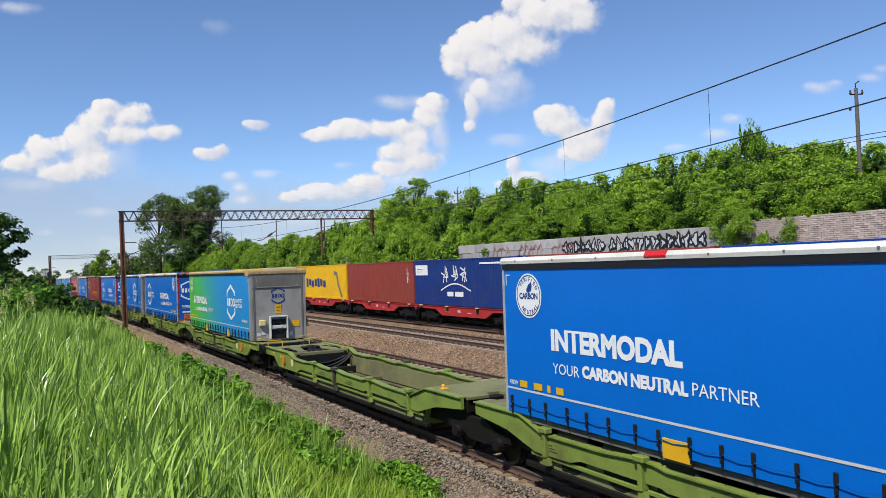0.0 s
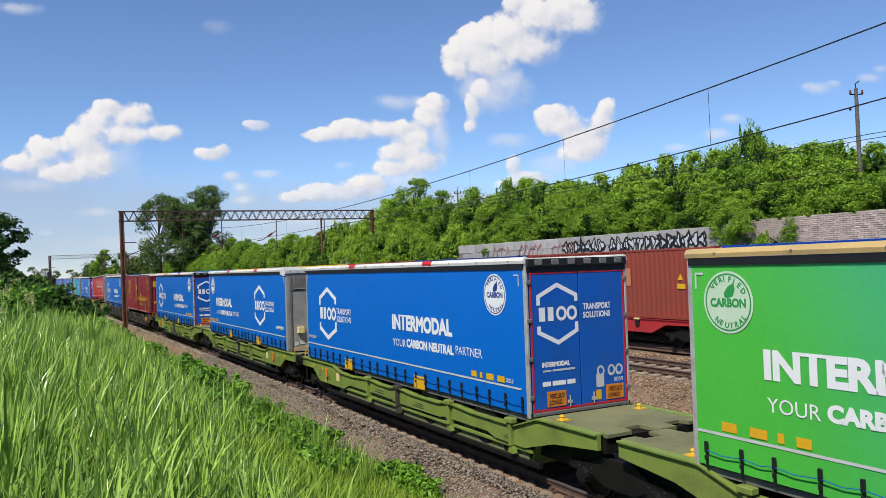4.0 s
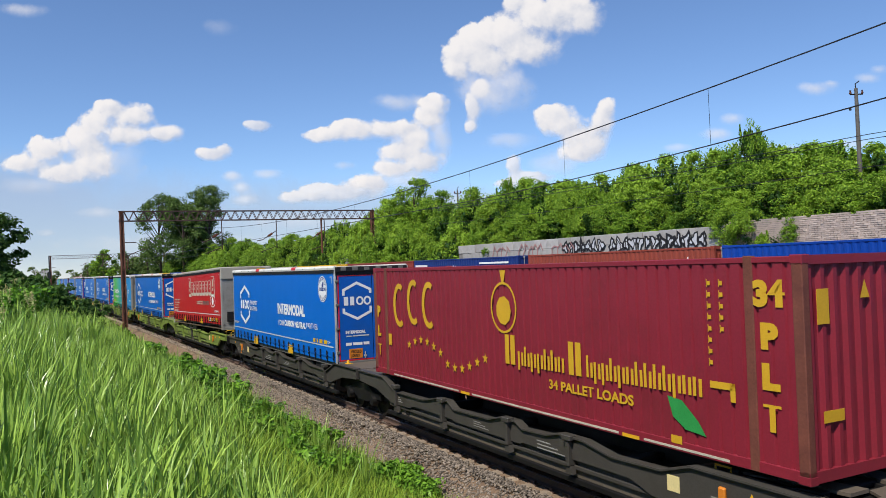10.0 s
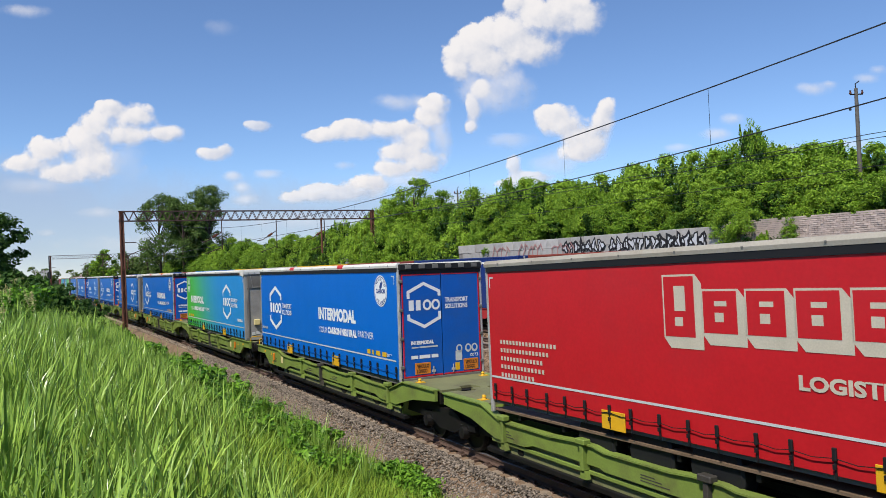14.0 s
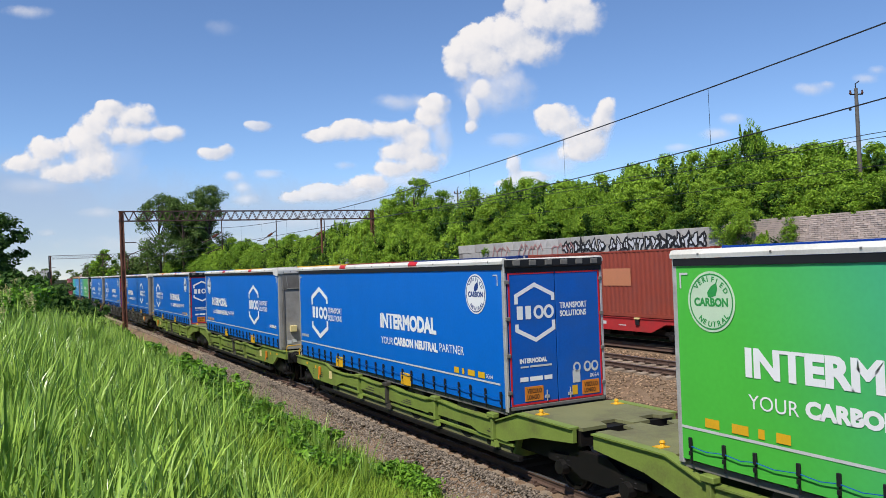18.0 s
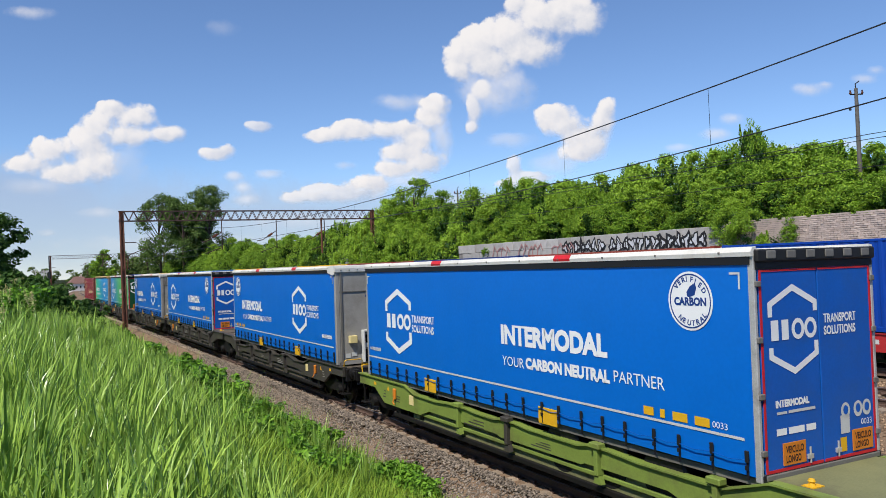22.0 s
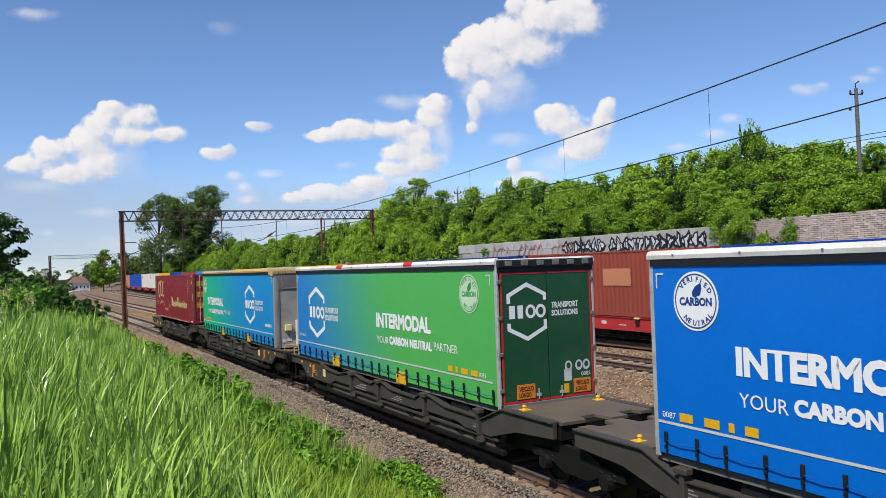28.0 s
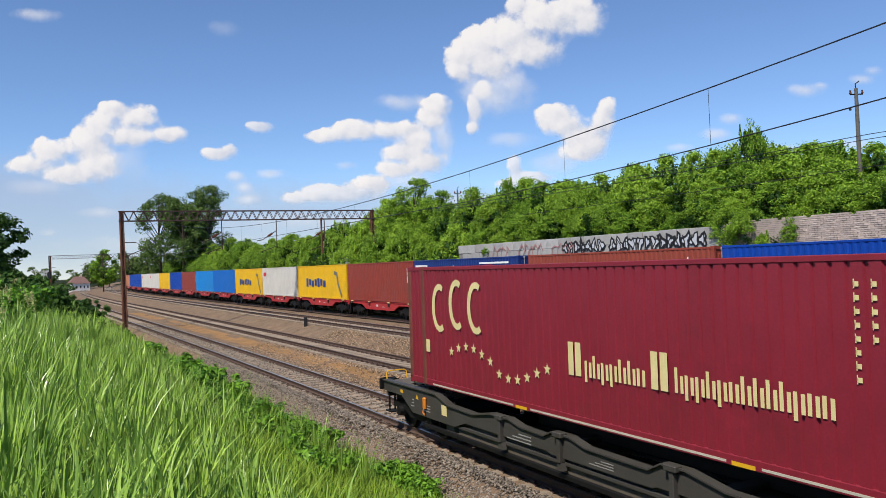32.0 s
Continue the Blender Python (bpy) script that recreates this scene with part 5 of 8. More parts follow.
def maroon_container(doors):
    h = 2.896
    root = container(13.716, h, "maroon", "scuffed maroon corrugated container with yellow markings" + (", closed rod-locked doors" if doors else ""), group="loads on the passing train", ends="doors" if doors else "panel")
    y = -1.226
    ink = "cream_print" if doors else "gold_print"
    o = part("intermediate_post", Shape().box(-6.1, -5.95, -1.225, -1.14, 0.02, h, c=0.01).box(5.95, 6.1, -1.225, -1.14, 0.02, h, c=0.01), "maroon", root)

    def flat(name, sh, mat=ink, lab=""):
        q = part(name, sh, mat, root, lab)
        q.location.y = y
        return q
    zb = -1.37
    # curved initials as plain strokes
    for x0, dz in ((-5.15, 0.0), (-4.3, 0.1), (-3.45, 0.05)):
        pts = [(x0 + 0.42 * math.cos(a) * 0.75, 3.28 + dz + zb + 0.5 * math.sin(a)) for a in [radians(60 + 240 * k / 14) for k in range(15)]]
        flat("initial_stroke", strip(pts, 0.14), ink, "curved painted stroke")
    for k in range(12):
        x = -4.62 + k * 0.34
        z = 2.26 + 0.2 * math.sin(k * 0.62 + 0.2) + zb - (0.12 if k > 5 else 0)
        star = [(x + (0.12 if j % 2 == 0 else 0.05) * math.sin(j * math.pi / 5), z + (0.12 if j % 2 == 0 else 0.05) * math.cos(j * math.pi / 5)) for j in range(10)]
        flat("star", Shape().add([(a, 0, c) for a, c in star], [tuple(range(10))]), ink, "small painted star")
    if not doors:
        flat("oval_emblem", strip([(-0.1 + 0.46 * math.cos(a * math.pi / 14), 3.38 + zb + 0.5 * math.sin(a * math.pi / 14)) for a in range(28)], 0.05, True))
        flat("oval_emblem_blot", disc(-0.1, 3.32 + zb, 0.28, 0.3, 9))
        flat("oval_emblem_tip", Shape().add([(-0.2, 0, 4.14 + zb), (0.02, 0, 4.14 + zb), (-0.06, 0, 3.9 + zb), (-0.14, 0, 3.9 + zb)], [(0, 1, 2, 3)]))
    # the two big words as bars
    dx = -0.12 if doors else 0.02
    for x in (-0.1, 2.0):
        flat("word_capital", patch((x + dx, x + dx + 0.15, 2.25 + zb, 2.84 + zb), (x + dx + 0.2, x + dx + 0.36, 2.25 + zb, 2.84 + zb)))
    rng = random.Random(3)
    for x0, x1, n in ((0.36, 1.9, 7), (2.5, 5.16, 13)):
        for k in range(n):
            w = (x1 - x0) / n
            x, z = x0 + dx + k * w, 2.26 + zb
            tall = rng.choice((0.0, 0.0, 0.1))
            low = rng.choice((0.0, 0.0, 0.09))
            flat("word_bar", patch((x, x + 0.3 * w, z - low, z + 0.28 + tall), (x + 0.55 * w, x + 0.85 * w, z, z + 0.26)))
    if not doors:
        put_text("lettering", "34 PALLET LOADS", 1.4, 1.93 + zb, 0.16, 2.3, ink, root, y, 0.008)
        for k, ch in enumerate(("34", "P", "L", "T")):
            put_text("lettering", ch, 6.1 if k == 0 else 6.2, (3.62, 3.06, 2.53, 1.99)[k] + zb, 0.3, 0.5 if k == 0 else 0.28, ink, root, y, 0.03)
        for k, ch in enumerate(("P", "L", "T")):
            put_text("lettering", ch, -6.62, (2.95, 2.42, 1.9)[k] + zb, 0.26, 0.22, ink, root, y, 0.025)
        flat("leaf_mark", Shape().add([(4.45, 0, 2.2 + zb), (4.75, 0, 2.16 + zb), (5.05, 0, 1.9 + zb), (5.2, 0, 1.7 + zb), (4.8, 0, 1.74 + zb), (4.55, 0, 1.9 + zb)], [(0, 1, 2, 3, 4, 5)]), "leaf_print", "green painted leaf")
        flat("block_mark", patch((5.3, 5.75, 2.42 + zb, 2.52 + zb), (5.66, 5.75, 2.26 + zb, 2.52 + zb), (4.5, 4.72, 1.5 + zb, 1.62 + zb)))
    flat("block_mark", patch((-5.9, -5.7, 2.2 + zb, 2.5 + zb)))
    col = Shape()
    for x, n in ((5.3, 8), (5.52, 5)):
        for k in range(n):
            q = patch((x, x + 0.07, 3.87 + zb - k * 0.16, 3.93 + zb - k * 0.16), (x, x + 0.015, 3.85 + zb - k * 0.16, 3.96 + zb - k * 0.16))
            col.add(q.v, q.f)
    tagged(flat("identity_bars", col), kind="stuff")
    if doors:
        flat("warning_triangle", Shape().add([(6.33, 0, 3.7 + zb), (6.58, 0, 3.7 + zb), (6.45, 0, 3.96 + zb)], [(0, 1, 2)]))
        flat("worn_patch", patch((6.64, 6.845, 2.72 + zb, 3.12 + zb)), "grey_wall", "pale worn square on the post").location.y -= 0.006
        flat("maker_bar", patch((6.2, 6.66, 1.47 + zb, 1.53 + zb)), "white")
        for k in range(3):
            flat("height_mark", patch((6.2 + 0.14 * k, 6.29 + 0.14 * k, 4.14 + zb, 4.2 + zb)), "white").location.y -= 0.003
    for c in root.children:
        if c.name.startswith(("corner_post", "intermediate_post")):
            c.data.materials[0] = M["post_rust"]
    o = part("bright_bottom_strip", Shape().box(-5.6, -2.1, -1.226, -1.2, 0.05, 0.085).box(-1.5, 3.3, -1.226, -1.2, 0.05, 0.085).box(3.9, 5.6, -1.226, -1.2, 0.05, 0.085), "cream_worn", root, "scraped pale lower edge")
    for x in (-2.0, 3.4):
        part("fork_pocket_mark", patch((x, x + 0.4, 0.03, 0.09)), "yellow", root).location.y = y - 0.002
    e = 6.858
    if doors:
        for k in range(3):
            o = part("yellow_block", Shape().box(e - 0.01, e - 0.004, -1.0, -0.52, 0.95 + k * 0.62, 1.25 + k * 0.62), "dark_gold", root)
        for cy, w in ((-0.02, 0.4), (0.76, 0.3)):
            ring = [(w * math.cos(a), 1.5 + 0.66 * math.sin(a)) for a in [radians(70 + 220 * k / 12) for k in range(13)]]
            q = strip(ring, 0.3)
            o = part("yellow_arc", Shape().add([(e - 0.004, a + cy, c) for a, b, c in q.v], q.f), "dark_gold", root, "large yellow painted arc")
        put_t = letters("45", 0.22, "cream_print", 0.3, 0.02)
        o = part("lettering", put_t, "cream_print", root)
        o.matrix_basis = Matrix.Translation((e - 0.002, 0.72, 0.55)) @ Matrix.Rotation(radians(90), 4, "Z")
    else:
        q = Shape().box(e - 0.012, e - 0.006, -0.95, -0.72, 2.0, 2.45).box(e - 0.012, e - 0.006, 0.75, 1.0, 0.5, 1.0).box(e - 0.012, e - 0.006, -0.9, -0.5, 0.75, 0.9)
        part("yellow_label", q, "gold_print", root)
        part("warning_triangle", Shape().add([(e - 0.008, -0.08, 2.3), (e - 0.008, 0.12, 2.3), (e - 0.008, 0.02, 2.55)], [(0, 1, 2)]), "gold_print", root)
    return root
# ================= the passing train, put together =================
def run(t):
    """Metres that the train has gone by, against its place at 16 s."""
    u = t - 16
    m = 9.8824 * u + 0.04975 * u * u / 2
    return m - (2.5 * ((6 - t) / 6) ** 2 if t < 6 else 0.0)


def on_track(q, t, tilt=0.0, turn=0.0, lift=0.0):
    s = q + run(t)
    a, b = at(s - 6, 0), at(s + 6, 0)
    mid = (a + b) / 2
    h = math.atan2(b.y - a.y, b.x - a.x)
    return Matrix.Translation((mid.x, mid.y, lift)) @ Matrix.Rotation(h + turn, 4, "Z") @ Matrix.Rotation(-CANT if turn == 0 else CANT, 4, "X") @ Matrix.Rotation(-tilt, 4, "Y")


MOVING = []
JOINTS = [174.4, 140.1, 106.0, 71.65, 38.1, 4.15, -30.0, -64.4, -98.6, -132.9, -167.2]
MIDDLES = [157.0, 122.7, 89.0, 54.6, 21.2, -12.95, -47.25, -81.5, -115.85, -149.5]
COLOURS = ["green", "green", "green", "grey", "green", "green", "green", "grey", "grey", "grey"]


def build_train():
    kinds = {}
    for i, col in enumerate(COLOURS):
        for half in (0, 1):
            q = (JOINTS[i] + MIDDLES[i]) / 2 if half == 0 else (JOINTS[i + 1] + MIDDLES[i]) / 2
            key = (col, half)
            if key not in kinds:
                w = kinds[key] = pocket_wagon(col, half == 0)
            else:
                w = copy_thing(kinds[key], Matrix.Identity(4))
            MOVING.append((w, q, 0.0, 0.0 if half == 0 else math.pi, 0.0))

    def load(ob, near, far, tilt=0.0, lift=0.0):
        MOVING.append((ob, (near + far) / 2, tilt, 0.0, lift))

    front = lambda number, tarp="blue_tarp", roof="roof_white", f="hex": curtain_trailer(False, tarp, roof, number, f)
    back = lambda number, tarp="blue_tarp", brand="blue": curtain_trailer(True, tarp, "roof_white", number, brand=brand)
    load(front("0039"), 172.26, 158.76)
    load(front("", "green_front_blue", "roof_tan"), 138.35, 124.85)
    load(back("0059"), 120.63, 107.13)
    load(front("0102"), 104.75, 91.25)
    load(back("0100"), 86.94, 73.44)
    load(maroon_container(False), 69.85, 56.13, lift=1.37)
    load(back("0099"), 53.09, 39.59)
    load(curtain_trailer(False, "red_tarp", "roof_dirty", "", brand="red"), 37.1, 23.6, tilt=0.0185, lift=0.07)
    load(back("0073"), 19.1, 5.6)
    load(front("", "green_front_blue"), 2.9, -10.6)
    load(back("0064"), -15.3, -28.8)
    load(front(""), -31.28, -44.88)
    load(back("0033"), -49.45, -62.95)
    load(front("0112", f="diamond"), -65.45, -78.95)
    load(back("0108"), -83.69, -97.19)
    load(front("0087"), -99.9, -113.4)
    load(back("0081", "blue_front_green", "green"), -117.9, -131.4)
    load(front("", "teal_green", "roof_tan"), -134.3, -147.8)
    load(maroon_container(True), -150.83, -164.48, lift=1.37)
    lamp = thing("tail_board", "white rectangular tail board on the last wagon", "tail board")
    part("board", Shape().box(-0.02, 0.02, -0.12, 0.12, 0.1, 0.42, c=0.006), "white", lamp)
    part("bracket", Shape().box(-0.03, 0.03, -0.03, 0.03, -0.05, 0.12), "running_gear", lamp)
    MOVING.append((lamp, -166.4, 0.0, 0.0, 1.25))


# ================= the standing container train =================
def flat_wagon():
    root = thing("flat_wagon", "red fishbelly container flat wagon standing on the far track", "freight wagon", "wagons of the standing train")
    L = 6.55
    for y in (-1, 1):
        prof = [(-L, 1.2), (L, 1.2), (L, 1.02), (3.6, 0.98), (2.7, 0.62), (-2.7, 0.62), (-3.6, 0.98), (-L, 1.02)]
        s = part("side_sill", Shape().prism(prof, y * 1.1, y * 1.2), "flat_red", root)
        part("sill_flange", Shape().box(-L, L, y * 1.05, y * 1.24, 1.17, 1.2), "flat_red", s)
        for x in (-5.6, -1.9, 1.9, 5.6):
            part("stake_pocket", Shape().box(x - 0.11, x + 0.11, y * 1.2, y * 1.27, 0.9 if abs(x) < 3 else 1.03, 1.19, c=0.01), "black", s)
            part("spigot_bracket", Shape().box(x - 0.16, x + 0.16, y * 1.16, y * 1.3, 1.15, 1.22, c=0.01), "cream_print", s)
        part("marking", Shape().box(-0.6, -0.25, y * 1.2, y * 1.204, 0.86, 1.0).box(0.6, 1.1, y * 1.2, y * 1.204, 0.84, 0.88).box(-2.2, -1.7, y * 1.2, y * 1.204, 0.84, 0.87), "dim_white", s)
    part("deck", Shape().box(-L, L, -1.08, 1.08, 1.05, 1.14).box(-L, L, -0.25, 0.25, 0.7, 1.05), "flat_red", root)
    for x in (-L, L):
        sg = 1 if x > 0 else -1
        part("headstock", Shape().box(x, x + sg * 0.12, -1.2, 1.2, 0.85, 1.2, c=0.01), "flat_red", root)
        for y in (-0.875, 0.875):
            part("buffer", Shape().lathe([(x, 0.0), (x, 0.18), (x + sg * 0.3, 0.12), (x + sg * 0.34, 0.22), (x + sg * 0.38, 0.2), (x + sg * 0.38, 0.0)], (0, y, 1.0), "x", 12), "running_gear", root)
        part("ladder_step", Shape().box(x - sg * 0.1, x, -1.25, -1.2, 0.45, 0.9).box(x - sg * 0.5, x - sg * 0.4, -1.25, -1.2, 0.45, 1.1).box(min(x - sg * 0.5, x), max(x - sg * 0.5, x), -1.26, -1.16, 0.45, 0.49), "running_gear", root)
    # added black fillers hide the lit ground behind, like deep shade
    part("brake_gear_fill", Shape().box(-2.9, 2.9, -0.55, 0.55, 0.3, 0.72, c=0.03).box(-1.4, -0.3, -0.98, -0.55, 0.36, 0.7, c=0.06).box(0.6, 1.2, -0.9, -0.5, 0.4, 0.68, c=0.03).tube([(-3.4, -0.6, 0.42), (0, -0.62, 0.36), (3.4, -0.6, 0.42)], 0.035, 6), "running_gear", root, "added black tank and rods filling the shade below the frame")
    for x in (-4.75, 4.75):
        # oversized black box added between the wheels for the same shade
        part("bogie_fill", Shape().box(x - 1.5, x + 1.5, -0.62, 0.62, 0.22, 0.98, c=0.03), "running_gear", root)
        bogie(root, x)
    return root


def build_standing_train():
    wag = None
    boxes = [("c_blue", 10.2, 22.39, "bright blue corrugated forty foot container"), ("c_blue", -2.6, 9.6, "bright blue corrugated forty foot container"), ("c_orange", -15.1, -2.9, "orange-brown container with paler square patch"), ("c_navy", -28.2, -16.0, "navy blue container with white emblem strokes"),
             ("c_brown", -40.0, -28.4, "rust brown corrugated forty foot container"), ("c_yellow", -52.6, -40.5, "yellow container with dark block lettering"), ("c_white", -64.5, -53.1, "cream white corrugated container"),
             ("c_yellow", -76.3, -64.9, "yellow container with dark block lettering"), ("c_azure", -88.4, -76.9, "azure blue corrugated container"), ("c_sky", -99.8, -88.9, "light blue corrugated container"),
             ("c_brown", -111.2, -100.3, "rust brown corrugated container"), ("c_blue", -122.6, -111.7, "blue corrugated container"), ("c_yellow", -135.0, -123.1, "yellow corrugated container"), ("c_white", -148.4, -135.5, "cream white corrugated container"),
             ("c_white", -161.8, -148.9, "cream white corrugated container"), ("c_blue", -175.2, -162.3, "blue corrugated container"), ("c_blue", -189.2, -175.7, "blue corrugated container"), ("c_peach", -203.0, -189.7, "faded orange container")]
    made = {}
    for paint, s0, s1, label in boxes:
        length = s1 - s0
        mid = (s0 + s1) / 2
        m = placed(mid, off4(mid), Z4)
        if wag is None:
            wag = flat_wagon()
            wag.matrix_basis = m
        else:
            copy_thing(wag, m @ Matrix.Diagonal((min(1.0, (length + 0.9) / 13.9), 1, 1, 1)))
        up = m @ Matrix.Translation((0, 0, 1.215))
        key = (label, round(length, 1))
        if key in made:
            copy_thing(made[key], up)
            continue
        c = made[key] = container(length, 2.88, paint, label + " on a red flat wagon", group="containers of the standing train", ends="doors", small=True)
        c.matrix_basis = up
        y = -1.226

        def flat(name, sh, mat, lab=""):
            q = part(name, sh, mat, c, lab)
            q.location.y = y
        if paint == "c_navy":
            flat("white_label", patch((-5.9, -4.2, 1.9, 2.55)), "white")
            flat("label_lines", patch((-5.7, -4.9, 2.25, 2.3), (-5.7, -5.1, 2.1, 2.14)), "grey_dark")
            q = Shape()
            rng = random.Random(11)
            for cx in (-1.9, -0.75, 0.4):
                for k in range(7):
                    a = rng.uniform(-0.5, 0.5) if k % 2 else rng.uniform(1.1, 1.9)
                    x, z = cx + rng.uniform(-0.3, 0.3), 1.95 + rng.uniform(-0.28, 0.28)
                    d = rng.uniform(0.2, 0.36)
                    st = strip([(x - d * math.cos(a), z - d * math.sin(a)), (x + d * math.cos(a), z + d * math.sin(a))], 0.09)
                    q.add(st.v, st.f)
            flat("emblem_strokes", q, "white", "white brush-like strokes")
            flat("emblem_arc", strip([(-2.5 + 3.6 * k / 12, 0.95 + 0.42 * math.sin(math.pi * k / 12)) for k in range(13)], 0.08), "white")
            flat("word_bars", patch((-1.7, -0.95, 0.6, 0.88), (-0.75, 0.25, 0.6, 0.88)), "white")
            flat("identity_bar", patch((2.2, 5.2, 2.5, 2.6), (4.9, 5.0, 1.5, 2.4), (5.2, 5.3, 1.9, 2.4)), "white")
        elif paint == "c_orange":
            flat("pale_patch", patch((-0.3, 1.5, 1.35, 2.1)), "c_peach", "paler repainted square")
            flat("pale_patch", patch((-2.9, -1.5, 0.25, 0.9)), "c_peach", "paler repainted square")
            flat("identity_bar", patch((4.75, 4.82, 1.2, 2.5), (5.1, 5.15, 1.3, 2.2)), "white")
            flat("warning_label", Shape().add([(4.2, 0, 1.6), (4.5, 0, 1.6), (4.35, 0, 1.85)], [(0, 1, 2)]).add([(4.15, 0, 1.25), (4.6, 0, 1.25), (4.6, 0, 1.45), (4.15, 0, 1.45)], [(0, 1, 2, 3)]), "yellow")
        elif paint == "c_yellow" and "lettering" in label:
            for k in range(7):
                z0 = 1.0 + 0.12 * (k % 2)
                flat("letter_bar", patch((-3.6 + k * 0.72, -3.08 + k * 0.72, z0, z0 + (0.75 if k in (0, 4) else 0.55))), "navy_print")
            flat("grey_stroke", strip([(3.4, 2.2), (4.0, 2.1), (4.2, 1.3), (4.7, 0.6), (5.0, 0.2)], 0.3), "grey_dark")
        elif paint == "c_brown":
            flat("identity_bar", patch((4.85, 4.92, 1.4, 2.4), (5.1, 5.15, 1.4, 2.1)), "white")
        elif paint == "c_white":
            flat("red_mark", patch((-5.2, -4.3, 2.0, 2.4)), "red_mark")


# ================= masts, wires, poles =================
def lattice_beam(sh, a, b, z0, z1, wide, bays):
    a, b = Vector(a), Vector(b)
    d = (b - a).normalized()
    side = Vector((-d.y, d.x, 0)) * wide / 2
    for sg in (-1, 1):
        for z in (z0, z1):
            sh.tube([a + side * sg + Vector((0, 0, z)), b + side * sg + Vector((0, 0, z))], 0.06, 4)
        for k in range(bays):
            p, q = a + (b - a) * k / bays, a + (b - a) * (k + 0.5) / bays
            r = a + (b - a) * (k + 1) / bays
            sh.tube([p + side * sg + Vector((0, 0, z0)), q + side * sg + Vector((0, 0, z1))], 0.03, 4)
            sh.tube([q + side * sg + Vector((0, 0, z1)), r + side * sg + Vector((0, 0, z0))], 0.03, 4)
    return sh


def portal(s, o0, o1, z0, z1, label):
    root = thing("catenary_portal", label, "catenary portal", "portals over the tracks")
    for o in (o0, o1):
        b = at(s, o, 0)
        g = ground_z(s, o)
        m = Shape()
        d = (at(s, o1) - at(s, o0)).normalized()
        sd = Vector((-d.y, d.x, 0))
        for u in (-1, 1):
            for w in (-1, 1):
                f0, f1 = 0.15, 0.12
                m.tube([b + d * u * f0 + sd * w * f0 + Vector((0, 0, g - 0.3)), b + d * u * f1 + sd * w * f1 + Vector((0, 0, z1 + 0.05))], 0.055, 4)
        for k in range(12):
            za, zb = g + (z1 - g) * k / 12, g + (z1 - g) * (k + 1) / 12
            fa = 0.15 - 0.03 * k / 12
            for w in (-1, 1):
                u = 1 if k % 2 else -1
                m.tube([b + d * u * fa + sd * w * fa + Vector((0, 0, za)), b - d * u * fa + sd * w * fa + Vector((0, 0, zb))], 0.022, 4)
                m.tube([b + d * w * fa + sd * u * fa + Vector((0, 0, za)), b + d * w * fa - sd * u * fa + Vector((0, 0, zb))], 0.022, 4)
        ang = math.atan2(d.y, d.x)
        web = Shape().box(-0.13, 0.13, -0.015, 0.015, g - 0.3, z1)
        w = part("mast", m, "mast", root)
        o_ = part("mast_plate", web, "mast", w)
        o_.matrix_basis = Matrix.Translation((b.x, b.y, 0)) @ Matrix.Rotation(ang, 4, "Z")
        part("footing", Shape().prism([(b.x - 0.4, b.y - 0.4), (b.x + 0.4, b.y - 0.4), (b.x + 0.4, b.y + 0.4), (b.x - 0.4, b.y + 0.4)], g - 0.5, g + 0.18, axis="z"), "concrete", root)
    part("lattice_beam", lattice_beam(Shape(), at(s, o0 + 0.2), at(s, o1 - 0.2), z0, z1, 0.35, 30), "beam_dark", root)
    for o in (-4.9, -9.8, -14.4):
        ins = Shape().tube([at(s, o - 0.9, z0), at(s, o - 0.9, z0 - 1.0)], 0.045, 6)
        ins.tube([at(s, o - 0.9, z0 - 1.0), at(s, o + 0.4, z0 - 1.8), at(s, o + 0.9, z0 - 1.9)], 0.04, 6)
        ins.tube([at(s, o - 0.9, z0 - 2.4), at(s, o + 0.6, z0 - 2.9)], 0.03, 6).tube([at(s, o - 0.9, z0 - 1.0), at(s, o - 0.9, z0 - 2.6)], 0.04, 6)
        part("cantilever", ins, "beam_dark", root)
        part("insulator", Shape().tube([at(s, o - 0.5, z0 - 1.24), at(s, o - 0.1, z0 - 1.49)], 0.1, 8), "ceramic", root)
    drop = Shape().tube([at(s, -15.0, z0), at(s, -15.0, z0 - 3.2)], 0.09, 6)
    part("drop_post", drop, "mast", root)
    arm = Shape().tube([at(s, o0 - 0.1, 7.1), at(s, o0 - 1.1, 7.1)], 0.035, 6).tube([at(s, o0 - 0.1, 5.9), at(s, o0 - 1.6, 6.5), at(s, o0 - 2.0, 6.52)], 0.03, 6)
    part("bracket_arm", arm, "beam_dark", root)
    return root


def catenary(name, offf, zc, zm0, zmid, s_list, label):
    root = thing(name, label, "overhead wire", kind="structure")
    contact, mess = [], []
    drops = Shape()
    for a, b in zip(s_list, s_list[1:]):
        n = 12
        for k in range(n):
            f = k / n
            s = a + (b - a) * f
            z = zmid + (zm0 - zmid) * (2 * f - 1) ** 2
            contact.append(at(s, offf(s), zc))
            mess.append(at(s, offf(s), z))
            if k in (1, 3, 5, 7, 9, 11):
                drops.tube([at(s, offf(s), zc), at(s, offf(s), z)], 0.005, 4)
    part("contact_wire", Shape().tube(contact, 0.011, 5), "wire", root)
    part("messenger_wire", Shape().tube(mess, 0.012, 5), "wire", root)
    part("droppers", drops, "wire", root)


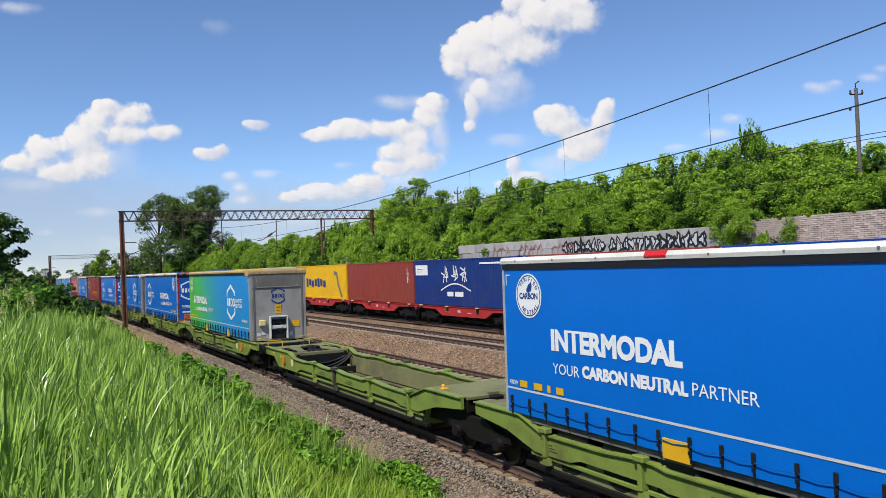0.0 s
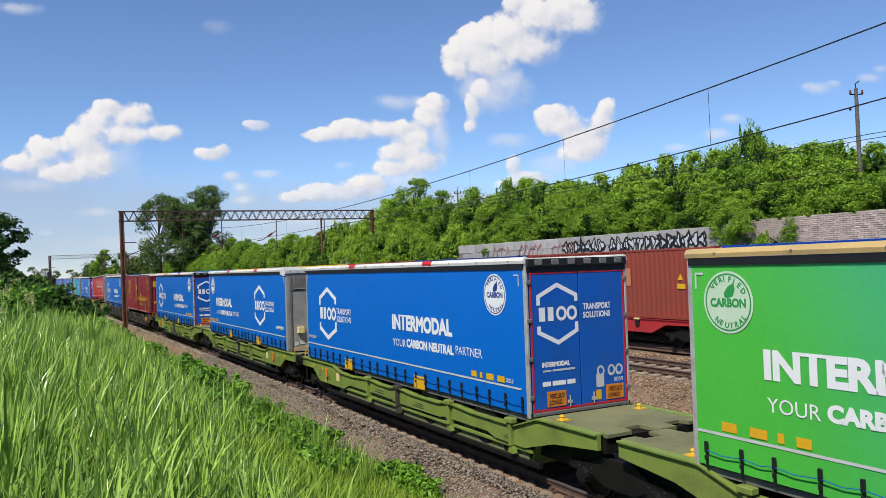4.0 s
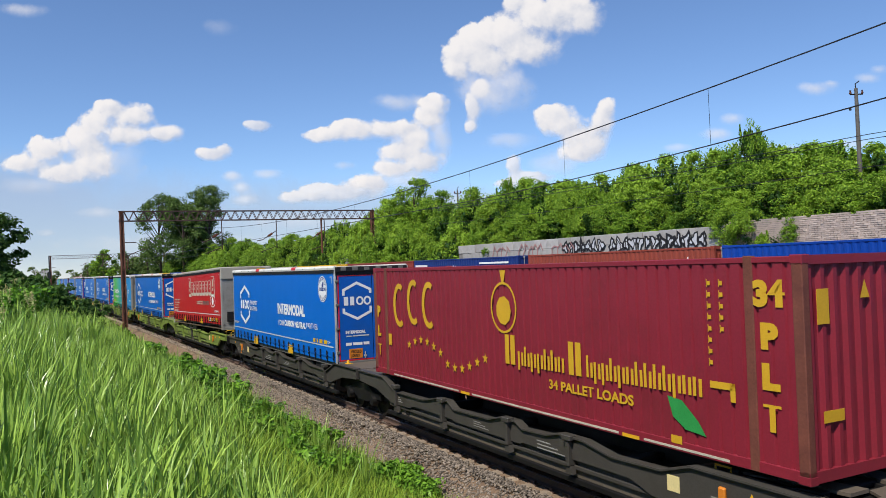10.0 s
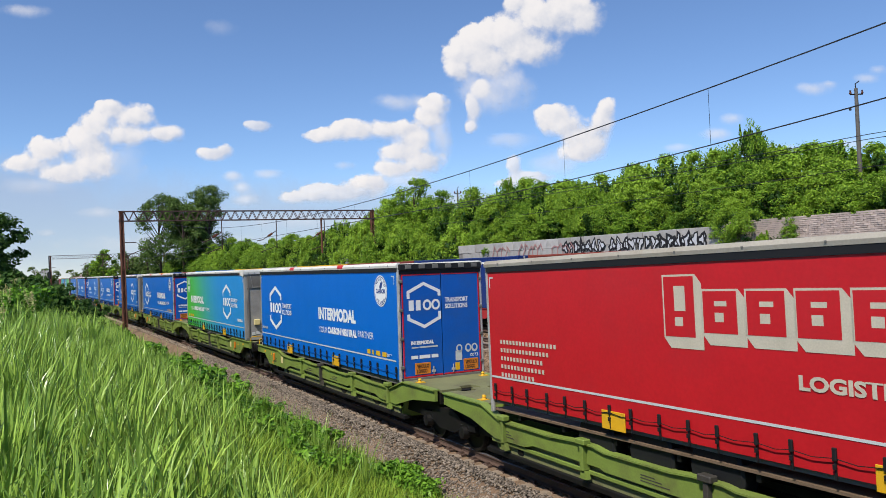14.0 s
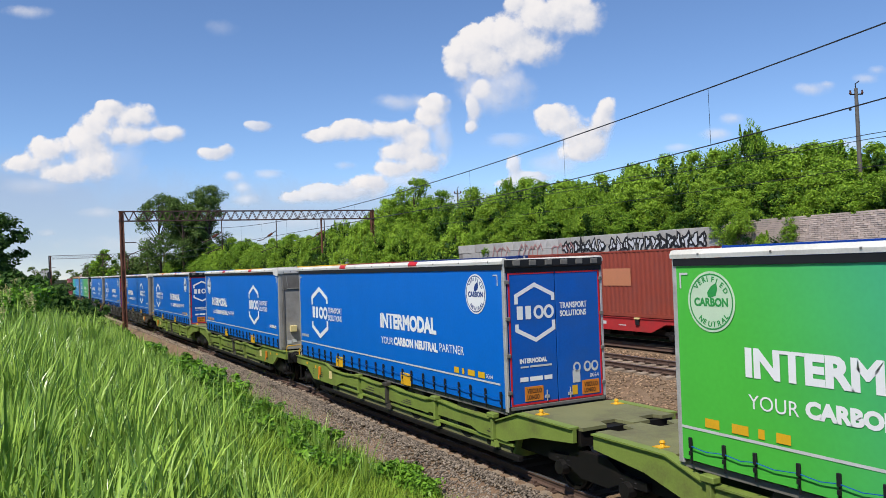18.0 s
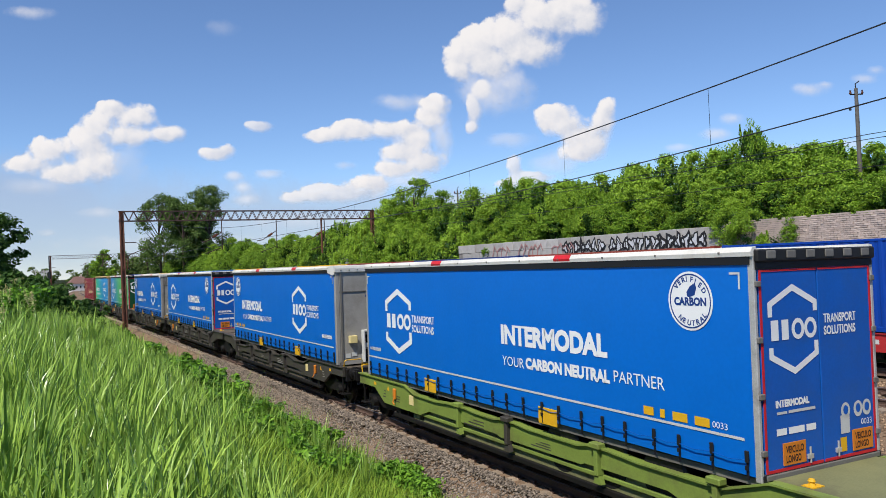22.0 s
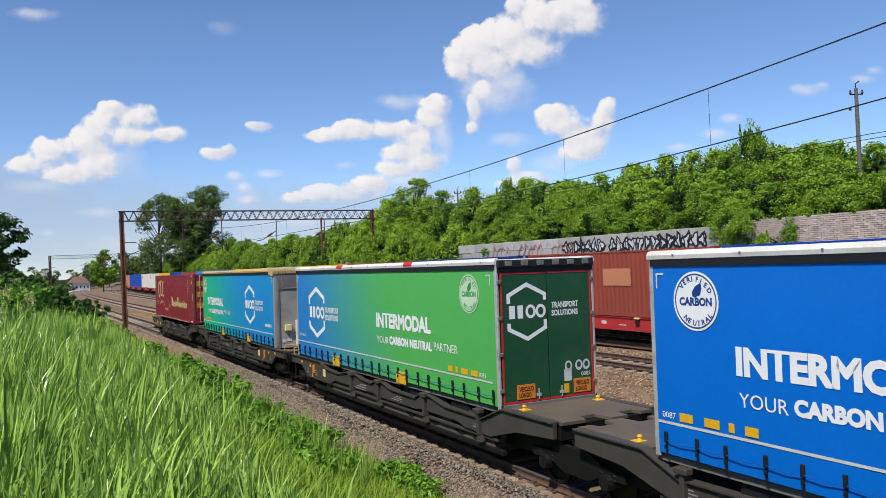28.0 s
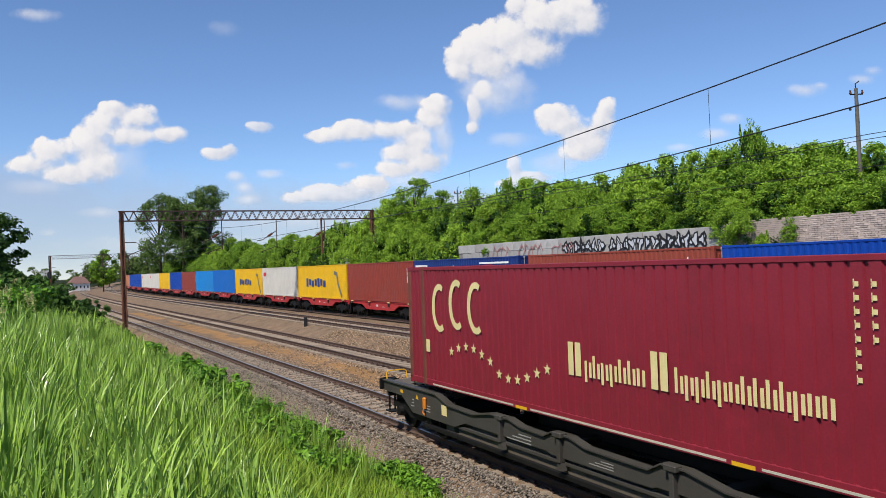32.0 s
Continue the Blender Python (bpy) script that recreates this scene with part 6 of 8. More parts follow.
def build_overhead():
    portal(-51.0, 2.35, -20.2, 8.87, 9.67, "rusty steel lattice portal spanning four tracks")
    portal(-196.0, 2.6, -24.0, 9.2, 10.0, "distant rusty lattice portal over the tracks")
    root = thing("catenary_near", "thin dark overhead wires above the busy track", "overhead wire", kind="structure")
    low = lambda s: 5.85 + 0.0026 * min(max(0.0, s), 16) ** 2
    high = lambda s: min(8.5, 6.4 + 0.00159 * (s + 10) ** 2)
    run_s = [-51 + 2 * k for k in range(42)]
    part("contact_wire", Shape().tube([at(s, 0, low(s)) for s in run_s], 0.010, 5), "wire", root)
    part("messenger_wire", Shape().tube([at(s, 0, high(s)) for s in run_s], 0.011, 5), "wire", root)
    for k in range(14):
        s = 9.0 - 3.85 * k
        part("dropper", Shape().tube([at(s, 0, low(s)), at(s, 0, high(s))], 0.004, 4), "wire", root)
    catenary("catenary_middle", lambda s: off2(s), 5.95, 7.9, 6.5, [-196, -124, -51], "thin dark overhead wires above the second track")
    for o, z, s_ in ((-21.2, 8.92, "a"), (-21.2, 8.72, "b"), (-21.5, 7.6, "c")):
        root = thing("overhead_cable", "thin black cable strung along the poles", "cable", "cables on the poles", kind="structure")
        pts = []
        for a, b in ((-40, -2), (-2, 38)):
            for k in range(10):
                f = k / 10
                pts.append(at(a + (b - a) * f, o, z - 0.12 + 0.12 * (2 * f - 1) ** 2 + 0.0))
        part("cable", Shape().tube(pts, 0.016, 5), "wire", root)
    for s, o, top in ((-4.0, -23.6, 11.45), (-43.7, -25.6, 10.9)):
        p = at(s, o, 0)
        r = thing("utility_pole", "weathered concrete pole with small insulators and a bent tip", "utility pole", "poles behind the wall")
        g = ground_z(s, o)
        part("shaft", Shape().tube([(p.x, p.y, g - 0.5), (p.x, p.y, top)], 0.12, 10, r1=0.075), "pole", r)
        part("cap_hook", Shape().tube([(p.x, p.y, top - 0.1), (p.x - 0.02, p.y, top + 0.2), (p.x + 0.16, p.y, top + 0.32)], 0.025, 6), "black", r)
        part("cross_bar", Shape().tube([(p.x - 0.28, p.y, top - 0.28), (p.x + 0.3, p.y, top - 0.28)], 0.03, 6), "black", r)
        for dx in (-0.26, 0.28):
            part("insulator", Shape().lathe([(0, 0.0), (0, 0.05), (0.06, 0.06), (0.1, 0.03), (0.16, 0.05), (0.18, 0.0)], (p.x + dx, p.y, top - 0.26), "z", 8), "ceramic", r)
        part("lamp_knob", Shape().lathe([(0, 0.0), (0, 0.06), (0.1, 0.05), (0.12, 0.0)], (p.x - 0.3, p.y, top - 1.0), "z", 8), "black", r)
    p = at(-36.0, -8.0)
    solid("marker_post", Shape().box(p.x - 0.12, p.x + 0.12, p.y - 0.1, p.y + 0.1, 0.0, 0.85, c=0.02), "black", "short dark marker post between the tracks", "marker post")
    # signal mast far down the line
    p = at(-178, 3.2)
    r = thing("signal_mast", "distant dark railway signal mast", "signal")
    part("mast", Shape().tube([(p.x, p.y, -0.5), (p.x, p.y, 9.6)], 0.12, 8), "black", r)
    part("signal_head", Shape().box(p.x - 0.35, p.x + 0.35, p.y - 0.2, p.y + 0.2, 4.4, 6.0, c=0.05), "black", r)
    # far lineside masts
    rng = random.Random(8)
    mast = None
    for k in range(7):
        s, o = -222 - k * 11, 4.2 + rng.uniform(-0.6, 2.4)
        p = at(s, o)
        m = Matrix.Translation(p)
        if mast is None:
            mast = thing("yard_mast", "distant pale slender mast", "mast", "masts down the line")
            part("post", Shape().tube([(0, 0, -1), (0, 0, 7.0)], 0.1, 6), "concrete", mast)
            part("arm", Shape().tube([(-1.2, 0, 6.6), (1.0, 0, 6.6)], 0.08, 5), "concrete", mast)
            mast.matrix_basis = m
        else:
            copy_thing(mast, m)


# ================= the wall on the far side =================
def build_wall():
    root = thing("wall_far", "pale concrete block wall with graffiti, partly overgrown", "wall", kind="structure")
    rng = random.Random(21)
    top = 5.55
    off = -19.9
    bw, bh = 1.25, 0.62
    me = [Shape().box(0.012, bw - 0.012, -0.13, 0.13 + d, 0.01, bh - 0.01, c=0.02).mesh("block", "concrete") for d in (0.0, 0.015, 0.03)]
    s = WALL_S0
    while s < -8.5:
        for k in range(4):
            ob = new("block", rng.choice(me))
            ob.parent = root
            ob.matrix_basis = Matrix.Translation(at(s + (0.6 if k % 2 else 0), off, top - (k + 1) * bh + rng.uniform(-0.01, 0.01))) @ Matrix.Rotation(line_at(s)[2] + math.pi, 4, "Z") @ Matrix.Translation((-bw, 0, 0))
        s += bw
    part("core", sweep(WALL_S0, WALL_S1 - 4, 2.0, lambda s: off - 0.02, [(-0.1, 0.1), (0.1, 0.1), (0.1, top - 0.04), (-0.1, top - 0.04)], 0.0), "mortar", root)
    # graffiti as plain strokes on the face
    spots = ((-10.6, 5, "graffiti_black"), (-14.2, 8, "graffiti_black"), (-18.8, 7, "graffiti_black"), (-21, 4, "graffiti_rose"), (-24.5, 5, "graffiti_rose"), (-28, 4, "graffiti_rose"))
    for s0, n, mat in spots:
        pale, ink = Shape(), Shape()
        for k in range(n):
            x = s0 + k * 0.55 - n * 0.27
            z = top - 0.62
            if mat == "graffiti_black":
                rx, rz = rng.uniform(0.24, 0.42), rng.uniform(0.36, 0.5)
                lean_ = rng.uniform(-0.25, 0.25)
                ph = rng.uniform(0, 6)
                blob = []
                for j in range(11):
                    g = 2 * math.pi * j / 11
                    k2 = 0.72 + 0.3 * math.sin(3 * g + ph) + rng.uniform(-0.08, 0.08)
                    blob.append((x + rx * k2 * math.cos(g) + lean_ * math.sin(g) * rz, z + rz * k2 * math.sin(g)))
                q = strip(blob, rng.uniform(0.07, 0.15), True)
                ink.add([at(u, off + 0.19, w) for u, b_, w in q.v], q.f)
                q = strip([(x + rng.uniform(-0.2, 0.2), z - 0.3), (x + rng.uniform(-0.2, 0.2), z), (x + rng.uniform(-0.25, 0.25), z + 0.3)], 0.07)
                ink.add([at(u, off + 0.19, w) for u, b_, w in q.v], q.f)
                pale.add([at(u, off + 0.185, w) for u, w in blob], [tuple(range(11))])
            else:
                pts = [(x, z - 0.4), (x + rng.uniform(0, 0.3), z), (x + rng.uniform(0.2, 0.5), z + rng.uniform(0.1, 0.4)), (x + 0.6, z + rng.uniform(-0.2, 0.3))]
                q = strip(pts, 0.09)
                ink.add([at(a, off + 0.19, c) for a, b, c in q.v], q.f)
        part("graffiti_stroke", ink, mat, root, "sprayed graffiti strokes")
        if pale.v:
            part("graffiti_fill", pale, "graffiti_pale", root, "pale sprayed fill")
    # brick stretch
    brick = Shape().box(0.006, 0.284, -0.06, 0.06, 0.006, 0.078, c=0.006).mesh("brick", "brick")
    low = Shape()
    n = 0
    s = -8.4
    row_count = 20
    for r in range(row_count):
        z = top + 0.15 - 0.084 * (r + 1)
        s = -8.4 + (0.145 if r % 2 else 0)
        while s < 10:
            near = -4.4 < s < 0.2 and r < 18
            jitter = rng.uniform(-0.012, 0.012)
            if r == 0 and rng.random() < 0.3:
                s += 0.29
                continue
            m = Matrix.Translation(at(s, off + 0.13 + jitter, z)) @ Matrix.Rotation(line_at(s)[2], 4, "Z")
            if near and n < 290:
                ob = new("brick", brick)
                ob.parent = root
                ob.matrix_basis = m
                n += 1
            else:
                low.add([m @ Vector(c) for c in ((0.006, -0.06, 0.006), (0.284, -0.06, 0.006), (0.284, 0.06, 0.006), (0.006, 0.06, 0.006), (0.006, -0.06, 0.078), (0.284, -0.06, 0.078), (0.284, 0.06, 0.078), (0.006, 0.06, 0.078))],
                        [(0, 3, 2, 1), (4, 5, 6, 7), (0, 1, 5, 4), (1, 2, 6, 5), (2, 3, 7, 6), (3, 0, 4, 7)])
            s += 0.29
    tagged(part("brickwork", low, "brick", root), kind="stuff")
    chunk = thing("concrete_block", "broken pale concrete block among the bushes", "concrete block")
    p = at(-58, -20.5, 0)
    sh = Shape().prism([(-2.0, 0), (2.2, 0), (2.0, 2.3), (0.6, 2.8), (-1.6, 2.4)], -0.5, 0.5)
    ob = part("block", sh, "concrete", chunk)
    ob.matrix_basis = Matrix.Translation((p.x, p.y, 2.6)) @ Matrix.Rotation(line_at(-58)[2], 4, "Z")


# ================= plants =================
def leaf_mesh(name, centres, radii, per, size, material, seed, flat=0.0, long=1.0):
    """Many small folded leaves spread through clumps."""
    rng = np.random.default_rng(seed)
    c = np.repeat(np.asarray(centres, float), per, 0)
    r = np.repeat(np.asarray(radii, float), per, 0)
    n = len(c)
    d = rng.normal(size=(n, 3))
    d /= np.linalg.norm(d, axis=1)[:, None]
    rad = rng.random(n) ** 0.4
    p = c + d * r * rad[:, None]
    nrm = d * 0.8 + rng.normal(size=(n, 3)) * 0.55 + np.array([0, 0, 0.45 + flat])
    nrm /= np.linalg.norm(nrm, axis=1)[:, None]
    u = np.cross(nrm, rng.normal(size=(n, 3)))
    u /= np.linalg.norm(u, axis=1)[:, None]
    v = np.cross(nrm, u)
    s = size * (0.6 + 0.8 * rng.random(n))[:, None]
    a = p - u * s * long
    b = p + v * s * 0.5 + nrm * s * 0.12
    e = p + u * s * long
    f = p - v * s * 0.5 + nrm * s * 0.12
    verts = np.stack([a, b, e, f], 1).reshape(-1, 3)
    return quads(name, verts, n, material)


def quads(name, verts, n, material):
    me = bpy.data.meshes.new(name)
    me.vertices.add(n * 4)
    me.vertices.foreach_set("co", verts.ravel())
    me.loops.add(n * 4)
    me.loops.foreach_set("vertex_index", np.arange(n * 4, dtype=np.int32))
    me.polygons.add(n)
    me.polygons.foreach_set("loop_start", np.arange(n, dtype=np.int32) * 4)
    me.polygons.foreach_set("loop_total", np.full(n, 4, dtype=np.int32))
    me.update(calc_edges=True)
    me.materials.append(M[material])
    return me


def bush_template(seed, height, width, material, leaf, clumps, per):
    """A many-stemmed bush: stems, a leafy heart coloured dark for its shade, and bright leaf sprays standing out from
    it in uneven tiers.
    """
    rng = random.Random(seed)
    root = thing("bush", "dense green leafy bush on the bank", "bush", "bushes on the far bank")
    stems = Shape()
    cs, rs, heart, hr = [], [], [], []
    lobes = [(rng.uniform(0, 6.28), rng.uniform(0.25, 0.95), rng.uniform(0.7, 1.0)) for _ in range(7)]
    for k in range(clumps):
        la, lz, lr = rng.choice(lobes)
        a = la + rng.gauss(0, 0.55)
        u = min(1.0, max(0.06, lz + rng.gauss(0, 0.16)))
        prof = math.sqrt(max(0.04, 1 - ((u - 0.42) / 0.6) ** 2))
        r = width / 2 * prof * lr * rng.uniform(0.72, 1.05)
        c = (r * math.cos(a), r * math.sin(a), height * u)
        cs.append(c)
        q = rng.uniform(0.28, 0.8)
        rs.append((q, q, q * 0.6))
        if k % 9 == 0:
            stems.tube([(c[0] * 0.1, c[1] * 0.1, -0.4), (c[0] * 0.45, c[1] * 0.45, c[2] * 0.55), c], 0.06, 5, r1=0.012)
    # heart clumps take the dark tone that stands for shade between the sprays
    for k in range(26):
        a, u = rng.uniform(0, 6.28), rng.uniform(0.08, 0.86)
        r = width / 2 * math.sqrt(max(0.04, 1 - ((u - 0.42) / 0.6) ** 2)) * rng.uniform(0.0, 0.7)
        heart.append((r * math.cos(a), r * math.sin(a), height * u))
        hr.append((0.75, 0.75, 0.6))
    for k in range(9):
        a = rng.uniform(0, 6.28)
        r = rng.uniform(0, width * 0.38)
        x, y, z = r * math.cos(a), r * math.sin(a), height * rng.uniform(0.82, 1.02) * (1 - 0.35 * (2 * r / width) ** 2)
        for j in range(3):
            cs.append((x * (0.94 + 0.03 * j), y * (0.94 + 0.03 * j), z - 0.3 + 0.26 * j))
            rs.append((0.3 - 0.1 * j, 0.3 - 0.1 * j, 0.24))
        stems.tube([(x * 0.5, y * 0.5, height * 0.5), (x, y, z + 0.3)], 0.02, 4, r1=0.006)
    part("branchwork", stems, "bark", root)
    part("crown", leaf_mesh("crown", cs, rs, per, leaf, material, seed), material, root)
    part("inner_foliage", leaf_mesh("inner_foliage", heart, hr, 60, leaf * 1.7, "leaf_inner", seed + 500), "leaf_inner", root, "inner foliage of the bush, coloured dark for shade")
    return root


def tree_template(seed, height, width, material, leaf, clumps, per, label, trunk=0.35, name="tree", puff=0.115, crown0=0.2):
    """A tapered trunk with limbs that fork towards clumps of leaves; the crown is widest in its upper half."""
    rng = random.Random(seed)
    root = thing(name, label, "tree", "trees beyond the tracks")
    wood = Shape().tube([(0, 0, -0.5), (0.15, 0.05, height * 0.3), (-0.1, 0.1, height * 0.6), (0.1, 0, height * 0.92)], trunk, 8, r1=0.04)
    cs, rs = [], []
    lobes = [(rng.uniform(0, 6.28), rng.uniform(crown0 + 0.1, 0.95), rng.uniform(0.65, 1.0)) for _ in range(16)]
    for k in range(clumps):
        la, lz, lr = rng.choice(lobes)
        u = min(0.98, max(crown0, lz + rng.gauss(0, 0.09)))
        z = height * u
        a = la + rng.gauss(0, 0.45)
        prof = math.sqrt(max(0.06, 1 - ((u - 0.6) / 0.46) ** 2))
        r = width / 2 * prof * lr * math.sqrt(rng.uniform(0.12, 1.0))
        c = (r * math.cos(a), r * math.sin(a), z)
        cs.append(c)
        q = rng.uniform(0.5, 1.1) * width * puff
        rs.append((q, q, q * 0.7))
        if k % 4 == 0:
            wood.tube([(0, 0, z * 0.66), (c[0] * 0.5, c[1] * 0.5, z * 0.84), c], trunk * 0.3, 5, r1=0.02)
    part("trunk", wood, "bark", root)
    part("crown", leaf_mesh("crown", cs, rs, per, leaf, material, seed), material, root)
    return root


# height of the tree line's crest above the rails, along the line
CREST = [(-178, 10.4), (-126, 10.1), (-108, 9.0), (-92, 9.5), (-80, 8.5), (-74, 9.8), (-62, 10.2), (-57, 10.6), (-46.6, 10.2), (-43, 9.4), (-38, 9.9), (-33, 10.5), (-26.5, 9.6), (-20.6, 9.95), (-13.6, 10.1), (-11.0, 10.4), (-9.4, 9.7), (-6.6, 9.3), (-3.3, 9.0), (34, 8.9)]


def build_plants():
    rng = random.Random(77)
    sizes = ((5.0, 5.0), (4.4, 4.6), (5.6, 4.8), (3.6, 4.6), (4.8, 4.0))
    kinds = [bush_template(40 + k, h, w, "leaf_bush", 0.085, 130, 76) for k, (h, w) in enumerate(sizes)]
    first = [True] * len(kinds)

    def put(k, s, o, wide, tall, sink=0.2):
        m = Matrix.Translation(at(s, o, ground_z(s, o) - sink)) @ Matrix.Rotation(rng.uniform(0, 6.28), 4, "Z")
        ob = kinds[k]
        if first[k]:
            first[k] = False
            ob.matrix_basis = m
        else:
            ob = copy_thing(kinds[k], m)
        ob.scale = (wide, wide, tall)

    def reach(k, s, o, top, wide):
        """A bush whose crest stands at the height top."""
        put(k, s, o, wide, max(0.25, (top - ground_z(s, o) + 0.2) / sizes[k][0]))
    # behind the wall, three rows deep
    s = WALL_S0 - 2
    while s < 9:
        c = lerp_table(s, CREST)
        reach(rng.randrange(5), s, -24.8 + rng.uniform(-0.5, 0.5), c + rng.uniform(-0.55, 0.1), rng.uniform(0.66, 0.95))
        reach(rng.randrange(5), s + 0.9, -23.0 + rng.uniform(-0.3, 0.3), c - rng.uniform(0.9, 1.9), rng.uniform(0.6, 0.8))
        reach(rng.randrange(5), s + 0.4, -21.7 + rng.uniform(-0.3, 0.2), 5.6 + rng.uniform(0.7, 2.0), rng.uniform(0.45, 0.68))
        s += 1.9
    # small bushes that hang over the wall or grow before it
    for s, o, k, sc in ((-7.2, -20.1, 3, 0.5), (-5.9, -20.0, 3, 0.44), (-4.9, -20.1, 4, 0.32), (-8.4, -20.1, 4, 0.42), (-10.5, -20.3, 3, 0.3), (-30, -20.3, 3, 0.34), (-23.5, -20.4, 3, 0.22), (-16.5, -20.4, 1, 0.24), (2.5, -20.2, 3, 0.4)):
        put(k, s, o, sc, sc, 0.7)
    # a slim shoot standing above the rest
    reach(2, -10.55, -24.4, 11.1, 0.42)
    # beyond the wall's end, along the standing train
    s = -37.0
    while s > -178:
        c = lerp_table(s, CREST)
        step = 2.6 if s > -80 else 4.2
        reach(rng.choice((0, 1, 4)), s, -21.0 + spread(s, 2.2) + rng.uniform(-0.7, 0.7), c - rng.uniform(2.2, 4.2), rng.uniform(0.7, 1.0))
        reach(rng.choice((0, 1, 2, 4)), s - 1.5, -24.8 + spread(s, 2.2) + rng.uniform(-0.8, 0.8), c + rng.uniform(-0.9, 0.1), rng.uniform(0.85, 1.15))
        s -= step
    young = tree_template(61, 8.6, 6.4, "leaf_bush", 0.1, 170, 110, "bright green young broadleaf tree rising above the bushes", 0.16, puff=0.12, crown0=0.08)
    young.matrix_basis = Matrix.Translation(at(-50.6, -24.6, 3.9))
    for s, o, z, sc in ((-54.6, -24.0, 3.9, 0.82), (-47.6, -25.4, 4.2, 0.8), (-58.0, -26.0, 4.2, 0.74), (-34.0, -26.5, 4.6, 0.66)):
        c = copy_thing(young, Matrix.Translation(at(s, o, z)) @ Matrix.Rotation(rng.uniform(0, 6.28), 4, "Z"))
        c.scale = (sc, sc, sc)
    # tall trees
    big = tree_template(5, 19.0, 10.5, "leaf_tree", 0.2, 110, 130, "tall dark-green broadleaf tree with loose crown", puff=0.15, crown0=0.12)
    big.matrix_basis = Matrix.Translation(at(-155, -17.2, 2.0))
    for s, o, turn, sc, tall in ((-146, -20.5, 2.1, 0.92, 1.0), (-146, -25.6, 4.0, 0.98, 1.06), (-151, -25.0, 5.3, 0.82, 0.9), (-158, -22.5, 1.2, 0.8, 0.86)):
        c = copy_thing(big, Matrix.Translation(at(s, o, 2.0)) @ Matrix.Rotation(turn, 4, "Z"))
        c.scale = (sc, sc, sc * tall)
    ball = leaf_mesh("mistletoe", [(0, 0, 0)], [(1.3, 1.3, 1.5)], 420, 0.24, "leaf_inner", 71)
    tagged(new("mistletoe", ball), "dark round mistletoe clump high in a tree", "mistletoe").location = at(-146, -24.2, 19.2)
    mid = tree_template(9, 9.5, 9.5, "leaf_far", 0.3, 60, 60, "distant rounded green tree", 0.25)
    mid.matrix_basis = Matrix.Translation(at(-214, -17, 1.0))
    for s, o, sc in ((-205, -21, 1.0), (-196, -23, 0.85), (-228, -19, 0.95), (-240, -24, 1.1), (-262, -21, 0.9), (-185, -24, 0.9), (-300, -14, 0.9), (-318, -6, 0.9), (-330, 14, 0.9), (-322, 22, 1.0), (-310, 30, 0.8), (-335, -24, 1.1)):
        c = copy_thing(mid, Matrix.Translation(at(s, o, 0.5)) @ Matrix.Rotation(rng.uniform(0, 6.28), 4, "Z"))
        c.scale = (sc, sc, sc)
    for x, y, sc in ((-146, 330, 1.5), (-137, 338, 1.35), (-156, 350, 1.4), (-215, 450, 1.3), (-232, 455, 1.5), (-250, 452, 1.35), (-268, 458, 1.5), (-286, 450, 1.6), (-200, 460, 1.4), (-182, 458, 1.3), (-120, 330, 1.1)):
        c = copy_thing(mid, Matrix.Translation((x, y, -0.5)) @ Matrix.Rotation(rng.uniform(0, 6.28), 4, "Z"))
        c.scale = (sc, sc, sc * (1.0 if y < 400 else 0.75))
    dark = tree_template(15, 7.6, 7.4, "leaf_dark", 0.15, 120, 130, "dark leafy tree on the grass bank", 0.2, crown0=0.1)
    dark.matrix_basis = Matrix.Translation(at(-47, 13.2, 1.7)) @ Matrix.Diagonal((1.2, 1.2, 1.03, 1))
    glad = tree_template(23, 12.6, 9.5, "leaf_bush", 0.24, 80, 80, "bright green rounded tree beyond the tracks", 0.25)
    glad.matrix_basis = Matrix.Translation(at(-221, -10.6, -0.6))
    for s, o, sc in ((-40, 17.2, 1.0), (-56, 13.4, 0.62), (-64, 13.6, 0.58), (-76, 12.8, 0.52), (-33, 19, 0.95)):
        c = copy_thing(dark, Matrix.Translation(at(s, o, ground_z(s, o) - 0.2)) @ Matrix.Rotation(rng.uniform(0, 6.28), 4, "Z"))
        c.scale = (sc, sc, sc)


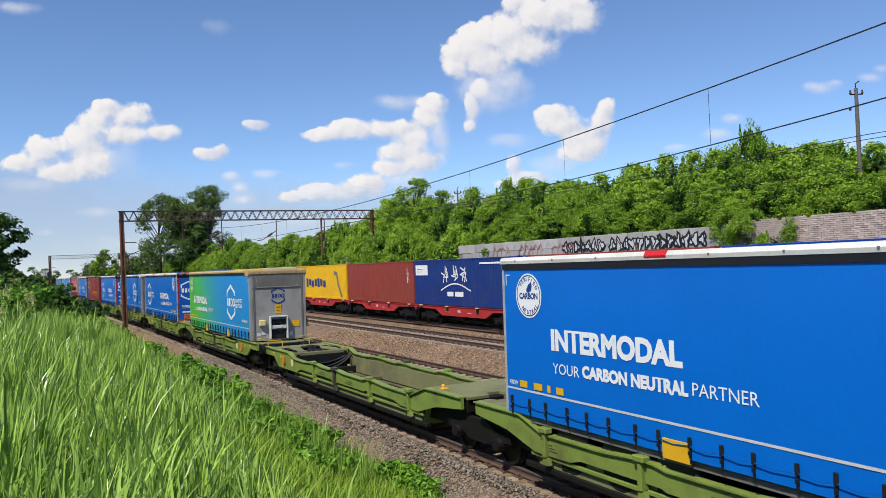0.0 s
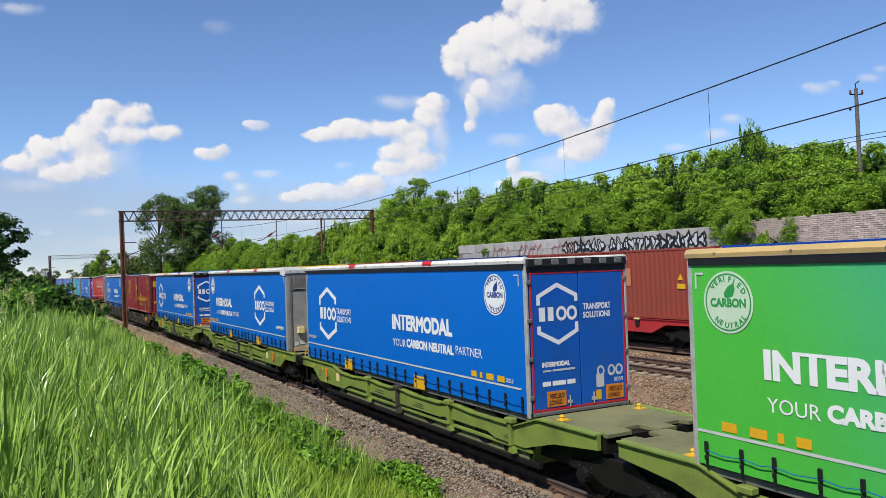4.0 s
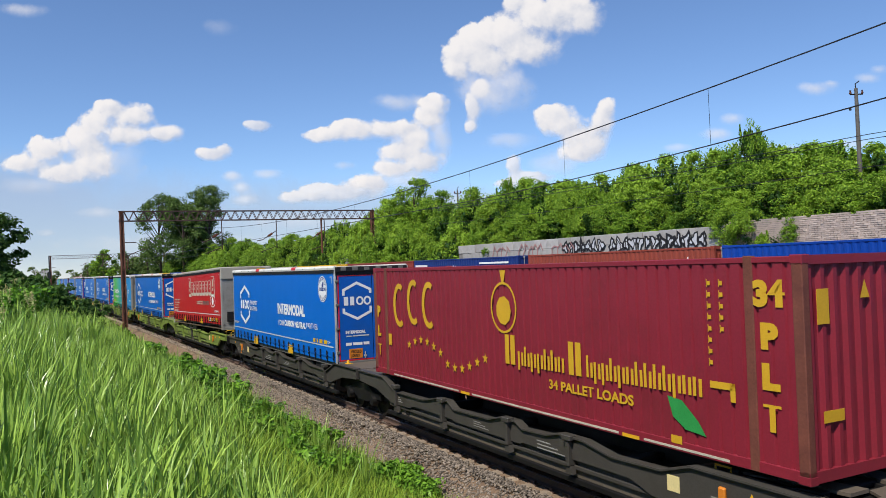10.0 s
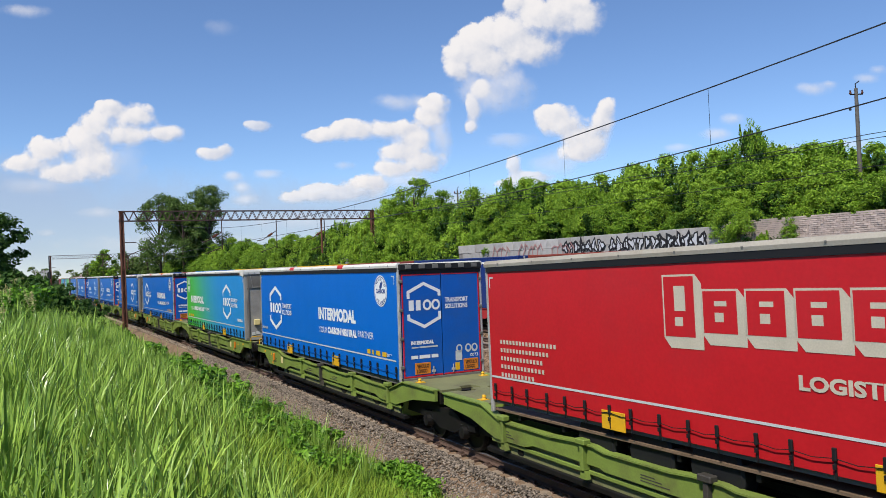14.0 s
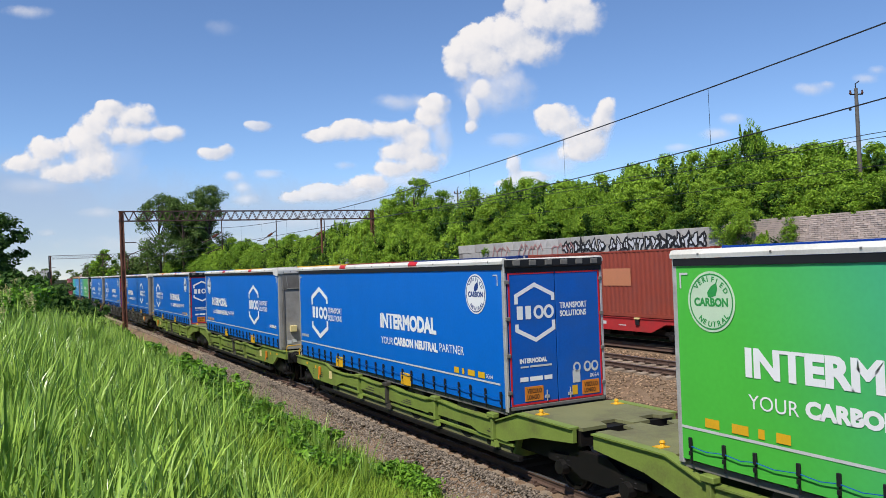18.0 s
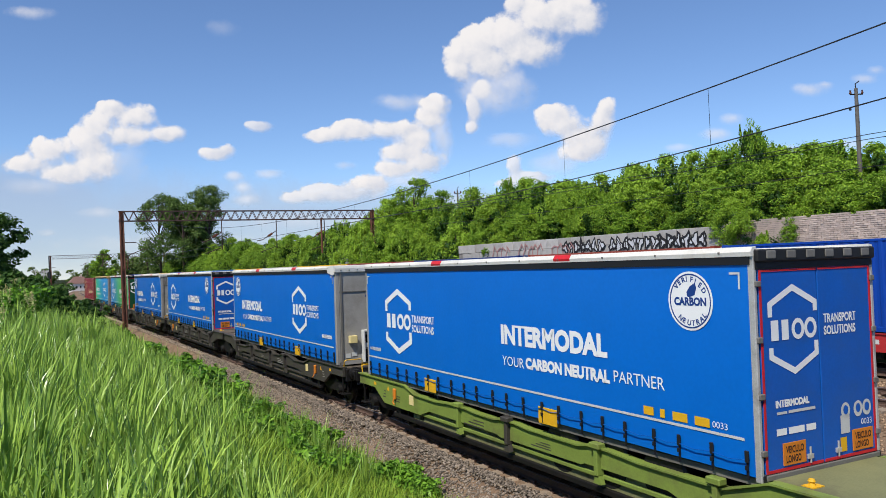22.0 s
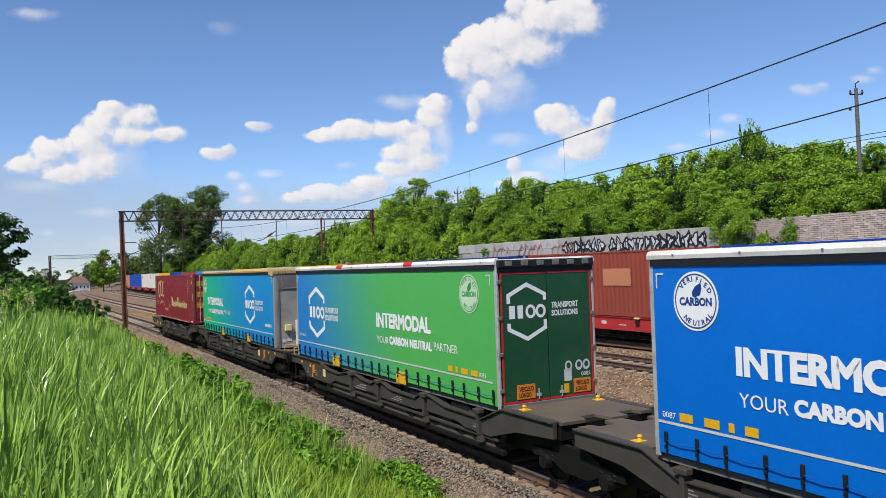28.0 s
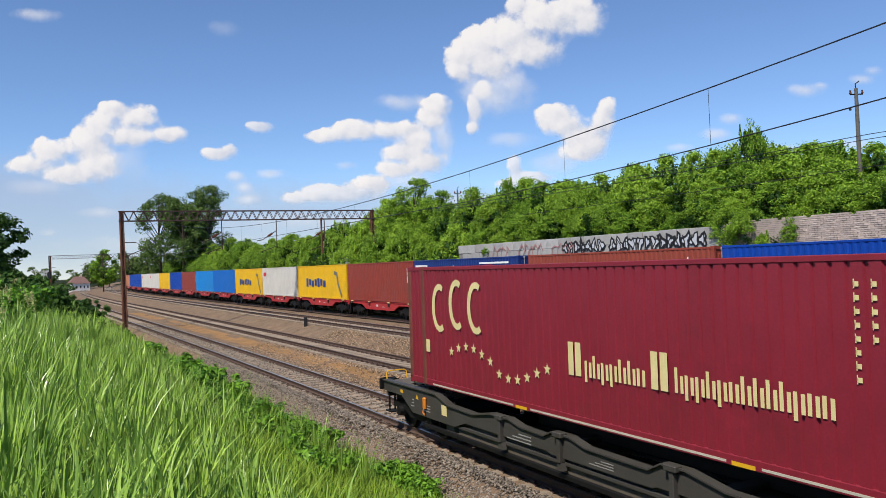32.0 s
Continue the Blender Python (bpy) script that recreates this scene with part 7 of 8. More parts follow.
def blade_field(name, spots, heights, widths, lean, material, label, seed, joints=3, spring=0.0, cores=None):
    """Bent tapering blades as one mesh; spots are rows of x, y, z."""
    rng = np.random.default_rng(seed)
    n = len(spots)
    ang = rng.random(n) * 2 * np.pi
    if cores is not None:
        out = spots[:, :2] - cores[:, :2]
        ang = np.arctan2(out[:, 1], out[:, 0]) + rng.normal(size=n) * 0.6
    tilt = lean * (0.25 + rng.random(n) ** 1.5)
    wind = np.array([0.16, 0.08])
    dirx = np.cos(ang) * 1.0 + wind[0]
    diry = np.sin(ang) * 1.0 + wind[1]
    face = ang + np.pi / 2 + rng.normal(size=n) * 0.5
    wx, wy = np.cos(face), np.sin(face)
    start = heights * spring * rng.random(n) ** 0.6
    rings = []
    for k in range(joints + 1):
        f = k / joints
        bend = tilt * f ** 1.7
        c = np.stack([spots[:, 0] + dirx * bend * heights, spots[:, 1] + diry * bend * heights, spots[:, 2] + start + heights * (f - 0.34 * tilt * f ** 2)], 1)
        w = widths * (0.55 + 1.3 * f - 1.8 * f * f) * 0.5
        rings += [c - np.stack([wx * w, wy * w, 0 * w], 1), c + np.stack([wx * w, wy * w, 0 * w], 1)]
    v = np.stack(rings, 1)
    m = 2 * (joints + 1)
    base = np.arange(n, dtype=np.int32)[:, None, None] * m
    pat = np.array([[2 * k, 2 * k + 1, 2 * k + 3, 2 * k + 2] for k in range(joints)], dtype=np.int32)[None]
    idx = (base + pat).reshape(-1)
    me = bpy.data.meshes.new(name)
    me.vertices.add(n * m)
    me.vertices.foreach_set("co", v.ravel())
    q = n * joints
    me.loops.add(q * 4)
    me.loops.foreach_set("vertex_index", idx)
    me.polygons.add(q)
    me.polygons.foreach_set("loop_start", np.arange(q, dtype=np.int32) * 4)
    me.polygons.foreach_set("loop_total", np.full(q, 4, dtype=np.int32))
    me.update(calc_edges=True)
    me.materials.append(M[material])
    me.shade_smooth()
    return tagged(new(name, me), label, "grass", kind="stuff")


def scatter(n, s0, s1, o0, o1, seed, keep=None, power=1.0):
    rng = random.Random(seed)
    out = []
    while len(out) < n:
        s = s1 - (s1 - s0) * rng.random() ** power
        o = rng.uniform(o0, o1)
        p = at(s, o)
        if p.x * p.x + p.y * p.y < 3.7 ** 2:
            continue
        if p.y < -1.0 or (keep and not keep(s, o)):
            n -= 1 if rng.random() < 0.5 else 0
            continue
        out.append((p.x, p.y, ground_z(s, o) - 0.03))
    return np.array(out)


def tufted(a):
    """Taller and lower patches."""
    return np.array([1.05 + 0.42 * noise.noise((x * 0.8, y * 0.8, 4.0)) + 0.25 * noise.noise((x * 2.6, y * 2.6, 8.0)) for x, y, z in a])


def tufts(n, per, s0, s1, o0, o1, seed, keep, wide):
    """Grass in bunches: blade places, the middle of each blade's bunch and the bunch's own height."""
    rng = np.random.default_rng(seed)
    c = scatter(n, s0, s1, o0, o1, seed, keep)
    size = tufted(c) * (0.62 + 0.76 * rng.random(len(c)))
    cores = np.repeat(c, per, 0)
    a = cores + np.concatenate([rng.normal(size=(len(cores), 2)) * wide, np.zeros((len(cores), 1))], 1)
    return a, cores, np.repeat(size, per)


def build_grass():
    rng = np.random.default_rng(5)
    tall = lambda s, o: o > 6.7 + 0.09 * max(0.0, s + 2) - 0.06 * max(0.0, -10 - s) + 1.0 * noise.noise((s * 0.25, 0, 1.0)) and noise.noise((s * 1.1, o * 1.1, 7.0)) > -0.18
    a, c, h = tufts(7600, 14, -7, 16, 4.8, 12, 1, tall, 0.08)
    blade_field("tall_grass", a, h * (0.21 + 0.23 * rng.random(len(a))), 0.011 + 0.02 * rng.random(len(a)) ** 1.5, 0.46, "grass", "tall lush green grass on the near bank", 2, 3, 0.9, c)
    a, c, h = tufts(4200, 15, -36, -6, 4.3, 14, 3, tall, 0.12)
    blade_field("tall_grass", a, h * (0.24 + 0.26 * rng.random(len(a))), 0.016 + 0.024 * rng.random(len(a)) ** 1.5, 0.46, "grass", "tall green grass further along the bank", 4, 3, 0.9, c)
    # low blades in the dark tone, standing for shade at the tufts' feet
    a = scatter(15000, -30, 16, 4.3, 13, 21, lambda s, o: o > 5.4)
    blade_field("low_grass", a, 0.16 + 0.22 * rng.random(len(a)), 0.02 + 0.02 * rng.random(len(a)), 0.6, "grass_deep", "low grass coloured dark for the shade under tall blades", 22, 2, 0.2)
    a = scatter(30000, -170, -34, 4.0, 17, 5, None, 1.5)
    blade_field("tall_grass", a, 0.5 + 0.5 * rng.random(len(a)), 0.06 + 0.07 * rng.random(len(a)), 0.5, "grass", "distant tall grass along the bank", 6, 2, 0.5)
    short = lambda s, o: o < 7.0 and o > 2.3 + 0.45 * noise.noise((s * 0.5, 3.0, 1.0)) and noise.noise((s * 0.7, o * 0.9, 6.0)) > -0.45
    a = scatter(38000, -12, 12, 2.0, 7.0, 7, short)
    blade_field("short_grass", a, 0.12 + 0.26 * rng.random(len(a)), 0.009 + 0.012 * rng.random(len(a)), 0.7, "grass_short", "short yellow-green grass at the foot of the bank", 8, 3, 0.3)
    a = scatter(20000, -70, -10, 2.0, 5.4, 9, short, 1.3)
    blade_field("short_grass", a, 0.16 + 0.28 * rng.random(len(a)), 0.025 + 0.02 * rng.random(len(a)), 0.6, "grass_short", "short grass beside the ballast", 10, 2, 0.3)
    a, c, h = tufts(420, 12, -24, 4, 2.8, 6.8, 15, lambda s, o: noise.noise((s * 0.6, o * 0.8, 2.0)) > -0.2, 0.08)
    blade_field("meadow_grass", a, h * (0.36 + 0.36 * rng.random(len(a))), 0.012 + 0.016 * rng.random(len(a)), 0.42, "grass", "loose bright grass among the weeds", 16, 3, 0.4, c)
    # seed heads on stalks
    a = scatter(230, -60, 4, 9.5, 14, 11)
    blade_field("seed_heads", a, 1.1 + 0.35 * rng.random(len(a)), np.full(len(a), 0.006), 0.35, "plume", "pale grass seed stalks", 12, 4)
    tops = [(x, y, z + 1.15 + 0.25 * random.random()) for x, y, z in a]
    me = leaf_mesh("seed_plumes", tops, [(0.05, 0.05, 0.18)] * len(tops), 30, 0.028, "plume", 13)
    tagged(new("seed_plumes", me), "pale feathery grass plumes", "grass", kind="stuff")


def weed_patch(spots, seed, height, width, leaf, label, material="weed"):
    for i, (s, o) in enumerate(spots):
        rng = random.Random(seed + i)
        root = thing("weed_clump", label, "weed", "weeds on the bank")
        cs, rs = [], []
        st = Shape()
        h = height * rng.uniform(0.75, 1.2)
        for k in range(14):
            a, r = rng.uniform(0, 6.28), rng.uniform(0, width / 2)
            z = h * rng.uniform(0.35, 1.0)
            c = (r * math.cos(a), r * math.sin(a), z)
            cs.append(c)
            rs.append((0.18, 0.18, 0.15))
            st.tube([(c[0] * 0.4, c[1] * 0.4, -0.1), (c[0] * 0.8, c[1] * 0.8, z * 0.6), c], 0.008, 4)
        tagged(part("stem_cluster", st, "weed", root), kind="stuff")
        part("foliage", leaf_mesh("foliage", cs, rs, 34, leaf * rng.uniform(0.8, 1.2), material, seed + i, flat=0.4), material, root)
        root.matrix_basis = Matrix.Translation(at(s, o, ground_z(s, o) - 0.02)) @ Matrix.Rotation(rng.uniform(0, 6.28), 4, "Z")


def build_weeds():
    rng = random.Random(31)
    weed_patch([(-21 + k * 0.3 + rng.uniform(-0.3, 0.3), 3.9 + rng.uniform(-1.1, 1.6)) for k in range(0, 36, 2)], 300, 0.85, 1.0, 0.1, "dark broad-leaved weeds at the foot of the bank")
    weed_patch([(-6.6 + k * 0.26 + rng.uniform(-0.4, 0.4), 4.2 + rng.uniform(-1.5, 1.7)) for k in range(22)], 345, 0.55, 0.9, 0.07, "leafy weeds among the short grass")
    weed_patch([(-10 + k * 0.4, 5.0 + rng.uniform(-0.6, 0.8)) for k in range(12)], 380, 0.85, 1.1, 0.09, "leafy weeds below the tall grass")
    weed_patch([(-1 + k * 0.4, 5.2 + rng.uniform(-0.9, 0.9)) for k in range(12)], 460, 0.45, 0.9, 0.065, "leafy weeds below the tall grass")
    weed_patch([(2.4 + rng.uniform(-1.1, 1.1), 2.45 + rng.uniform(-0.25, 0.3)) for k in range(9)], 340, 0.42, 0.5, 0.06, "bright green nettle-like weeds beside the ballast")
    weed_patch([(-24 - k * 1.6, 4.0 + rng.uniform(-0.8, 0.8)) for k in range(16)], 360, 0.6, 1.0, 0.12, "dark leafy weeds along the bank")
    weed_patch([(-6 - k * 2.2, 9.6 + rng.uniform(-0.6, 2.0)) for k in range(14)], 390, 1.5, 1.3, 0.08, "tall leafy elder weeds on top of the bank")
    weed_patch([(-20 - k * 1.7 + rng.uniform(-0.8, 0.8), 7.6 + rng.uniform(-1.6, 2.4)) for k in range(46)] + [(-13 - k * 0.55 + rng.uniform(-0.4, 0.4), 9.4 + rng.uniform(-1.2, 1.6)) for k in range(14)], 420, 1.6, 1.5, 0.1, "tall dark leafy weeds along the crest of the bank", "leaf_dark")


def build_stones():
    """Loose ballast: bumpy stones scattered on the shoulders."""
    rng = np.random.default_rng(9)
    base = np.array([(1, 0, 0), (-1, 0, 0), (0, 1, 0), (0, -1, 0), (0, 0, 0.8), (0, 0, -0.6), (0.6, 0.6, 0.5), (-0.6, -0.6, 0.45)], float)
    tri = np.array([(6, 0, 2), (6, 2, 4), (6, 4, 0), (7, 1, 3), (7, 3, 4), (7, 4, 1), (0, 4, 3), (2, 1, 4), (0, 3, 5), (3, 1, 5), (1, 2, 5), (2, 0, 5)], dtype=np.int32)
    for name, n, s0, s1, o0, o1, size, label, lift in (("ballast_stones", 30000, -26, 9.5, 1.25, 2.75, 0.03, "grey-brown ballast stones on the near shoulder", 0.012), ("ballast_stones", 50000, -30, 10, -12.9, -1.3, 0.036, "brown ballast stones between the tracks", 0.012), ("ballast_stones", 7000, -60, -2, -1.25, 1.25, 0.04, "ballast stones between the sleepers", 0.012), ("ballast_stones", 5000, -26, 9.5, 1.14, 1.42, 0.032, "ballast stones heaped over the sleeper ends", 0.035)):
        s = s1 - (s1 - s0) * rng.random(n)
        o = o0 + (o1 - o0) * rng.random(n)
        ok = ~((o > -3.2) & (o < -1.9) & (s < -5) & (rng.random(n) < 0.6))
        s, o = s[ok], o[ok]
        n = len(s)
        pos = np.array([at(a, b, ground_z(a, b)) for a, b in zip(s, o)])
        r = size * (0.55 + 0.9 * rng.random(n))
        sh = base[None] * (0.75 + 0.5 * rng.random((n, 8, 1))) * r[:, None, None]
        ang = rng.random(n) * 6.28
        c, d = np.cos(ang)[:, None], np.sin(ang)[:, None]
        v = np.stack([sh[..., 0] * c - sh[..., 1] * d, sh[..., 0] * d + sh[..., 1] * c, sh[..., 2]], -1) + pos[:, None] + np.array([0, 0, lift])
        me = bpy.data.meshes.new(name)
        me.vertices.add(n * 8)
        me.vertices.foreach_set("co", v.ravel())
        idx = (np.arange(n, dtype=np.int32)[:, None, None] * 8 + tri[None]).reshape(-1)
        me.loops.add(len(idx))
        me.loops.foreach_set("vertex_index", idx)
        q = n * len(tri)
        me.polygons.add(q)
        me.polygons.foreach_set("loop_start", np.arange(q, dtype=np.int32) * 3)
        me.polygons.foreach_set("loop_total", np.full(q, 3, dtype=np.int32))
        me.update(calc_edges=True)
        me.materials.append(M["stone_rust" if o1 < 0 else "stone"])
        tagged(new(name, me), label, "ballast", kind="stuff")


# ================= far house =================
def build_house():
    root = thing("house", "distant white house with red-brown hipped roof", "house")
    p = Vector((-125.5, 266.0, 0.0))
    part("wall", Shape().box(-6, 6, -4, 4, -1, 3.4), "plaster", root)
    part("roof", Shape().add([(-6.5, -4.5, 3.4), (6.5, -4.5, 3.4), (6.5, 4.5, 3.4), (-6.5, 4.5, 3.4), (-3, 0, 7.0), (3, 0, 7.0)], [(0, 1, 5, 4), (1, 2, 5), (2, 3, 4, 5), (3, 0, 4), (0, 3, 2, 1)]), "roof_tile", root)
    part("chimney", Shape().box(1.4, 2.1, -0.4, 0.4, 6.0, 8.2, c=0.03), "brick", root)
    for x in (-4.4, -2.2, 0.2, 2.4, 4.6):
        w = part("window", Shape().box(x - 0.55, x + 0.55, -4.06, -4.0, 0.9, 2.4), "white", root)
        part("pane", Shape().box(x - 0.42, x + 0.42, -4.08, -4.05, 1.0, 2.3), "glass", w)
    root.matrix_basis = Matrix.Translation(p) @ Matrix.Rotation(radians(40), 4, "Z")
    root.scale = (0.52, 0.52, 0.68)


# ================= clouds: thin glowing sheets of mist far off =========
CLOUD_D = 3000.0
PX = CLOUD_D * math.tan(radians(LENS / 2)) / 784.0


def cloud_material(name="glowing_cloud", shade=(0.55, 0.61, 0.72), lit_tone=(1.0, 0.965, 0.915), lumps=0.22, ragged=1.15, soft=0.6):
    """Billowing mist: rounded lumps on a soft body, crisp towards the sun's side and frayed below. It glows, with sunny
    and shaded tones painted in.
    """
    m = bpy.data.materials.new(name)
    m.use_nodes = True
    n, l = nodes_of(m)
    n.remove(n["Principled BSDF"])
    att = n.new("ShaderNodeAttribute")
    att.attribute_name = "thick"
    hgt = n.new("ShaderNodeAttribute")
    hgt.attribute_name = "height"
    tc = n.new("ShaderNodeTexCoord")

    def math_node(op, a, b, c=None):
        q = n.new("ShaderNodeMath")
        q.operation = op
        for i, x in enumerate((a, b) if c is None else (a, b, c)):
            if isinstance(x, (int, float)):
                q.inputs[i].default_value = x
            else:
                l.new(x, q.inputs[i])
        return q.outputs[0]

    def billow(shift):
        mp = n.new("ShaderNodeMapping")
        mp.inputs["Location"].default_value = shift
        l.new(tc.outputs["Object"], mp.inputs[0])
        t = n.new("ShaderNodeTexNoise")
        t.inputs["Scale"].default_value, t.inputs["Detail"].default_value, t.inputs["Roughness"].default_value = 0.0105, 8, 0.57
        l.new(mp.outputs[0], t.inputs[0])
        warp = n.new("ShaderNodeVectorMath")
        warp.operation = "MULTIPLY_ADD"
        l.new(t.outputs["Color"], warp.inputs[0])
        warp.inputs[1].default_value = (36, 36, 0)
        l.new(mp.outputs[0], warp.inputs[2])
        v = n.new("ShaderNodeTexVoronoi")
        v.feature = "SMOOTH_F1"
        v.inputs["Scale"].default_value, v.inputs["Smoothness"].default_value, v.inputs["Detail"].default_value, v.inputs["Roughness"].default_value = 0.019, 0.35, 1.5, 0.5
        l.new(warp.outputs[0], v.inputs["Vector"])
        lump = math_node("MULTIPLY", math_node("SUBTRACT", 0.42, v.outputs["Distance"]), lumps)
        return math_node("MULTIPLY_ADD", math_node("SUBTRACT", t.outputs[0], 0.5), ragged, lump)
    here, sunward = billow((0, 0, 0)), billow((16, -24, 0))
    dens = math_node("ADD", att.outputs["Fac"], here)
    mask = n.new("ShaderNodeMapRange")
    mask.interpolation_type = "SMOOTHSTEP"
    mask.inputs[1].default_value = 0.1
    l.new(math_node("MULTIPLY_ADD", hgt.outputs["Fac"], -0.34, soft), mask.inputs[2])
    mask.inputs[3].default_value, mask.inputs[4].default_value = 0, 0.97
    l.new(dens, mask.inputs[0])
    # sunlight painted in: picks the lit or the shade tone of the glow
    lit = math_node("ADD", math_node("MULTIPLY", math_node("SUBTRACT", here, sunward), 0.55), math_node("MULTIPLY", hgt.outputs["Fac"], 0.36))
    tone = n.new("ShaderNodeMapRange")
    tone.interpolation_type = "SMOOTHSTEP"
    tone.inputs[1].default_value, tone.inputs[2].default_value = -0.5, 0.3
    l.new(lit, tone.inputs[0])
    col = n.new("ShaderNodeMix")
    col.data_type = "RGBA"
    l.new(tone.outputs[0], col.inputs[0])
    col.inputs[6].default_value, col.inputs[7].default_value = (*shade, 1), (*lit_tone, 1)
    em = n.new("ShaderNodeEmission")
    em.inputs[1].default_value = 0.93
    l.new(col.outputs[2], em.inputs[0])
    tr = n.new("ShaderNodeBsdfTransparent")
    mx = n.new("ShaderNodeMixShader")
    fade = n.new("ShaderNodeAttribute")
    fade.attribute_name = "veil"
    l.new(math_node("MULTIPLY", mask.outputs[0], fade.outputs["Fac"]), mx.inputs[0])
    l.new(tr.outputs[0], mx.inputs[1])
    l.new(em.outputs[0], mx.inputs[2])
    l.new(mx.outputs[0], n["Material Output"].inputs[0])
    return m


def cloud(puffs, drift, veil=1.0, label="white cumulus cloud in the blue sky", material=""):
    """A cloud of overlapping puffs (right, up, half width, half height) in steps of a thousandth of the picture's width."""
    k = PX * 1.568
    P = [(a * k, b * k, c * k, d * k) for a, b, c, d in puffs]
    x0, x1 = min(a - 1.8 * c for a, b, c, d in P), max(a + 1.8 * c for a, b, c, d in P)
    y0, y1 = min(b - 1.8 * d for a, b, c, d in P), max(b + 1.8 * d for a, b, c, d in P)
    cx, cy = (x0 + x1) / 2, (y0 + y1) / 2
    nx = max(8, min(70, int((x1 - x0) / 9)))
    ny = max(8, min(70, int((y1 - y0) / 9)))
    X, Y = np.meshgrid(np.linspace(x0, x1, nx + 1), np.linspace(y0, y1, ny + 1))
    T = np.zeros_like(X)
    for a, b, c, d in P:
        r2 = ((X - a) / c) ** 2 + ((Y - b) / d) ** 2
        T = T + np.exp(5 * (1.15 - 0.85 * np.sqrt(r2)))
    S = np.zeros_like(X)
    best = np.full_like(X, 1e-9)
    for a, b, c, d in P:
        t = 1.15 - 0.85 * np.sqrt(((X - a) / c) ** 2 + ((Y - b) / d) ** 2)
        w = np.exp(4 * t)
        # upper left of each puff counts as its painted sunny side
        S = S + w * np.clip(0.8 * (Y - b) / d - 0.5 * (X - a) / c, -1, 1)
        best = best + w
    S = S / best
    T = np.log(np.maximum(T, 1e-3)) / 5
    T = np.maximum(T, -0.9)
    rim = np.minimum.reduce([X - x0, x1 - X, (Y - y0), (y1 - Y)]) / (0.12 * min(x1 - x0, y1 - y0))
    T = np.where(rim < 1, T - (1 - rim) * 0.8, T)
    me = bpy.data.meshes.new("cloud")
    me.from_pydata(np.stack([X.ravel() - cx, Y.ravel() - cy, 0 * X.ravel()], 1).tolist(), [], [(j * (nx + 1) + i, j * (nx + 1) + i + 1, (j + 1) * (nx + 1) + i + 1, (j + 1) * (nx + 1) + i) for j in range(ny) for i in range(nx)])
    me.attributes.new("thick", "FLOAT", "POINT").data.foreach_set("value", T.ravel())
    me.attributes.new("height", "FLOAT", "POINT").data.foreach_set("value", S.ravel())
    me.attributes.new("veil", "FLOAT", "POINT").data.foreach_set("value", np.full(T.size, veil))
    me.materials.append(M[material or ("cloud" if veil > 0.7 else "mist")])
    ob = tagged(new("cloud", me), label, "cloud", "drifting clouds", "structure")
    far = CLOUD_D + len(CLOUDS) * 6
    f = far / CLOUD_D
    ob.scale = (f, f, f)
    ob.matrix_basis = CAM_POSE @ Matrix.Translation((cx * f, cy * f, -far)) @ Matrix.Diagonal((f, f, f, 1))
    CLOUDS.append((ob, (cx * f, cy * f, -far), (drift[0] * k * f, drift[1] * k * f)))


CLOUDS = []


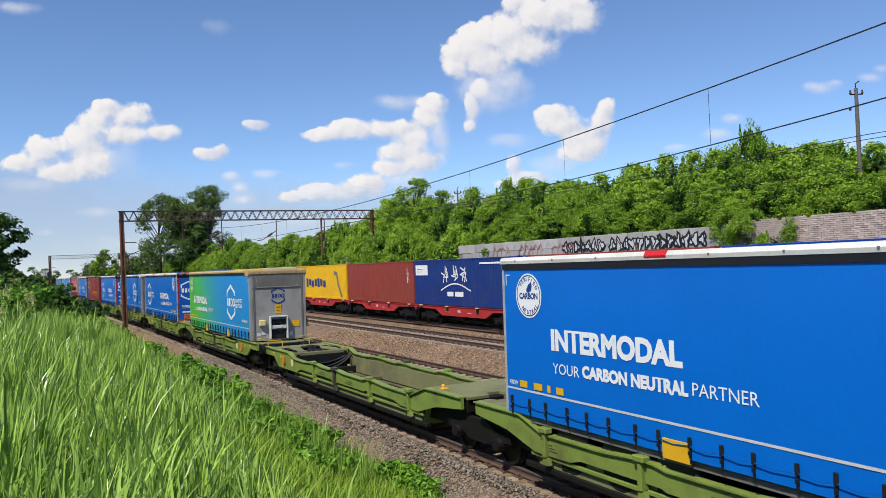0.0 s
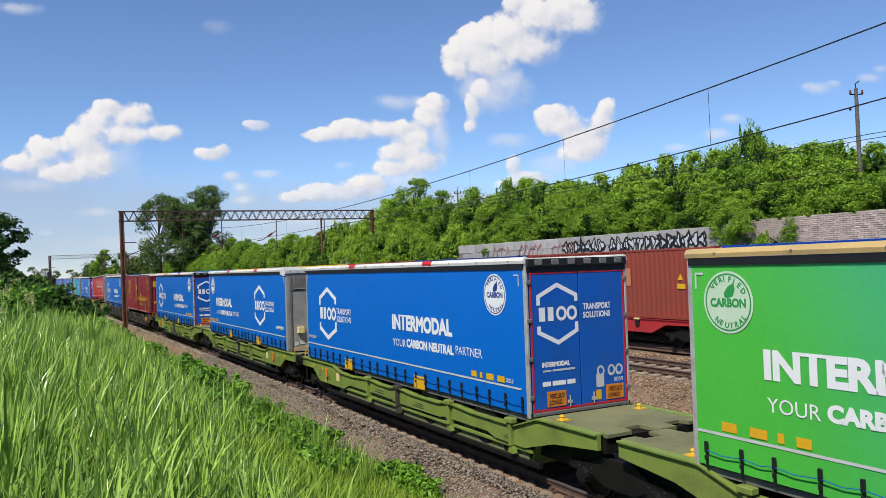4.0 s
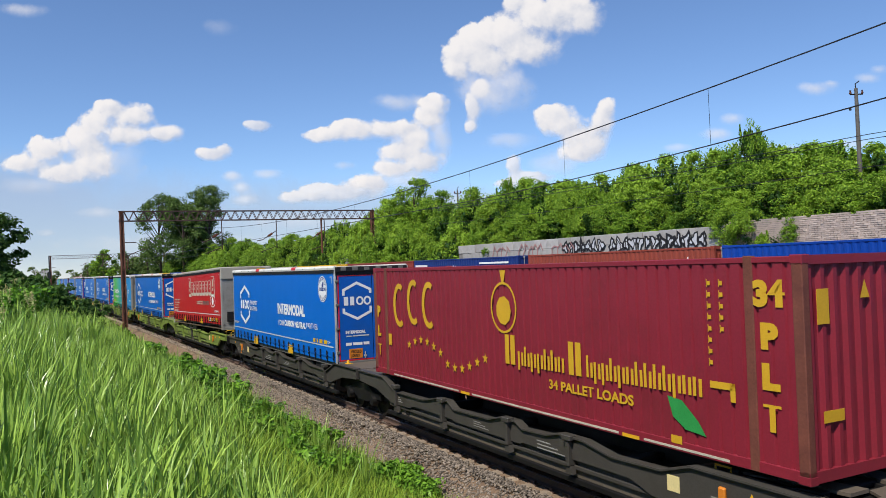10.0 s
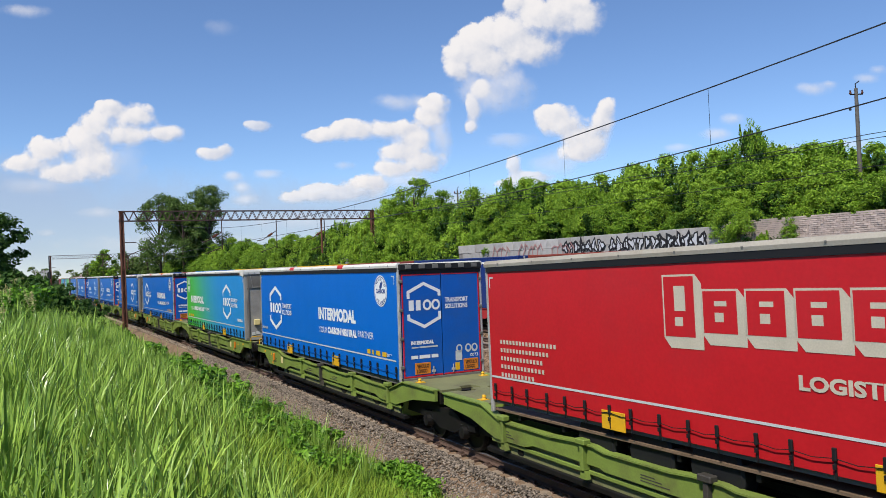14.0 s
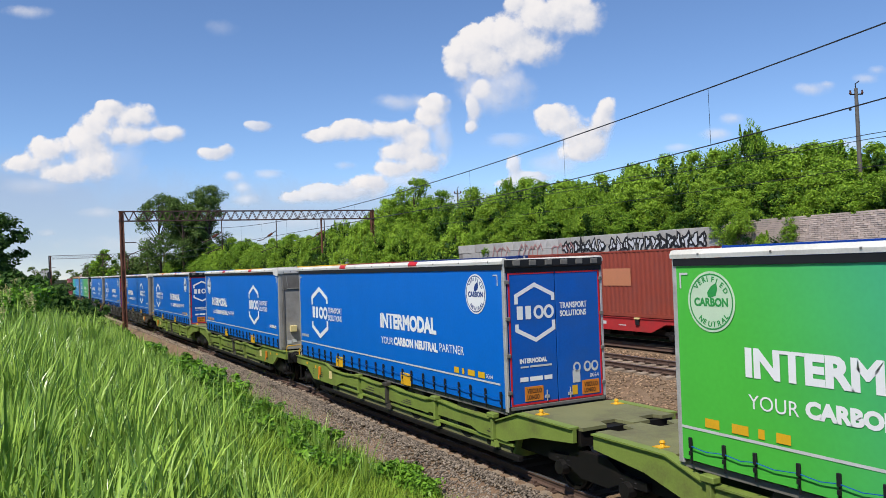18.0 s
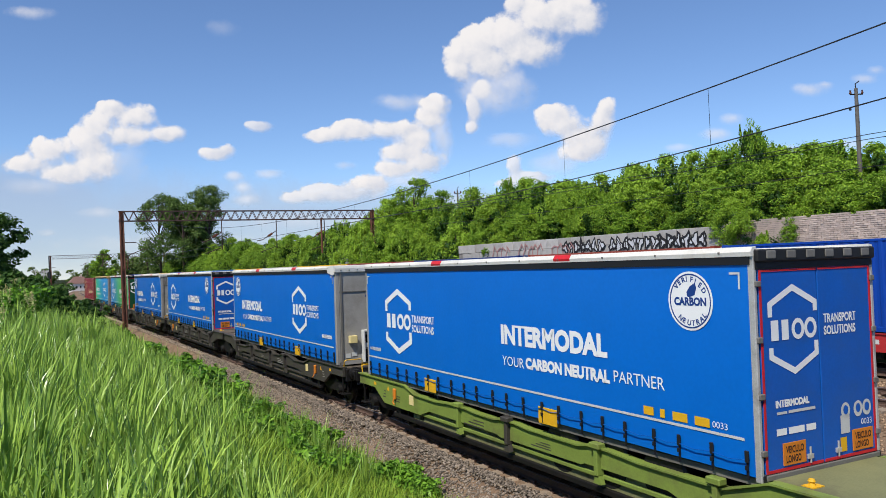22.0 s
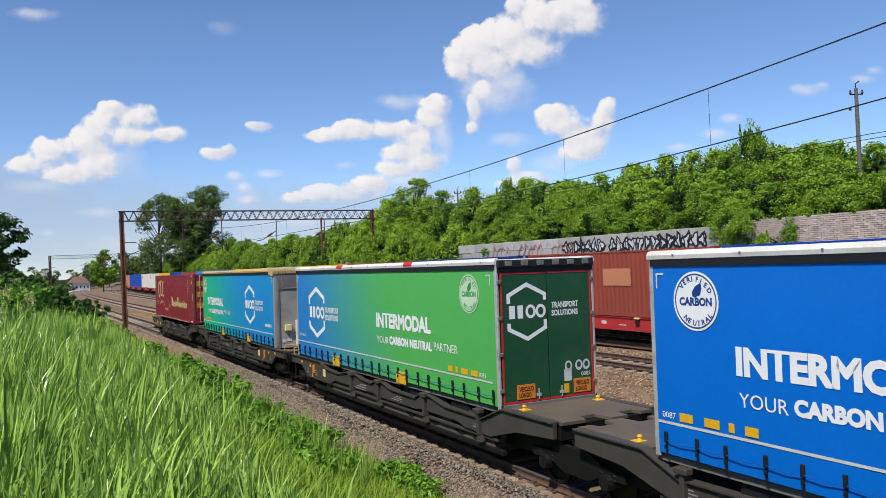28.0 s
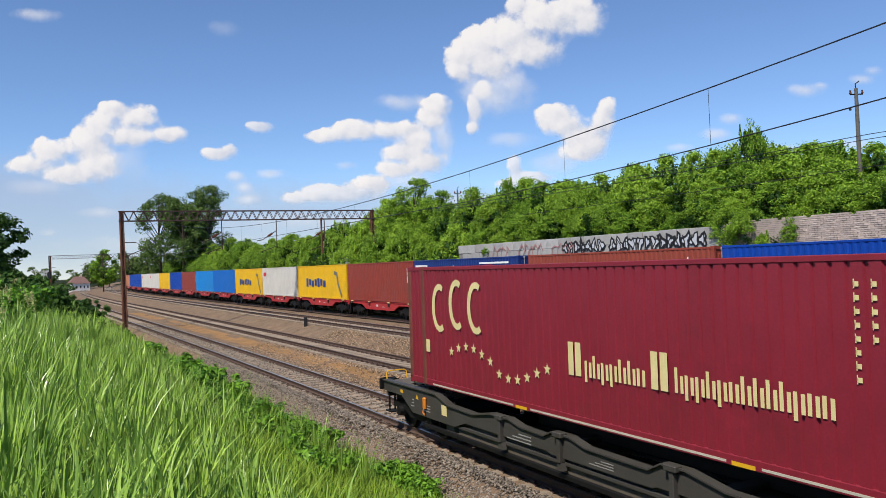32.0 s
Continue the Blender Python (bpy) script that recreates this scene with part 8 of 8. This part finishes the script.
def build_clouds():
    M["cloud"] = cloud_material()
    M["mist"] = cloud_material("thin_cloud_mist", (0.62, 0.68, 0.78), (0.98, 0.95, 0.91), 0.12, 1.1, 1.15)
    cloud([(-376, 160, 18, 13), (-350, 149, 23, 14), (-318, 130, 26, 10), (-360, 128, 31, 11), (-395, 140, 20, 17), (-404, 119, 23, 19), (-393, 95, 26, 19), (-446, 112, 27, 14), (-427, 85, 38, 13), (-474, 96, 26, 10)], (7, -2), 1.0)
    cloud([(-363, 99, 26, 26), (-462, 71, 45, 11)], (7, -2), 0.35, "thin veil of cloud")
    cloud([(-263, 107, 20, 8), (-250, 112, 10, 7)], (9, 0), 0.95)
    cloud([(-209, 140, 17, 7)], (4, -2), 0.8)
    cloud([(-135, 128, 24, 8), (-101, 135, 29, 12), (-66, 133, 26, 11), (-42, 136, 14, 8), (-9, 163, 18, 15), (-18, 146, 18, 14), (-31, 123, 23, 17), (-52, 109, 19, 10), (-23, 99, 22, 15), (-59, 90, 23, 10), (-82, 74, 24, 11)], (4, -1), 1.0)
    cloud([(-117, 63, 38, 10), (-146, 61, 23, 10), (-90, 70, 30, 12), (-165, 58, 20, 7)], (4, -1), 0.85, "white cumulus cloud low above the trees")
    cloud([(-3, 125, 14, 29), (-41, 77, 32, 15)], (4, -1), 0.6, "soft lower veil of a cumulus cloud")
    cloud([(-50, 165, 28, 10), (-29, 166, 13, 8)], (4, 0), 0.6)
    cloud([(145, 272, 32, 22), (112, 263, 38, 22), (79, 278, 15, 11), (74, 242, 37, 20), (42, 233, 27, 18), (20, 221, 22, 17), (15, 202, 17, 13), (50, 210, 31, 20), (93, 225, 36, 19), (158, 257, 18, 18)], (4, -3), 1.0)
    cloud([(55, 176, 42, 26), (74, 186, 26, 19)], (3, -2), 0.68, "soft grey underside of a cumulus cloud")
    cloud([(42, 179, 14, 13), (33, 159, 9, 17), (31, 138, 8, 8)], (3, -2), 0.9)
    cloud([(128, 151, 22, 13), (138, 138, 27, 15), (158, 123, 23, 17), (152, 106, 22, 11), (186, 158, 11, 14), (179, 140, 13, 14), (116, 143, 9, 11), (170, 114, 13, 14)], (1, 1), 1.0)
    cloud([(77, 122, 31, 10), (128, 96, 32, 17)], (1, 1), 0.4, "thin veil of cloud")
    cloud([(81, 94, 9, 14), (98, 80, 24, 8), (77, 73, 24, 6)], (1, 0), 0.8)
    cloud([(-239, 82, 13, 6), (-200, 84, 18, 7), (-228, 68, 13, 8), (-226, 55, 18, 8)], (5, 0), 0.62)
    cloud([(-478, 272, 29, 8)], (22, -8), 0.6)
    cloud([(426, 182, 22, 8), (443, 187, 11, 5)], (-17, -3), 0.65)
    cloud([(482, 193, 17, 6), (496, 203, 13, 6)], (-10, -2), 0.5)
    cloud([(327, 146, 17, 8), (309, 129, 20, 8)], (-2, 0), 0.6)
    cloud([(-390, 40, 29, 7), (-449, 17, 18, 6), (-339, 92, 5, 4), (265, 114, 18, 5), (-110, 94, 14, 5), (249, 135, 9, 4)], (3, 0), 0.4, "thin pale cloud")
    cloud([(-254, 251, 20, 10)], (8, -2), 0.2, "thin white veil of cloud")
    cloud([(399, 109, 38, 8), (348, 114, 32, 6), (469, 117, 29, 8)], (1, 0), 0.5, "thin pale cloud above the bushes")
    cloud([(-300, 5, 130, 12), (-130, 30, 120, 12), (60, 55, 110, 10)], (1, 0), 0.3, "hazy band of cloud above the horizon")
    # haze painted as a glowing grey sheet that dulls the bright horizon
    M["haze_glow"] = cloud_material("distant_haze_glow", (0.38, 0.44, 0.57), (0.46, 0.51, 0.62), 0.0, 0.3, 0.9)
    cloud([(-480, 20, 150, 80), (-330, 0, 170, 75), (-160, 10, 150, 60), (0, 30, 120, 40)], (1, 0), 0.62, "glowing grey-lavender sheet of painted haze above the horizon", "haze_glow")


# ================= motion of the train and the clouds =================
def motions():
    for ob, q, tilt, turn, lift in MOVING:
        walk(ob, [(k * 0.5, on_track(q, k * 0.5, tilt, turn, lift)) for k in range(65)])
    for ob, q, tilt, turn, lift in MOVING:
        way = 1 if turn == 0 else -1
        for axle in [c for c in ob.children if c.name.startswith("wheelset")]:
            place = Matrix.Translation(axle.location)
            walk(axle, [(k / 15, place @ Matrix.Rotation(way * run(k / 15) / 0.46, 4, "Y")) for k in range(481)])
    for ob, p, d in CLOUDS:
        a = CAM_POSE @ Matrix.Translation(p)
        b = CAM_POSE @ Matrix.Translation((p[0] + d[0], p[1] + d[1], p[2]))
        walk(ob, [(0.0, a), (32.0, b)])


# ================= building, in order =================
build_ground()
TRACKS = [build_track("track_1", lambda s: 0.0, 0.0, -338, 60, 13, True, "busy railway track with bright rails on dusty sleepers", CANT),
          build_track("track_2", off2, Z2, -338, 60, 4, False, "rusty railway track in brown ballast"),
          build_track("track_3", off3, Z3, -338, 60, 12, True, "railway track on raised grey ballast"),
          build_track("track_4", off4, Z4, -338, 60, 20, False, "far railway track under the standing train")]
build_wall()
build_overhead()
build_train()
build_standing_train()
build_house()
build_plants()
build_weeds()
build_grass()
build_clouds()
build_stones()
for track_root, track_spec in TRACKS[:3]:
    lay_sleepers(track_root, track_spec)
motions()
